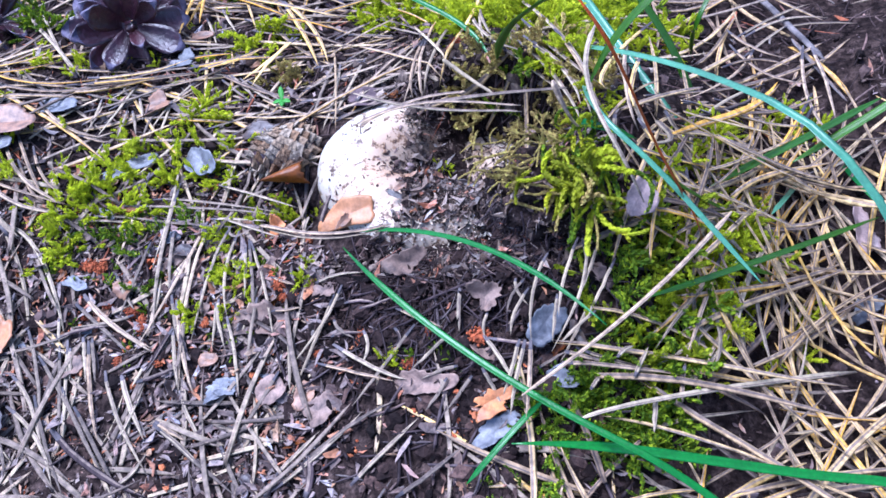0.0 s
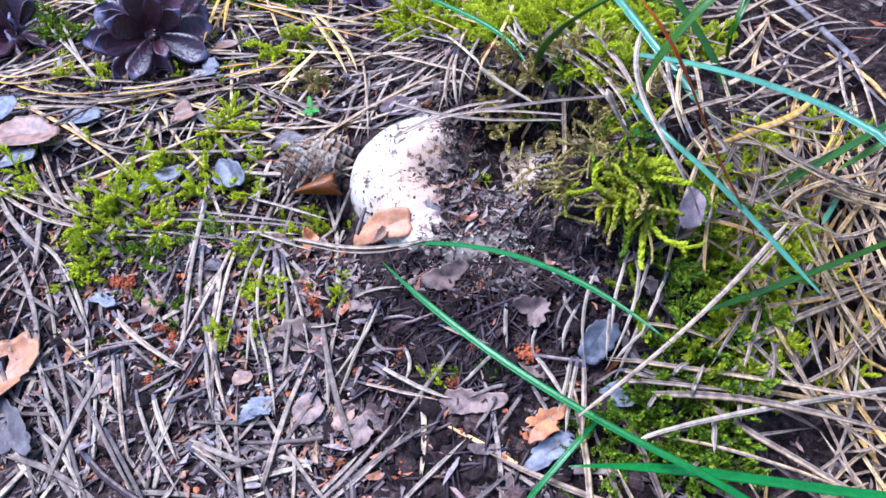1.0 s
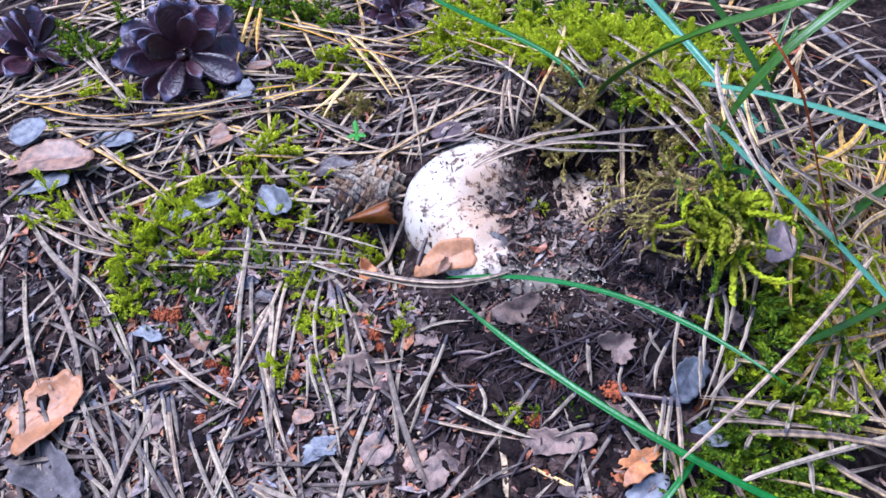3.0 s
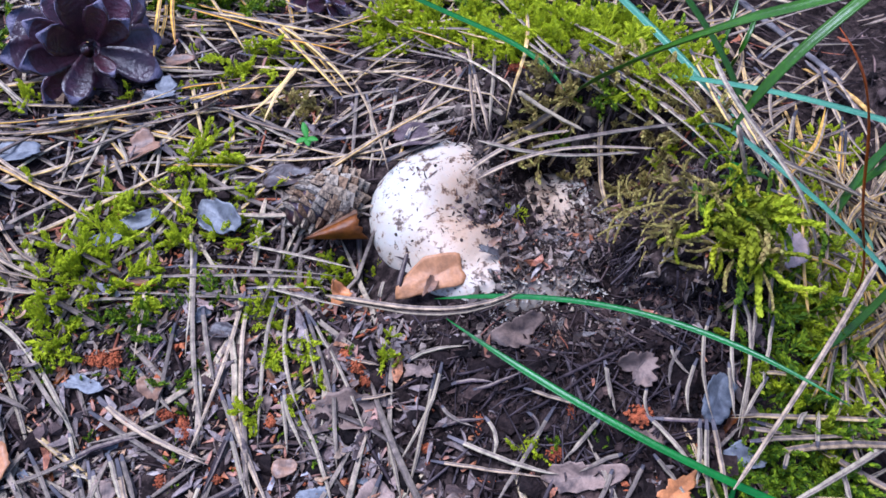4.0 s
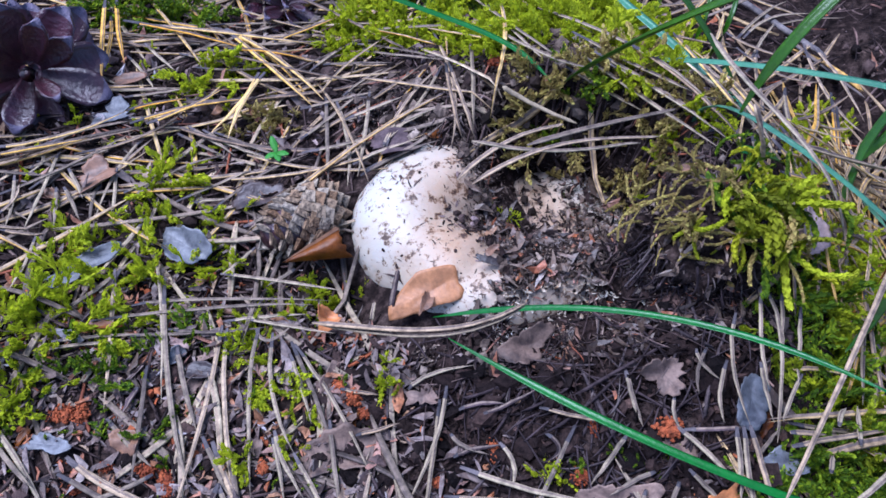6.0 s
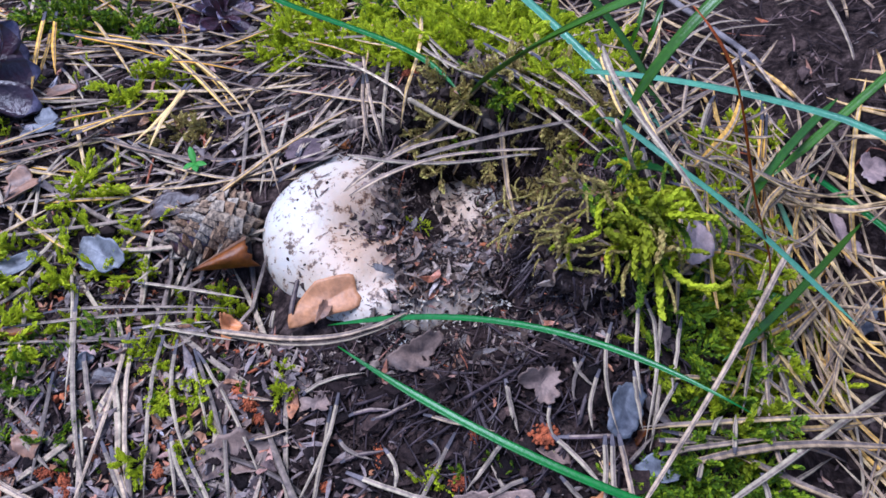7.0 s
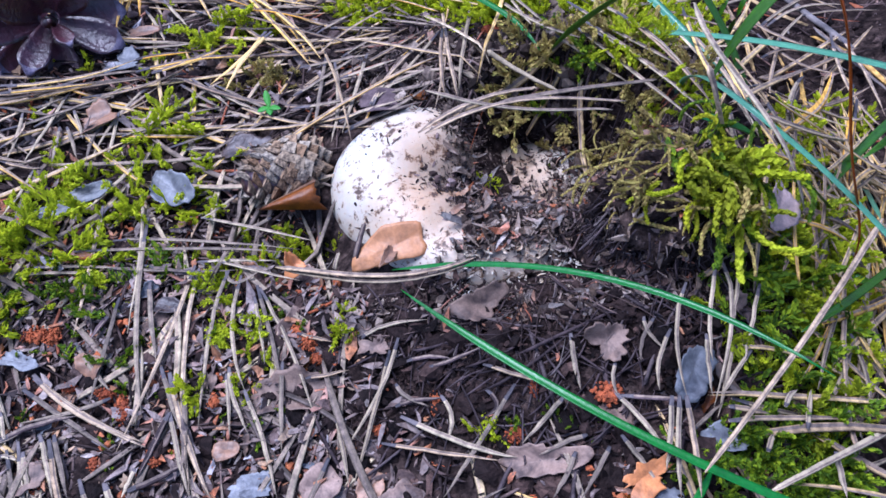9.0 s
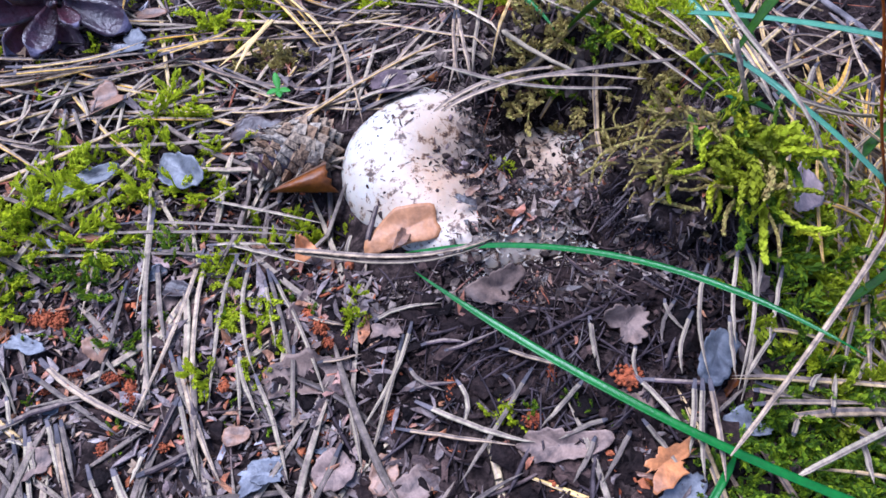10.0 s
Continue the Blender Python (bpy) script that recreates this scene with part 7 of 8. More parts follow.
needle(GREY, (0.0253, -0.1483, -0.0110), (0.0395, -0.1365, -0.0041), (0.0536, -0.1248, 0.0026), 0.00202)
needle(GREY, (0.0461, -0.1548, -0.0052), (0.0597, -0.1469, 0.0000), (0.0730, -0.1372, 0.0048), 0.00202)
needle(GREY, (-0.0856, -0.1474, -0.0208), (-0.0797, -0.1419, -0.0217), (-0.0746, -0.1316, -0.0213), 0.00202)
needle(DARK, (-0.1201, -0.1249, -0.0128), (-0.0971, -0.1411, -0.0178), (-0.0699, -0.1513, -0.0244), 0.00336)
needle(DARK, (0.0044, -0.1514, -0.0184), (0.0058, -0.1420, -0.0165), (0.0031, -0.1326, -0.0155), 0.00336)

# ---- straw beside and beyond the hollow ----
needle(TAN, (0.1115, -0.1084, 0.0184), (0.1332, -0.1075, 0.0105), (0.1664, -0.1008, -0.0093), 0.00193)
needle(TAN, (0.1126, -0.1041, 0.0191), (0.1200, -0.1048, 0.0166), (0.1261, -0.1054, 0.0141), 0.00193)
needle(TAN, (0.0998, -0.1006, 0.0223), (0.0988, -0.1156, 0.0190), (0.0980, -0.1299, 0.0160), 0.00193)
needle(TAN, (0.1807, -0.0425, -0.0075), (0.1685, -0.0715, -0.0063), (0.1600, -0.0979, -0.0045), 0.00193)
needle(TAN, (0.1600, -0.0979, -0.0045), (0.1583, -0.1079, -0.0041), (0.1575, -0.1147, -0.0038), 0.00193)
needle(TAN, (0.2067, -0.0373, -0.0358), (0.1829, -0.0745, -0.0206), (0.1681, -0.1000, -0.0106), 0.00193)
needle(PALE, (0.1749, -0.0671, -0.0110), (0.1764, -0.0810, -0.0157), (0.1706, -0.0990, -0.0123), 0.00176)
needle(PALE, (0.1812, -0.0463, -0.0097), (0.1618, -0.0738, -0.0011), (0.1484, -0.0946, 0.0041), 0.00176)
needle(PALE, (0.1841, -0.0571, -0.0172), (0.1878, -0.0683, -0.0241), (0.1884, -0.0813, -0.0265), 0.00176)
needle(PALE, (0.0954, -0.1004, 0.0227), (0.0920, -0.1118, 0.0202), (0.0894, -0.1217, 0.0180), 0.00176)
needle(PALE, (0.0976, -0.1005, 0.0225), (0.0944, -0.1153, 0.0193), (0.0921, -0.1295, 0.0164), 0.00176)
needle(PALE, (0.1327, -0.1027, 0.0117), (0.1361, -0.0986, 0.0107), (0.1395, -0.0963, 0.0093), 0.00176)
needle(PALE, (0.1391, -0.1090, 0.0073), (0.1423, -0.1013, 0.0067), (0.1454, -0.0952, 0.0059), 0.00176)
needle(PALE, (0.1222, -0.1173, 0.0133), (0.1242, -0.1138, 0.0132), (0.1257, -0.1120, 0.0130), 0.00176)
stem(PALE, ((0.2450, -0.0698, -0.0662), (0.1593, -0.1119, -0.0019), (0.1179, -0.1302, 0.0154)), 0.0032, "broad bleached grass stem lying on moss")
needle(PALE, (0.1470, -0.1156, 0.0032), (0.1462, -0.1228, 0.0031), (0.1452, -0.1302, 0.0031), 0.00202)
needle(GOLD, (0.2513, 0.0966, -0.0480), (0.2117, 0.0243, -0.0284), (0.1650, -0.0487, 0.0040), 0.00220)
needle(GOLD, (0.1716, -0.0160, 0.0124), (0.1968, -0.0103, -0.0157), (0.2314, -0.0009, -0.0532), 0.00220)
needle(GOLD, (0.1763, 0.0303, 0.0117), (0.2179, 0.0560, -0.0360), (0.2461, 0.0560, -0.0524), 0.00220)
needle(GOLD, (0.1459, -0.0001, 0.0386), (0.1593, -0.0165, 0.0243), (0.1767, -0.0316, 0.0001), 0.00220)
needle(TAN, (0.1664, -0.0127, 0.0190), (0.1664, -0.0329, 0.0104), (0.1621, -0.0537, 0.0044), 0.00202)
needle(TAN, (0.1639, -0.0028, 0.0243), (0.1823, -0.0066, 0.0034), (0.2312, 0.0220, -0.0484), 0.00202)
needle(TAN, (0.2099, 0.1335, -0.0398), (0.2290, 0.1131, -0.0442), (0.2510, 0.1046, -0.0472), 0.00202)
needle(TAN, (0.2527, 0.1353, -0.0460), (0.2471, 0.0931, -0.0482), (0.2584, 0.0670, -0.0523), 0.00202)
needle(TAN, (0.1513, -0.0261, 0.0269), (0.1525, -0.0424, 0.0181), (0.1433, -0.0598, 0.0168), 0.00202)
needle(PALE, (0.0990, -0.0801, 0.0279), (0.0939, -0.0899, 0.0254), (0.0919, -0.0987, 0.0232), 0.00143)
needle(PALE, (0.1068, -0.0657, 0.0316), (0.1018, -0.0816, 0.0272), (0.0999, -0.1009, 0.0222), 0.00143)
needle(PALE, (0.1189, -0.0585, 0.0315), (0.1125, -0.0763, 0.0269), (0.1106, -0.0904, 0.0231), 0.00143)
needle(PALE, (0.1206, -0.0583, 0.0310), (0.1197, -0.0758, 0.0248), (0.1077, -0.1045, 0.0201), 0.00143)
needle(PALE, (0.1336, -0.0635, 0.0231), (0.1260, -0.0786, 0.0213), (0.1216, -0.0897, 0.0198), 0.00143)
needle(PALE, (0.1271, -0.0589, 0.0283), (0.1221, -0.0720, 0.0252), (0.1176, -0.0830, 0.0232), 0.00143)
needle(PALE, (0.1102, -0.0817, 0.0257), (0.1094, -0.0904, 0.0234), (0.1082, -0.1008, 0.0209), 0.00143)
needle(PALE, (0.1250, -0.0859, 0.0195), (0.1166, -0.0954, 0.0200), (0.1115, -0.1007, 0.0202), 0.00143)
needle(GREY, (0.0931, -0.0716, 0.0225), (0.0940, -0.0772, 0.0209), (0.0985, -0.0829, 0.0191), 0.00134)
needle(GREY, (0.0968, -0.0719, 0.0224), (0.0919, -0.0788, 0.0204), (0.0897, -0.0858, 0.0184), 0.00134)
needle(GREY, (0.1228, -0.0787, 0.0147), (0.1176, -0.0917, 0.0127), (0.1108, -0.1043, 0.0115), 0.00134)
needle(GREY, (0.1026, -0.1076, 0.0123), (0.1070, -0.1043, 0.0123), (0.1138, -0.0993, 0.0119), 0.00134)
needle(GREY, (0.0817, -0.0847, 0.0180), (0.0800, -0.0899, 0.0165), (0.0808, -0.0954, 0.0153), 0.00134)
needle(PALE, (0.0828, 0.1306, 0.0130), (0.1073, 0.0607, 0.0378), (0.1271, 0.0151, 0.0452), 0.00202)
needle(PALE, (0.0927, 0.0818, 0.0321), (0.1113, 0.0462, 0.0381), (0.1298, 0.0175, 0.0443), 0.00202)
needle(PALE, (0.0614, 0.1130, 0.0176), (0.0786, 0.0664, 0.0359), (0.0966, 0.0551, 0.0334), 0.00202)
needle(PALE, (0.0088, 0.1529, -0.0093), (0.0377, 0.1371, 0.0011), (0.0615, 0.1071, 0.0201), 0.00202)
needle(PALE, (0.2212, 0.1462, -0.0458), (0.2480, 0.1631, -0.0496), (0.2724, 0.1618, -0.0489), 0.00202)
needle(PALE, (0.2137, 0.1422, -0.0438), (0.2430, 0.1694, -0.0499), (0.2653, 0.1796, -0.0517), 0.00202)
needle(PALE, (0.1977, -0.0377, -0.0292), (0.1997, -0.0584, -0.0383), (0.2025, -0.0802, -0.0431), 0.00202)
needle(PALE, (0.1916, -0.0528, -0.0279), (0.1737, -0.0844, -0.0177), (0.1598, -0.1029, -0.0088), 0.00202)
needle(PALE, (0.1849, -0.0562, -0.0218), (0.1636, -0.0836, -0.0091), (0.1489, -0.0994, -0.0010), 0.00202)
needle(PALE, (0.1755, -0.0607, -0.0136), (0.1654, -0.0875, -0.0112), (0.1652, -0.1104, -0.0127), 0.00202)
needle(PALE, (0.1593, 0.0143, 0.0279), (0.1659, 0.0061, 0.0217), (0.1793, 0.0142, 0.0081), 0.00202)
needle(TAN, (0.1486, 0.0976, 0.0044), (0.1408, 0.0258, 0.0387), (0.1460, -0.0052, 0.0357), 0.00202)
needle(TAN, (0.1998, -0.0093, -0.0213), (0.2120, 0.0115, -0.0318), (0.2334, 0.0504, -0.0492), 0.00202)
needle(TAN, (0.2255, 0.1359, -0.0460), (0.2046, 0.1029, -0.0355), (0.1687, 0.0311, 0.0171), 0.00202)
needle(TAN, (0.1900, 0.0624, -0.0139), (0.2147, 0.0783, -0.0381), (0.2386, 0.0831, -0.0496), 0.00202)
needle(TAN, (0.1687, 0.0311, 0.0171), (0.1989, 0.0591, -0.0214), (0.2232, 0.0731, -0.0430), 0.00202)
needle(TAN, (0.2286, -0.0179, -0.0573), (0.2041, -0.0217, -0.0309), (0.1857, -0.0144, -0.0052), 0.00202)
needle(TAN, (0.1788, -0.0190, 0.0013), (0.1824, -0.0351, -0.0100), (0.1901, -0.0443, -0.0230), 0.00202)
needle(TAN, (0.2209, -0.0482, -0.0576), (0.2072, -0.0397, -0.0411), (0.1982, -0.0351, -0.0288), 0.00202)
needle(GOLD, (0.1693, 0.0321, 0.0143), (0.1883, 0.0554, -0.0119), (0.2114, 0.0769, -0.0377), 0.00200)
needle(GOLD, (0.2064, -0.0139, -0.0331), (0.2160, -0.0183, -0.0461), (0.2283, -0.0224, -0.0602), 0.00200)
needle(GOLD, (0.1842, -0.0465, -0.0191), (0.1870, -0.0635, -0.0283), (0.1937, -0.0727, -0.0367), 0.00200)
needle(PALE, (0.1168, -0.0984, 0.0122), (0.1402, -0.1003, 0.0011), (0.1665, -0.0973, -0.0162), 0.00185)
needle(PALE, (0.1425, -0.1270, -0.0034), (0.1618, -0.1178, -0.0135), (0.1928, -0.1033, -0.0355), 0.00185)
needle(PALE, (0.1227, -0.1017, 0.0093), (0.1376, -0.1030, 0.0020), (0.1636, -0.0993, -0.0142), 0.00185)
needle(PALE, (0.2467, 0.1589, -0.0512), (0.2673, 0.1593, -0.0509), (0.2875, 0.1529, -0.0472), 0.00185)
needle(PALE, (0.2185, 0.1287, -0.0460), (0.2363, 0.1494, -0.0500), (0.2520, 0.1636, -0.0517), 0.00185)
needle(PALE, (0.2431, 0.0451, -0.0569), (0.2667, 0.0573, -0.0580), (0.2860, 0.0663, -0.0500), 0.00185)
needle(PALE, (0.2068, -0.0218, -0.0362), (0.2185, -0.0313, -0.0530), (0.2198, -0.0514, -0.0591), 0.00185)
needle(PALE, (0.1667, -0.0603, -0.0067), (0.1694, -0.0761, -0.0144), (0.1733, -0.0926, -0.0202), 0.00185)
needle(GOLD, (0.1612, -0.0067, 0.0218), (0.1919, 0.0048, -0.0098), (0.2298, 0.0241, -0.0508), 0.00200)
needle(GOLD, (0.1495, -0.0017, 0.0321), (0.1685, 0.0051, 0.0171), (0.2039, 0.0274, -0.0234), 0.00200)
needle(GOLD, (0.1940, -0.0238, -0.0211), (0.1772, -0.0486, -0.0123), (0.1666, -0.0685, -0.0097), 0.00200)
needle(PALE, (0.0914, 0.0589, 0.0373), (0.1123, 0.0383, 0.0315), (0.1223, -0.0099, 0.0461), 0.00218)
needle(PALE, (0.0948, 0.0591, 0.0396), (0.1156, 0.0351, 0.0352), (0.1264, -0.0061, 0.0460), 0.00218)
needle(PALE, (0.0988, 0.0546, 0.0370), (0.1141, 0.0384, 0.0355), (0.1215, 0.0029, 0.0464), 0.00218)
needle(PALE, (0.0835, 0.0597, 0.0334), (0.0967, 0.0513, 0.0268), (0.1122, 0.0340, 0.0248), 0.00218)
needle(PALE, (0.1361, -0.0019, 0.0434), (0.1352, -0.0115, 0.0417), (0.1352, -0.0210, 0.0387), 0.00218)
needle(PALE, (0.1756, -0.0079, 0.0108), (0.2128, 0.0339, -0.0296), (0.2440, 0.0614, -0.0511), 0.00218)
needle(PALE, (0.2235, 0.0317, -0.0404), (0.2376, 0.0294, -0.0521), (0.2530, 0.0272, -0.0603), 0.00218)
needle(PALE, (0.2252, 0.1014, -0.0430), (0.1821, 0.0273, 0.0060), (0.1713, -0.0108, 0.0146), 0.00218)
needle(GOLD, (0.1661, 0.1370, -0.0201), (0.1330, 0.0297, 0.0433), (0.1355, 0.0118, 0.0446), 0.00220)
needle(GOLD, (0.2502, 0.0871, -0.0490), (0.2147, 0.0155, -0.0325), (0.1879, -0.0327, -0.0134), 0.00220)
needle(GOLD, (0.1431, -0.0147, 0.0368), (0.1655, -0.0099, 0.0208), (0.2039, 0.0150, -0.0196), 0.00220)
needle(GOLD, (0.1528, -0.0153, 0.0301), (0.1686, -0.0189, 0.0145), (0.1857, -0.0235, -0.0067), 0.00220)
needle(GOLD, (0.2443, 0.0580, -0.0516), (0.2496, 0.0421, -0.0559), (0.2552, 0.0334, -0.0594), 0.00220)
needle(GOLD, (0.1522, 0.0606, 0.0213), (0.1435, 0.0185, 0.0404), (0.1461, 0.0042, 0.0391), 0.00220)
needle(GOLD, (0.2209, 0.0561, -0.0384), (0.2350, 0.0555, -0.0478), (0.2510, 0.0546, -0.0539), 0.00220)
needle(TAN, (0.1098, 0.0641, 0.0382), (0.1222, 0.0305, 0.0439), (0.1303, -0.0031, 0.0454), 0.00210)
needle(TAN, (0.2107, 0.1488, -0.0417), (0.2224, 0.1343, -0.0433), (0.2418, 0.1251, -0.0460), 0.00210)
needle(TAN, (0.2014, 0.1056, -0.0322), (0.2246, 0.1222, -0.0433), (0.2426, 0.1183, -0.0462), 0.00210)
needle(TAN, (0.1498, 0.0152, 0.0369), (0.2024, 0.0841, -0.0285), (0.2288, 0.1066, -0.0442), 0.00210)
needle(TAN, (0.1524, -0.0265, 0.0259), (0.1651, -0.0307, 0.0127), (0.1750, -0.0395, -0.0018), 0.00210)
needle(TAN, (0.2161, 0.0021, -0.0364), (0.2266, -0.0023, -0.0490), (0.2378, -0.0108, -0.0613), 0.00210)
needle(TAN, (0.2567, 0.1321, -0.0457), (0.2591, 0.1050, -0.0466), (0.2607, 0.0749, -0.0507), 0.00210)

# ---- stems, twigs and arched needles ----
stem(TAN, ((0.0246, -0.0069, 0.0507), (0.0504, 0.0196, 0.0479), (0.0755, 0.0185, 0.0407), (0.0678, 0.0166, 0.0452)), 0.0023, "thick tan needle arching over the mushroom", "pine_needle", "pine needle", 0.6)
stem(TAN, ((0.0269, -0.0209, 0.0642), (0.0554, -0.0112, 0.0737), (0.0763, -0.0139, 0.0664), (0.0965, -0.0062, 0.0563)), 0.0020, "long tan needle arching over the hollow", "pine_needle", "pine needle", 0.6)
stem(PALE, ((0.0286, -0.0126, 0.0752), (0.0604, -0.0126, 0.0582), (0.0802, -0.0008, 0.0506), (0.0954, 0.0036, 0.0429)), 0.0022, "pale needle bridging the hollow behind the mushroom", "pine_needle", "pine needle", 0.6)
stem(GREY, ((0.0522, 0.0043, 0.0504), (0.0864, 0.0137, 0.0470), (0.1070, 0.0176, 0.0415), (0.1158, 0.0206, 0.0399)), 0.0026, "striped grey needle on the rim of the hollow", "pine_needle", "pine needle", 0.6)
stem(PALE, ((0.0546, 0.0514, 0.0350), (0.0587, 0.0503, 0.0318), (0.0659, 0.0448, 0.0283), (0.0806, 0.0305, 0.0293)), 0.0028, "short bleached twig on the rim of the hollow", "twig", "twig", 0.6)
stem(PALE, ((-0.0300, -0.0300, 0.0085), (-0.0050, -0.0533, 0.0335), (0.0130, -0.0672, 0.0408), (0.0395, -0.0496, 0.0318)), 0.0020, "bleached twin needle lying across the mushroom foot", "pine_needle", "pine needle", 0.5)
stem(TAN, ((-0.0341, -0.0270, 0.0070), (-0.0054, -0.0515, 0.0350), (0.0124, -0.0655, 0.0425), (0.0402, -0.0489, 0.0325)), 0.0024, "tan needle lying across the leaf and mushroom foot", "pine_needle", "pine needle", 0.6)
stem(PALE, ((0.1289, 0.0338, 0.0634), (0.1158, -0.0255, 0.0820), (0.1315, -0.0462, 0.0867), (0.1447, -0.0538, 0.0466)), 0.0024, "bleached grass stalk bending over the moss", "dry_stem", "dry stem", 0.6)
stem(TAN, ((0.1809, -0.0445, 0.0272), (0.1558, -0.0719, 0.0192), (0.1281, -0.0987, 0.0208), (0.0972, -0.1270, 0.0283)), 0.0024, "long straight straw-yellow grass stem", "dry_stem", "dry stem", 0.6)
stem(PALE, ((0.1538, 0.0024, 0.0340), (0.1607, -0.0205, 0.0456), (0.1563, -0.0371, 0.0617), (0.1456, -0.0542, 0.0803)), 0.0030, "bleached bent grass stem over straw", "dry_stem", "dry stem", 0.6)
stem(TAN, ((0.1114, -0.0284, 0.0896), (0.1148, -0.0336, 0.0809), (0.1174, -0.0328, 0.0730), (0.1207, -0.0300, 0.0658)), 0.0030, "brown broken grass stalk by the moss clump", "dry_stem", "dry stem", 0.6)
stem(BARK, ((0.2265, 0.2100, -0.0512), (0.2467, 0.1690, -0.0521), (0.2631, 0.1255, -0.0490)), 0.0050, "grey bark-covered fallen twig beyond the straw", "twig", "twig", 0.8)
leaf(BARK, (-0.1569, -0.1187, -0.0079), 0.0489, 0.0217, -35, "thick grey piece of bark on humus", (0, 0), 0.8, 0.4, 115, 0.5)
stem(PALE, ((0.0601, 0.1753, -0.0060), (0.0691, 0.1019, 0.0256), (0.0786, 0.0642, 0.0377)), 0.0024, "dry grass stem lying over moss")
stem(GREY, ((0.1903, -0.0620, -0.0313), (0.2036, -0.0580, -0.0442), (0.2203, -0.0528, -0.0598)), 0.0030, "dry straw stem on litter")
stem(PALE, ((0.3135, 0.1582, -0.0376), (0.3054, 0.1229, -0.0324), (0.3007, 0.1017, -0.0334)), 0.0030, "pale dry stem beyond the straw")
stem(BARK, ((0.2491, 0.1472, -0.0505), (0.2598, 0.1151, -0.0498), (0.2694, 0.0913, -0.0504)), 0.0032, "grey dry stem beyond the hollow")
stem(PALE, ((0.0664, 0.1677, -0.0047), (0.0690, 0.1049, 0.0224), (0.0743, 0.0654, 0.0352)), 0.0022, "dry grass stem lying over moss")
stem(DARK, ((-0.0045, -0.0240, 0.0030), (-0.0022, -0.0185, 0.0075), (0.0005, -0.0125, 0.0105)), 0.0026, "dark rotten needle leaning against the mushroom", "pine_needle", "pine needle", 0.7)
stem(PALE, ((-0.0124, -0.0279, 0.0030), (-0.0114, -0.0250, 0.0050), (-0.0103, -0.0220, 0.0058)), 0.0019, "short pale stub of needle beside the leaf", "pine_needle", "pine needle", 0.7)
stem(DARK, ((0.1707, 0.0166, 0.0193), (0.2107, 0.0776, -0.0333), (0.2252, 0.0989, -0.0430)), 0.0040, "dark grey stub of stalk among straw")

# ---- green grass ----
grass_blade(GRASS, ((0.0133, -0.0475, 0.0148), (0.0437, -0.0858, 0.0272), (0.0814, -0.1160, 0.0253), (0.1312, -0.1381, 0.0145)), 0.0029, "long green grass blade lying across the litter", root=(0.1900, -0.1700, -0.0330))
grass_blade(GRASS, ((0.0098, -0.0344, 0.0087), (0.0442, -0.0488, 0.0301), (0.0856, -0.0652, 0.0512), (0.1280, -0.1151, 0.0580)), 0.0024, "long green grass blade arching over the hollow")
grass_blade(GRASS_PALE, ((0.0894, 0.0927, 0.0045), (0.1184, 0.0605, 0.0325), (0.1541, 0.0221, 0.0570), (0.1902, -0.0297, 0.0734)), 0.0036, "long glossy blue-green grass blade over the straw", root=(0.2600, -0.1200, -0.0683))
grass_blade(GRASS_OLIVE, ((0.0810, 0.0539, 0.0296), (0.0875, 0.0317, 0.0622), (0.0946, 0.0107, 0.0902), (0.1191, -0.0033, 0.1120)), 0.0054, "broad dark green grass blade with drooping tip", root=(0.4200, 0.0000, -0.0108))
grass_blade(GRASS, ((0.0777, 0.0577, 0.0265), (0.0678, 0.0815, 0.0358), (0.0401, 0.0931, 0.0366), (0.0077, 0.1068, 0.0498)), 0.0032, "green grass blade bent over the moss bank", root=(-0.1000, 0.4500, -0.0040))
grass_blade(GRASS_PALE, ((0.0947, 0.2002, 0.0125), (0.1100, 0.1354, 0.0278), (0.1319, 0.0778, 0.0316), (0.1652, 0.0273, 0.0082)), 0.0046, "blue-green grass blade over moss", root=(0.1700, 0.0300, 0.0021))
grass_blade(GRASS_OLIVE, ((0.1203, 0.1257, 0.0582), (0.1572, 0.0976, 0.0236), (0.1754, 0.0857, -0.0006), (0.1826, 0.0666, -0.0302)), 0.0050, "green grass blade among straw", root=(0.1850, 0.0550, -0.0205))
grass_blade(GRASS_OLIVE, ((0.1234, -0.0067, 0.0605), (0.1347, 0.0002, 0.0891), (0.1505, 0.0007, 0.1039), (0.1701, 0.0138, 0.1088)), 0.0044, "dark green grass blade crossing others", root=(0.4600, 0.1500, -0.0052))
grass_blade(GRASS_PALE, ((0.1872, -0.0816, 0.0292), (0.1705, -0.0673, 0.0420), (0.1556, -0.0521, 0.0561), (0.1371, -0.0371, 0.0662)), 0.0025, "blue-green grass blade behind the moss clump", root=(0.1250, 0.0200, 0.0300))
grass_blade(GRASS_RED, ((0.1190, -0.0436, 0.1410), (0.1330, -0.0545, 0.1270), (0.1375, -0.0525, 0.1050), (0.1482, -0.0539, 0.0772)), 0.0021, "reddened withered grass blade standing in straw", root=(0.1690, -0.0560, 0.0150), tip_first=False)
grass_blade(GRASS, ((0.0932, -0.1421, 0.0200), (0.1373, -0.1349, 0.0062), (0.1788, -0.1396, -0.0107), (0.2235, -0.1374, -0.0229)), 0.0040, "green grass blade lying on straw", root=(0.2700, -0.1400, -0.0590))
grass_blade(GRASS_OLIVE, ((0.1428, -0.0809, 0.0192), (0.1764, -0.0605, 0.0037), (0.2203, -0.0254, -0.0270), (0.2709, 0.0134, -0.0567)), 0.0032, "dark green grass blade over deep moss")
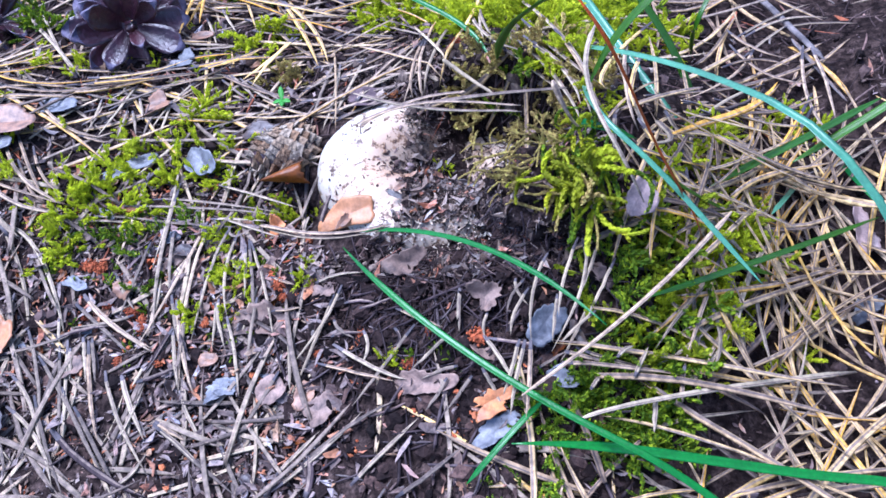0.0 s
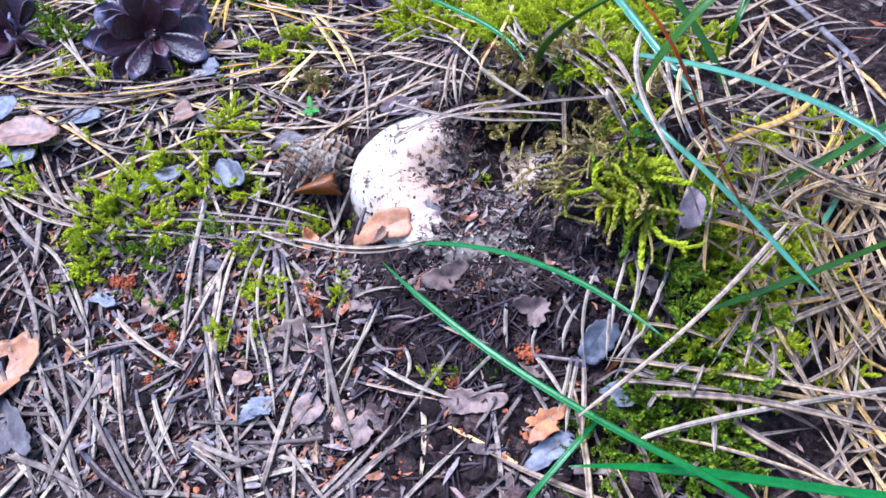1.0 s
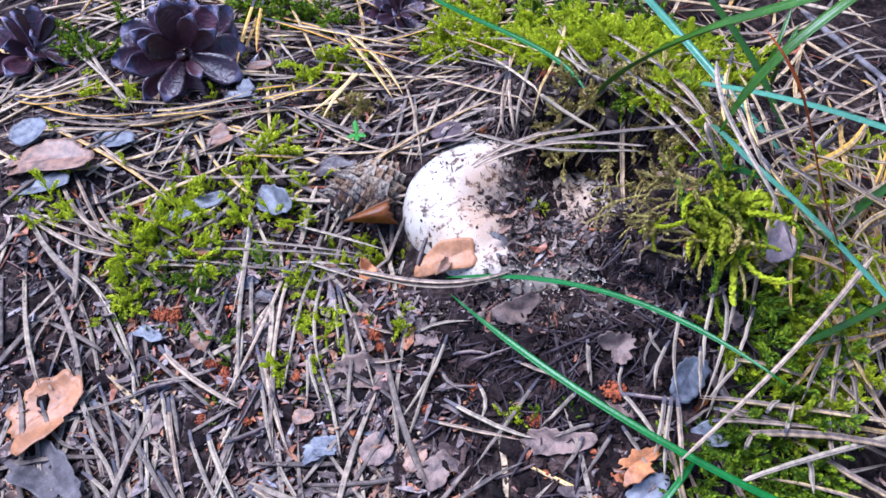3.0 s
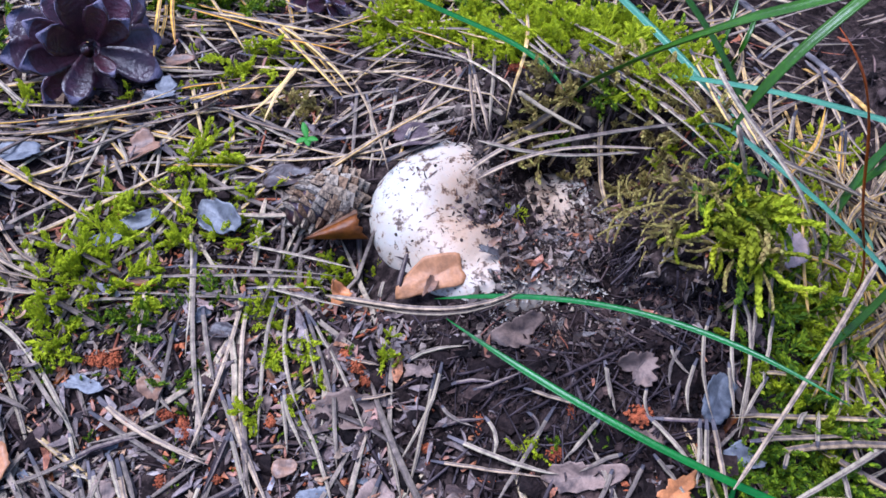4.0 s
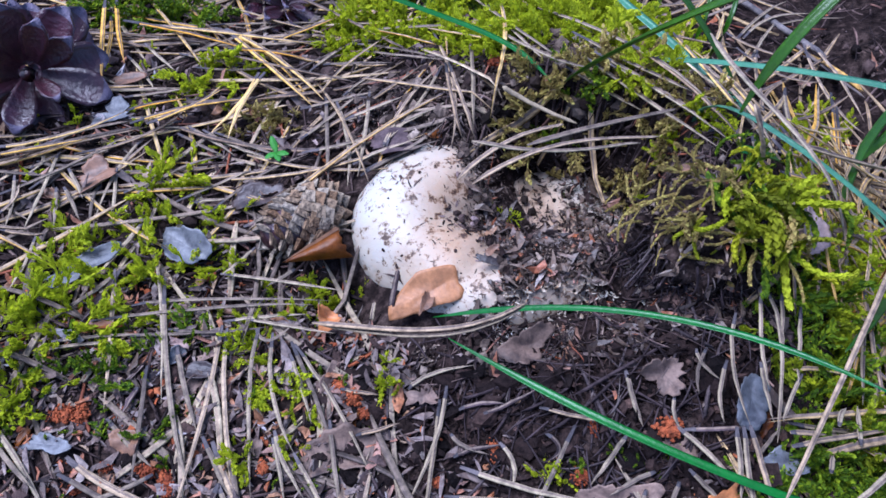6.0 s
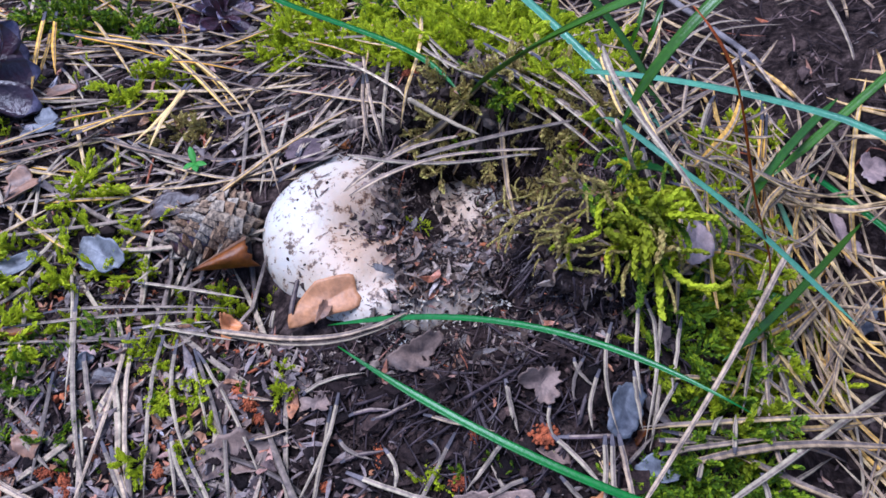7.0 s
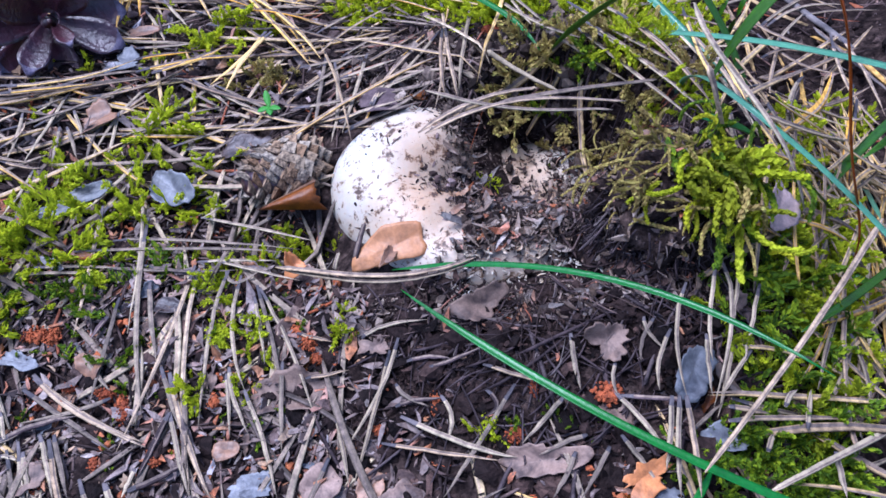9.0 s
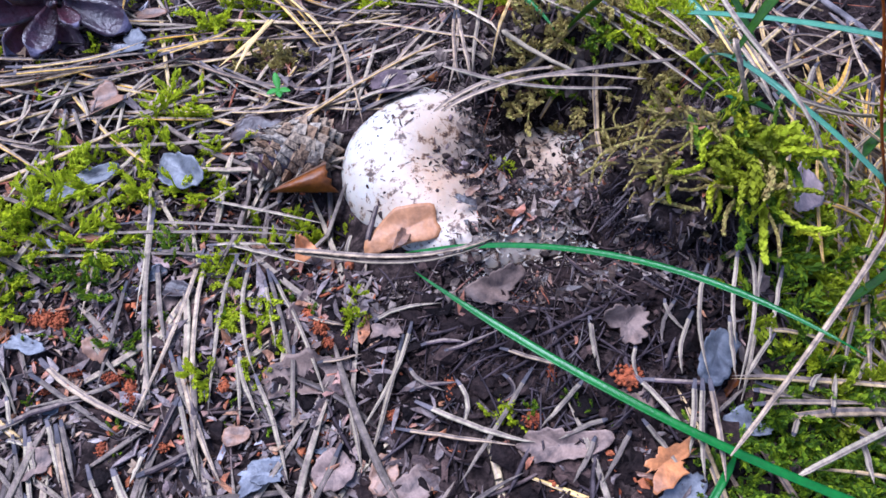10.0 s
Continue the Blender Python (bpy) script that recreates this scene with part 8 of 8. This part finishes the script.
grass_blade(GRASS_OLIVE, ((0.1777, -0.0162, 0.0096), (0.2141, 0.0256, -0.0190), (0.2505, 0.0578, -0.0353), (0.2807, 0.0778, -0.0354)), 0.0044, "fading green grass blade among straw")
grass_blade(GRASS_PALE, ((0.2068, -0.0164, -0.0124), (0.2168, 0.0019, -0.0273), (0.2266, 0.0205, -0.0414), (0.2403, 0.0463, -0.0634)), 0.0026, "short blue-green blade among straw")
grass_blade(GRASS, ((0.0750, -0.1520, 0.0040), (0.0850, -0.1440, 0.0115), (0.0960, -0.1320, 0.0180), (0.1055, -0.1195, 0.0110)), 0.0024, "short green blade beneath a longer one")
grass_blade(GRASS_OLIVE, ((0.1889, 0.1449, -0.0457), (0.1913, 0.1402, -0.0257), (0.1977, 0.1534, -0.0206), (0.2033, 0.1653, -0.0140)), 0.0026, "thin green grass blade among straw", tip_first=False)
grass_blade(GRASS, ((0.1175, -0.0210, 0.0600), (0.1259, -0.0200, 0.0565), (0.1346, -0.0179, 0.0500), (0.1445, -0.0125, 0.0387)), 0.0050, "shaded green blade lying behind the moss clump")
grass_blade(GRASS_OLIVE, ((0.1528, -0.0329, 0.0406), (0.1630, -0.0330, 0.0277), (0.1785, -0.0281, 0.0076), (0.2207, 0.0036, -0.0533)), 0.0030, "narrow dark green blade in straw")
grass_blade(GRASS_OLIVE, ((0.2078, -0.0377, -0.0311), (0.1901, -0.0464, -0.0118), (0.1819, -0.0463, -0.0065), (0.1872, -0.0318, -0.0242)), 0.0040, "dark green blade beneath straw")
grass_blade(GRASS_OLIVE, ((0.2280, 0.0363, -0.0381), (0.2666, 0.0589, -0.0356), (0.2931, 0.0683, -0.0162), (0.3301, 0.0887, -0.0091)), 0.0048, "broad green blade over straw")
grass_blade(GRASS, ((0.2898, -0.0114, -0.0595), (0.2794, 0.0093, -0.0568), (0.2675, 0.0305, -0.0555), (0.2616, 0.0610, -0.0655)), 0.0040, "green blade lying on straw")
grass_blade(GRASS_OLIVE, ((0.1951, 0.1261, 0.0053), (0.1858, 0.1095, 0.0044), (0.1813, 0.1046, -0.0062), (0.1869, 0.1236, -0.0399)), 0.0026, "thin green grass blade among straw")
seedling((-0.0428, 0.0634, -0.0048))

# ---- loose litter: the countless rest ----
rnd = np.random.RandomState(77)


def cap_top(x, y):
    """Height of the mushroom's skin over a spot, or far below where there is none."""
    dx, dy = x - CAP_X, y - CAP_Y
    if abs(dx) > 0.075 or abs(dy) > 0.075:
        return -1.0
    squeeze = 1.0 if dy > 0 else 0.72
    ang = math.atan2(dy / squeeze, dx) % (2 * math.pi)
    r = math.hypot(dx, dy / squeeze)
    last = None
    for i in range(15):
        p = cap_point(ang, i * 0.055)
        q = math.hypot(p.x - CAP_X, (p.y - CAP_Y) / squeeze)
        if last and q >= r:
            k = (r - last[0]) / max(1e-9, q - last[0])
            return last[1] + k * (p.z - last[1])
        last = (q, p.z)
    return -1.0


def on_ground(x, y, up=0.0):
    return np.array((x, y, max(float(ground_z(x, y)), cap_top(x, y)) + up))


def in_hollow(x, y):
    return math.hypot((x - 0.066) / 0.066, (y + 0.032) / 0.082) < 1


def on_cap(x, y):
    return math.hypot((x - 0.007) / 0.031, (y - 0.008) / 0.046) < 1 or math.hypot((x - 0.030) / 0.009, (y + 0.012) / 0.016) < 1


def bare(x, y):
    """Where the sunken back of the cap and its front lip lie open, with an uneven edge."""
    back = math.hypot((x - 0.064) / 0.022, (y - 0.030) / 0.033)
    lip = math.hypot((x - 0.055) / 0.035, (y + 0.0375) / 0.0080)
    front = math.hypot((x - 0.029) / 0.010, (y + 0.025) / 0.011)
    edge = 0.55 * noise.noise(Vector((x * 130, y * 130, 4))) + rnd.uniform(-0.25, 0.25)
    return min(back, lip, front) + edge < 0.85


NEEDLES = []
for s in range(7):
    b = 0.02 + 0.035 * (s % 4)
    P = quad_path((-0.5, 0, 0), (0, b, 0.012 * (s % 3)), (0.5, 0, 0), 6)
    k = np.linspace(0, 1, 6)
    NEEDLES.append(tube_geo(P, 0.5 * np.minimum(1.0, ((1.05 - k) * 3.5) ** 0.6), 4, 0.6))
CHANNELLED = []
for s in range(9):
    k = np.linspace(0, 1, 7)
    P = np.c_[k - 0.5, 0 * k, 0.4 * np.sin(k * math.pi) * (s % 3)]
    CHANNELLED.append(groove_geo(P, 0.5 * np.minimum(1.0, np.minimum(0.6 + k * 3, (1.03 - k) * (2.4 + 0.4 * (s % 4)))) ** 0.75))


def litter_needles(name, mat, count, box, length, width, angle, lift, label, keep=None, fine=True):
    """A drift of needles laid over the ground; angle: mean and spread in degrees of their run."""
    V, F, o, done = [], [], 0, 0
    while done < count:
        x, y = rnd.uniform(box[0], box[1]), rnd.uniform(box[2], box[3])
        if on_cap(x, y) or bare(x, y) or (keep and not keep(x, y)):
            continue
        done += 1
        a = radians(rnd.normal(*angle))
        L = rnd.uniform(*length)
        w = rnd.uniform(*width)
        v, f = NEEDLES[rnd.randint(7)] if fine else CHANNELLED[rnd.randint(9)]
        q = v * np.array((L, 1, 1))
        q[:, 1] = v[:, 1] * w + (quadbow(v[:, 0]) * L * rnd.uniform(-0.24, 0.24))
        q[:, 2] = v[:, 2] * w
        c, s = math.cos(a), math.sin(a)
        X, Y = x + q[:, 0] * c - q[:, 1] * s, y + q[:, 0] * s + q[:, 1] * c
        g = ground_z(X, Y)
        z = rnd.uniform(*lift)
        tilt = rnd.normal(0, 0.05)
        Z = np.maximum(g + 0.0008, 0.75 * g + 0.25 * g.max() + q[:, 0] * tilt) + z + q[:, 2]
        V.append(np.c_[X, Y, Z])
        F += [tuple(i + o for i in t) for t in f]
        o += len(v)
    ob = mesh_ob(name, np.concatenate(V), F, mat)
    if not fine:
        ob.data.materials.append(GROOVE_ISLAND)
        one = [1 if i < 36 and i % 6 == 1 else 0 for i in range(38)]
        ob.data.polygons.foreach_set("material_index", one * count)
    return tagged(ob, label, "litter", kind="stuff")


def quadbow(u):
    return 0.25 - u * u


def outside(x, y):
    return not in_hollow(x, y)


def shaded_front(x, y):
    return outside(x, y) and not (x > 0.0 and y < -0.055 and rnd.uniform() < 0.85)


def east(x, y):
    thin = math.hypot((x - 0.165) / 0.045, (y - 0.055) / 0.05) < 1
    return x > 0.125 and not in_hollow(x, y) and not (thin and rnd.uniform() < 0.7)


def open_straw(x, y):
    return east(x, y) and not (x < 0.185 and y < -0.05 and rnd.uniform() < 0.75)


def mossy_bank(x, y):
    return math.hypot((x - 0.075) / 0.085, (y - 0.115) / 0.045) < 1


def west(x, y):
    return x < 0.12 and not in_hollow(x, y) and not mossy_bank(x, y)


litter_needles("straw_litter", STRAW, 240, (-0.30, 0.10, 0.04, 0.36), (0.045, 0.088), (0.0016, 0.0027), (18, 36), (0.0005, 0.0035), "drift of tan and golden pine needles", west, False)
litter_needles("needle_litter", LITTER, 180, (-0.30, 0.13, 0.02, 0.36), (0.03, 0.080), (0.0015, 0.0027), (14, 58), (0.0, 0.003), "drift of weathered grey and tan pine needles", west, False)
litter_needles("needle_litter", LITTER, 110, (-0.30, 0.08, -0.12, 0.03), (0.03, 0.065), (0.0018, 0.0029), (95, 42), (0.0, 0.003), "scattered weathered pine needles on dark humus", lambda x, y: west(x, y) and shaded_front(x, y), False)
litter_needles("needle_litter", STRAW, 90, (0.12, 0.40, 0.05, 0.36), (0.04, 0.10), (0.0014, 0.0032), (50, 50), (0.0, 0.004), "thin tangle of weathered straw and needles", lambda x, y: east(x, y) and (x < 0.24 or rnd.uniform() < 0.35), False)
litter_needles("straw_litter", STRAW, 200, (0.14, 0.40, -0.20, 0.07), (0.03, 0.10), (0.0011, 0.0027), (70, 60), (0.0, 0.010), "tangle of tan dry grass and needles", open_straw, False)
litter_needles("needle_litter", LITTER, 25, (0.14, 0.40, -0.20, 0.07), (0.03, 0.09), (0.0014, 0.0030), (60, 70), (0.0, 0.010), "tangle of weathered grey straw and needles", open_straw, False)
litter_needles("straw_litter", STRAW, 64, (0.15, 0.25, -0.050, 0.05), (0.04, 0.085), (0.0012, 0.0025), (62, 38), (0.006, 0.020), "loose golden straw lying high over moss", east, False)
litter_needles("needle_litter", LITTER, 12, (0.20, 0.42, 0.07, 0.28), (0.08, 0.16), (0.002, 0.0042), (-42, 28), (0.004, 0.014), "thick pale stalks beyond the straw", None, False)
litter_needles("needle_litter", LITTER, 190, (-0.26, 0.13, -0.24, -0.105), (0.03, 0.065), (0.0018, 0.0030), (95, 50), (0.0, 0.004), "dense weathered pine needles on dark humus", lambda x, y: x < 0.0 or rnd.uniform() < 0.14, False)
litter_needles("straw_litter", STRAW, 60, (-0.10, 0.14, 0.06, 0.30), (0.04, 0.08), (0.0012, 0.002), (-30, 40), (0.002, 0.009), "dry straw lying over moss", outside, False)
litter_needles("straw_litter", STRAW, 30, (0.17, 0.38, -0.14, 0.06), (0.05, 0.12), (0.0020, 0.0032), (60, 60), (0.005, 0.012), "broad dry grass stalks lying loose over straw", east, False)
litter_needles("straw_litter", STRAW, 46, (0.07, 0.24, -0.24, -0.125), (0.04, 0.08), (0.0016, 0.0028), (100, 50), (0.001, 0.006), "loose tan needles and straw over low moss", None, False)
litter_needles("needle_litter", LITTER, 30, (0.05, 0.20, -0.25, -0.140), (0.04, 0.07), (0.0016, 0.0026), (95, 50), (0.001, 0.004), "weathered needles on dark humus", None, False)
litter_needles("needle_litter", LITTER, 900, (-0.55, 0.60, -0.40, 0.75), (0.03, 0.06), (0.0014, 0.0022), (20, 60), (0.0, 0.004), "thin far drift of pine needles", lambda x, y: not (-0.3 < x < 0.4 and -0.2 < y < 0.36))
litter_needles("root_shreds", DARK_ISLAND, 520, (0.0, 0.135, -0.118, 0.055), (0.004, 0.020), (0.0003, 0.0009), (40, 70), (0.0, 0.004), "dark shreds of root and rotten needle in the hollow", in_hollow)
litter_needles("needle_bits", BITS, 2600, (-0.30, 0.15, -0.20, 0.10), (0.004, 0.022), (0.0006, 0.0016), (70, 60), (0.0, 0.003), "short broken pieces of brown needle in the humus", lambda x, y: outside(x, y) and shaded_front(x, y))
litter_needles("needle_bits", BITS, 2200, (-0.30, 0.35, 0.05, 0.34), (0.005, 0.025), (0.0006, 0.0016), (20, 60), (0.0, 0.003), "short broken pieces of brown needle under the litter")
litter_needles("root_shreds", DARK_ISLAND, 260, (-0.28, 0.14, -0.18, 0.06), (0.006, 0.028), (0.0005, 0.0014), (60, 60), (0.0, 0.002), "dark rotten needle pieces in the humus")


def scatter(name, mat, geos, count, box, size, lift, label, keep=None, flat=0.35, squash=1.0):
    picks, mats = [], []
    while len(picks) < count:
        x, y = rnd.uniform(box[0], box[1]), rnd.uniform(box[2], box[3])
        if on_cap(x, y) or (keep and not keep(x, y)) or (rnd.uniform() < 0.80 and bare(x, y)):
            continue
        s = size[0] + (size[1] - size[0]) * rnd.uniform() ** 2.5
        R = frame_of((rnd.normal(0, flat), rnd.normal(0, flat), 1.0), rnd.uniform(0, 6.283))
        picks.append(rnd.randint(len(geos)))
        mats.append(placed(R @ np.diag((1, 1, squash)), on_ground(x, y, rnd.uniform(*lift)), s))
    v, f = scatter_geo(geos, picks, mats)
    return tagged(mesh_ob(name, v, f, mat, smooth_shade=False), label, "litter", kind="stuff")


scatter("humus_crumbs", CRUMB, GRAINS[:3] + CHIPS, 9000, (-0.30, 0.30, -0.23, 0.16), (0.0006, 0.0046), (0.0, 0.002), "dark crumbs of humus and bark on the ground", outside)
scatter("humus_crumbs", WET, GRAINS[:1] + CHIPS, 7600, (0.0, 0.135, -0.056, 0.055), (0.0004, 0.0025), (0.0, 0.003), "loose dark crumbs of humus in the hollow", in_hollow, 0.6)
# blacker crumbs than elsewhere: the bank's shade is painted into this part
scatter("humus_crumbs", HUMUS, GRAINS[:2] + CHIPS, 3600, (0.0, 0.135, -0.118, -0.050), (0.0005, 0.0034), (0.0, 0.003), "black humus crumbs before the hollow, shade put into their colour", in_hollow, 0.6)
scatter("leaf_flakes", FLAKES, CHIPS, 760, (0.026, 0.120, -0.065, 0.050), (0.0015, 0.0070), (0.001, 0.004), "brown bark flakes and leaf shreds in the hollow", in_hollow, 0.5)
litter_needles("needle_bits", BITS, 600, (0.030, 0.13, -0.060, 0.045), (0.003, 0.016), (0.0003, 0.0010), (60, 70), (0.001, 0.004), "broken brown needle pieces in the hollow", in_hollow)
scatter("leaf_flakes", FLAKES, CHIPS, 1300, (-0.30, 0.20, -0.19, 0.03), (0.002, 0.0072), (0.001, 0.004), "torn flakes of grey and brown dead leaf", shaded_front, 0.32, 0.9)
scatter("leaf_flakes", FLAKES, CHIPS, 320, (-0.30, 0.35, 0.03, 0.34), (0.003, 0.010), (0.001, 0.004), "torn flakes of dead leaf among needles", outside, 0.22, 0.7)
scatter("bark_grains", RUST_ISLAND, GRAINS + CHIPS, 900, (-0.20, 0.10, -0.14, 0.02), (0.0006, 0.0021), (0.001, 0.003), "scattered rust-red bark grains", lambda x, y: noise.noise(Vector((x * 60, y * 60, 2))) > 0.12 and not in_hollow(x, y))


scatter("humus_crumbs", WET, GRAINS[:2] + CHIPS, 4000, (-0.01, 0.14, 0.045, 0.105), (0.0006, 0.0040), (0.0, 0.003), "dark crumbs of humus on the bank behind the hollow", None, 0.6)
scatter("humus_crumbs", CRUMB, GRAINS[:2] + CHIPS, 2600, (-0.28, 0.10, 0.10, 0.33), (0.0010, 0.0048), (0.0, 0.002), "dark crumbs of humus under needles", west)


scatter("humus_crumbs", WET, CHIPS, 2600, (0.043, 0.092, -0.028, 0.010), (0.0004, 0.0026), (0.0, 0.002), "crumbs of humus over the sunken cap", None, 0.5)


def cap_crumbs():
    """Specks and crumbs of earth stuck to the mushroom's skin."""
    picks, mats = [], []
    for i in range(5600):
        a = rnd.uniform(0, 6.283)
        s = rnd.uniform(0.16, 0.92)
        if i % 3 == 0:
            a, s = rnd.uniform(1.7, 4.6), max(0.03, rnd.normal(0.13, 0.04))
        west_side = 0.5 - 0.5 * math.cos(a)
        if 0.29 < s < 0.5 and rnd.uniform() < 0.72 * west_side:
            continue
        if rnd.uniform() < 0.30 * west_side * (s > 0.36):
            continue
        p = cap_point(a, s)
        n = (cap_point(a + 0.02, s) - p).cross(cap_point(a, min(1, s + 0.02)) - p)
        if n.z < 0:
            n = -n
        k = 0.00025 + 0.0011 * rnd.uniform() ** 3.2 if s > 0.30 else 0.0004 + 0.0018 * rnd.uniform() ** 1.8
        picks.append(rnd.randint(len(GRAINS + CHIPS)))
        mats.append(placed(frame_of(n, rnd.uniform(0, 6.283)) @ np.diag((1.2, 0.8, 0.5)), np.array(p) + np.array(n.normalized()) * k * 0.15, k))
    # slender dark flakes of bark and needle that cling to the rolled margin
    for i in range(46):
        a, s = rnd.uniform(1.9, 4.5), rnd.uniform(0.34, 0.86)
        p = cap_point(a, s)
        n = (cap_point(a + 0.02, s) - p).cross(cap_point(a, min(1, s + 0.02)) - p)
        if n.z < 0:
            n = -n
        k = rnd.uniform(0.0012, 0.0034)
        picks.append(len(GRAINS) + rnd.randint(len(CHIPS)))
        mats.append(placed(frame_of(n, rnd.uniform(0, 6.283)) @ np.diag((1.0, 0.55, 0.5)), np.array(p) + np.array(n.normalized()) * 0.0003, k))
    # a thin strew of flakes where the margin runs into the hollow
    for i in range(260):
        a, s = rnd.uniform(2.7, 4.7), rnd.uniform(0.06, 0.36)
        p = cap_point(a, s)
        n = (cap_point(a + 0.02, s) - p).cross(cap_point(a, s + 0.02) - p)
        if n.z < 0:
            n = -n
        k = 0.0006 + 0.0028 * rnd.uniform() ** 2
        picks.append(len(GRAINS) + rnd.randint(len(CHIPS)))
        mats.append(placed(frame_of(n, rnd.uniform(0, 6.283)) @ np.diag((1.0, 0.7, 0.6)), np.array(p) + np.array(n.normalized()) * 0.0004, k))
    v, f = scatter_geo(GRAINS + CHIPS, picks, mats)
    tagged(mesh_ob("earth_crumbs", v, f, CRUMB, smooth_shade=False), "dark earth crumbs sticking to the mushroom skin", "humus", kind="stuff")


cap_crumbs()
scatter("leaf_flakes", PINKISH, CHIPS, 260, (0.034, 0.085, -0.030, 0.014), (0.0012, 0.0058), (0.000, 0.002), "brown and pinkish shreds strewn over the sunken cap", None, 0.4)
scatter("leaf_flakes", FLAKES, CHIPS, 420, (0.031, 0.085, -0.029, 0.020), (0.0010, 0.0056), (0.000, 0.002), "dark flakes strewn over the sunken cap", None, 0.4)
scatter("mushroom_crumbs", SKIN, CHIPS, 380, (0.032, 0.088, -0.048, -0.030), (0.0007, 0.0028), (0.001, 0.003), "broken white bits of mushroom in the humus")

scatter("humus_lumps", HUMUS, GRAINS, 1350, (-0.20, 0.130, -0.150, -0.020), (0.0014, 0.0072), (-0.002, 0.001), "lumps of dark humus between needles", lambda x, y: x > 0.0 and y < -0.035 or outside(x, y) and rnd.uniform() < 0.6, 0.6, 0.7)
# dark pieces added in front to stand in for shade
litter_needles("root_shreds", DARK_ISLAND, 130, (-0.02, 0.15, -0.17, -0.05), (0.010, 0.034), (0.0007, 0.0018), (60, 60), (0.001, 0.003), "dark rotten needles and root pieces added to deepen the front's shade")
scatter("leaf_flakes", HUMUS, CHIPS, 1100, (-0.03, 0.16, -0.17, -0.03), (0.0020, 0.0070), (0.001, 0.004), "dark brown rotten leaf and bark flakes", None, 0.5)
scatter("leaf_flakes", HUMUS, CHIPS, 1100, (-0.30, 0.0, -0.17, 0.03), (0.0020, 0.0065), (0.0, 0.003), "dark brown rotten leaf and bark flakes", None, 0.5)
scatter("leaf_flakes", HUMUS, CHIPS, 600, (0.02, 0.135, -0.05, 0.06), (0.0014, 0.0046), (0.001, 0.004), "dark brown bark flakes in the hollow", in_hollow, 0.6)

scatter("leaf_flakes", PINKISH, CHIPS, 3200, (-0.30, 0.0, -0.19, 0.02), (0.0016, 0.0062), (0.001, 0.004), "pinkish and rust-brown torn leaf flakes on humus", outside, 0.4)
scatter("leaf_flakes", PINKISH, CHIPS, 1500, (-0.20, 0.02, -0.17, -0.005), (0.0030, 0.0085), (0.001, 0.004), "mauve-brown torn bits of dead leaf on humus", outside, 0.3)
scatter("leaf_flakes", PINKISH, CHIPS, 900, (-0.28, 0.06, 0.02, 0.26), (0.0025, 0.0080), (0.001, 0.004), "pinkish and brown torn leaf flakes under needles", west, 0.4)
scatter("leaf_flakes", PINKISH, CHIPS, 900, (-0.26, 0.14, -0.24, -0.115), (0.0025, 0.0080), (0.001, 0.005), "pinkish and rust-brown torn leaf flakes on humus", lambda x, y: x < 0.0 or rnd.uniform() < 0.25, 0.4)
scatter("leaf_flakes", PINKISH, CHIPS, 90, (0.0, 0.12, -0.17, -0.04), (0.0025, 0.0065), (0.001, 0.004), "pinkish and rust-brown torn leaf flakes on humus", None, 0.4)

litter_needles("root_fibres", BITS, 160, (0.0, 0.13, -0.070, 0.055), (0.006, 0.030), (0.0002, 0.0005), (60, 70), (0.001, 0.006), "hair-thin pale root fibres on the humus", lambda x, y: not bare(x, y))

# small scraps of dead leaf, each lying loose on the humus
scraps = random.Random(31)
for mat, label, count, size in ((LEAF_PINK, "small pinkish-brown scrap of dead leaf on humus", 26, (0.006, 0.013)), (LEAF_BROWN, "small rust-brown scrap of dead leaf on humus", 18, (0.005, 0.010)),
                                (LEAF_DARK, "wet blackish-brown scrap of dead leaf on humus", 18, (0.007, 0.015)), (LEAF_GREY, "wrinkled grey-brown scrap of dead leaf on humus", 40, (0.006, 0.014)), (LEAF_PALE, "small pale grey scrap of dead leaf on humus", 9, (0.005, 0.009))):
    done = 0
    while done < count:
        x, y = scraps.uniform(-0.22, 0.13), scraps.uniform(-0.16, 0.06)
        if on_cap(x, y) or bare(x, y) or (in_hollow(x, y) and y > -0.04) or (x > 0.0 and scraps.random() < 0.7) or (-0.010 < x < 0.034 and -0.045 < y < -0.005):
            continue
        done += 1
        L = scraps.uniform(*size)
        leaf(mat, on_ground(x, y, 0.003), L, L * scraps.uniform(0.45, 0.8), scraps.uniform(0, 360), label, (scraps.uniform(-28, 28), scraps.uniform(-22, 22)), scraps.uniform(0.4, 1.1), scraps.uniform(0.3, 0.6), scraps.randint(1, 999), 0.5)
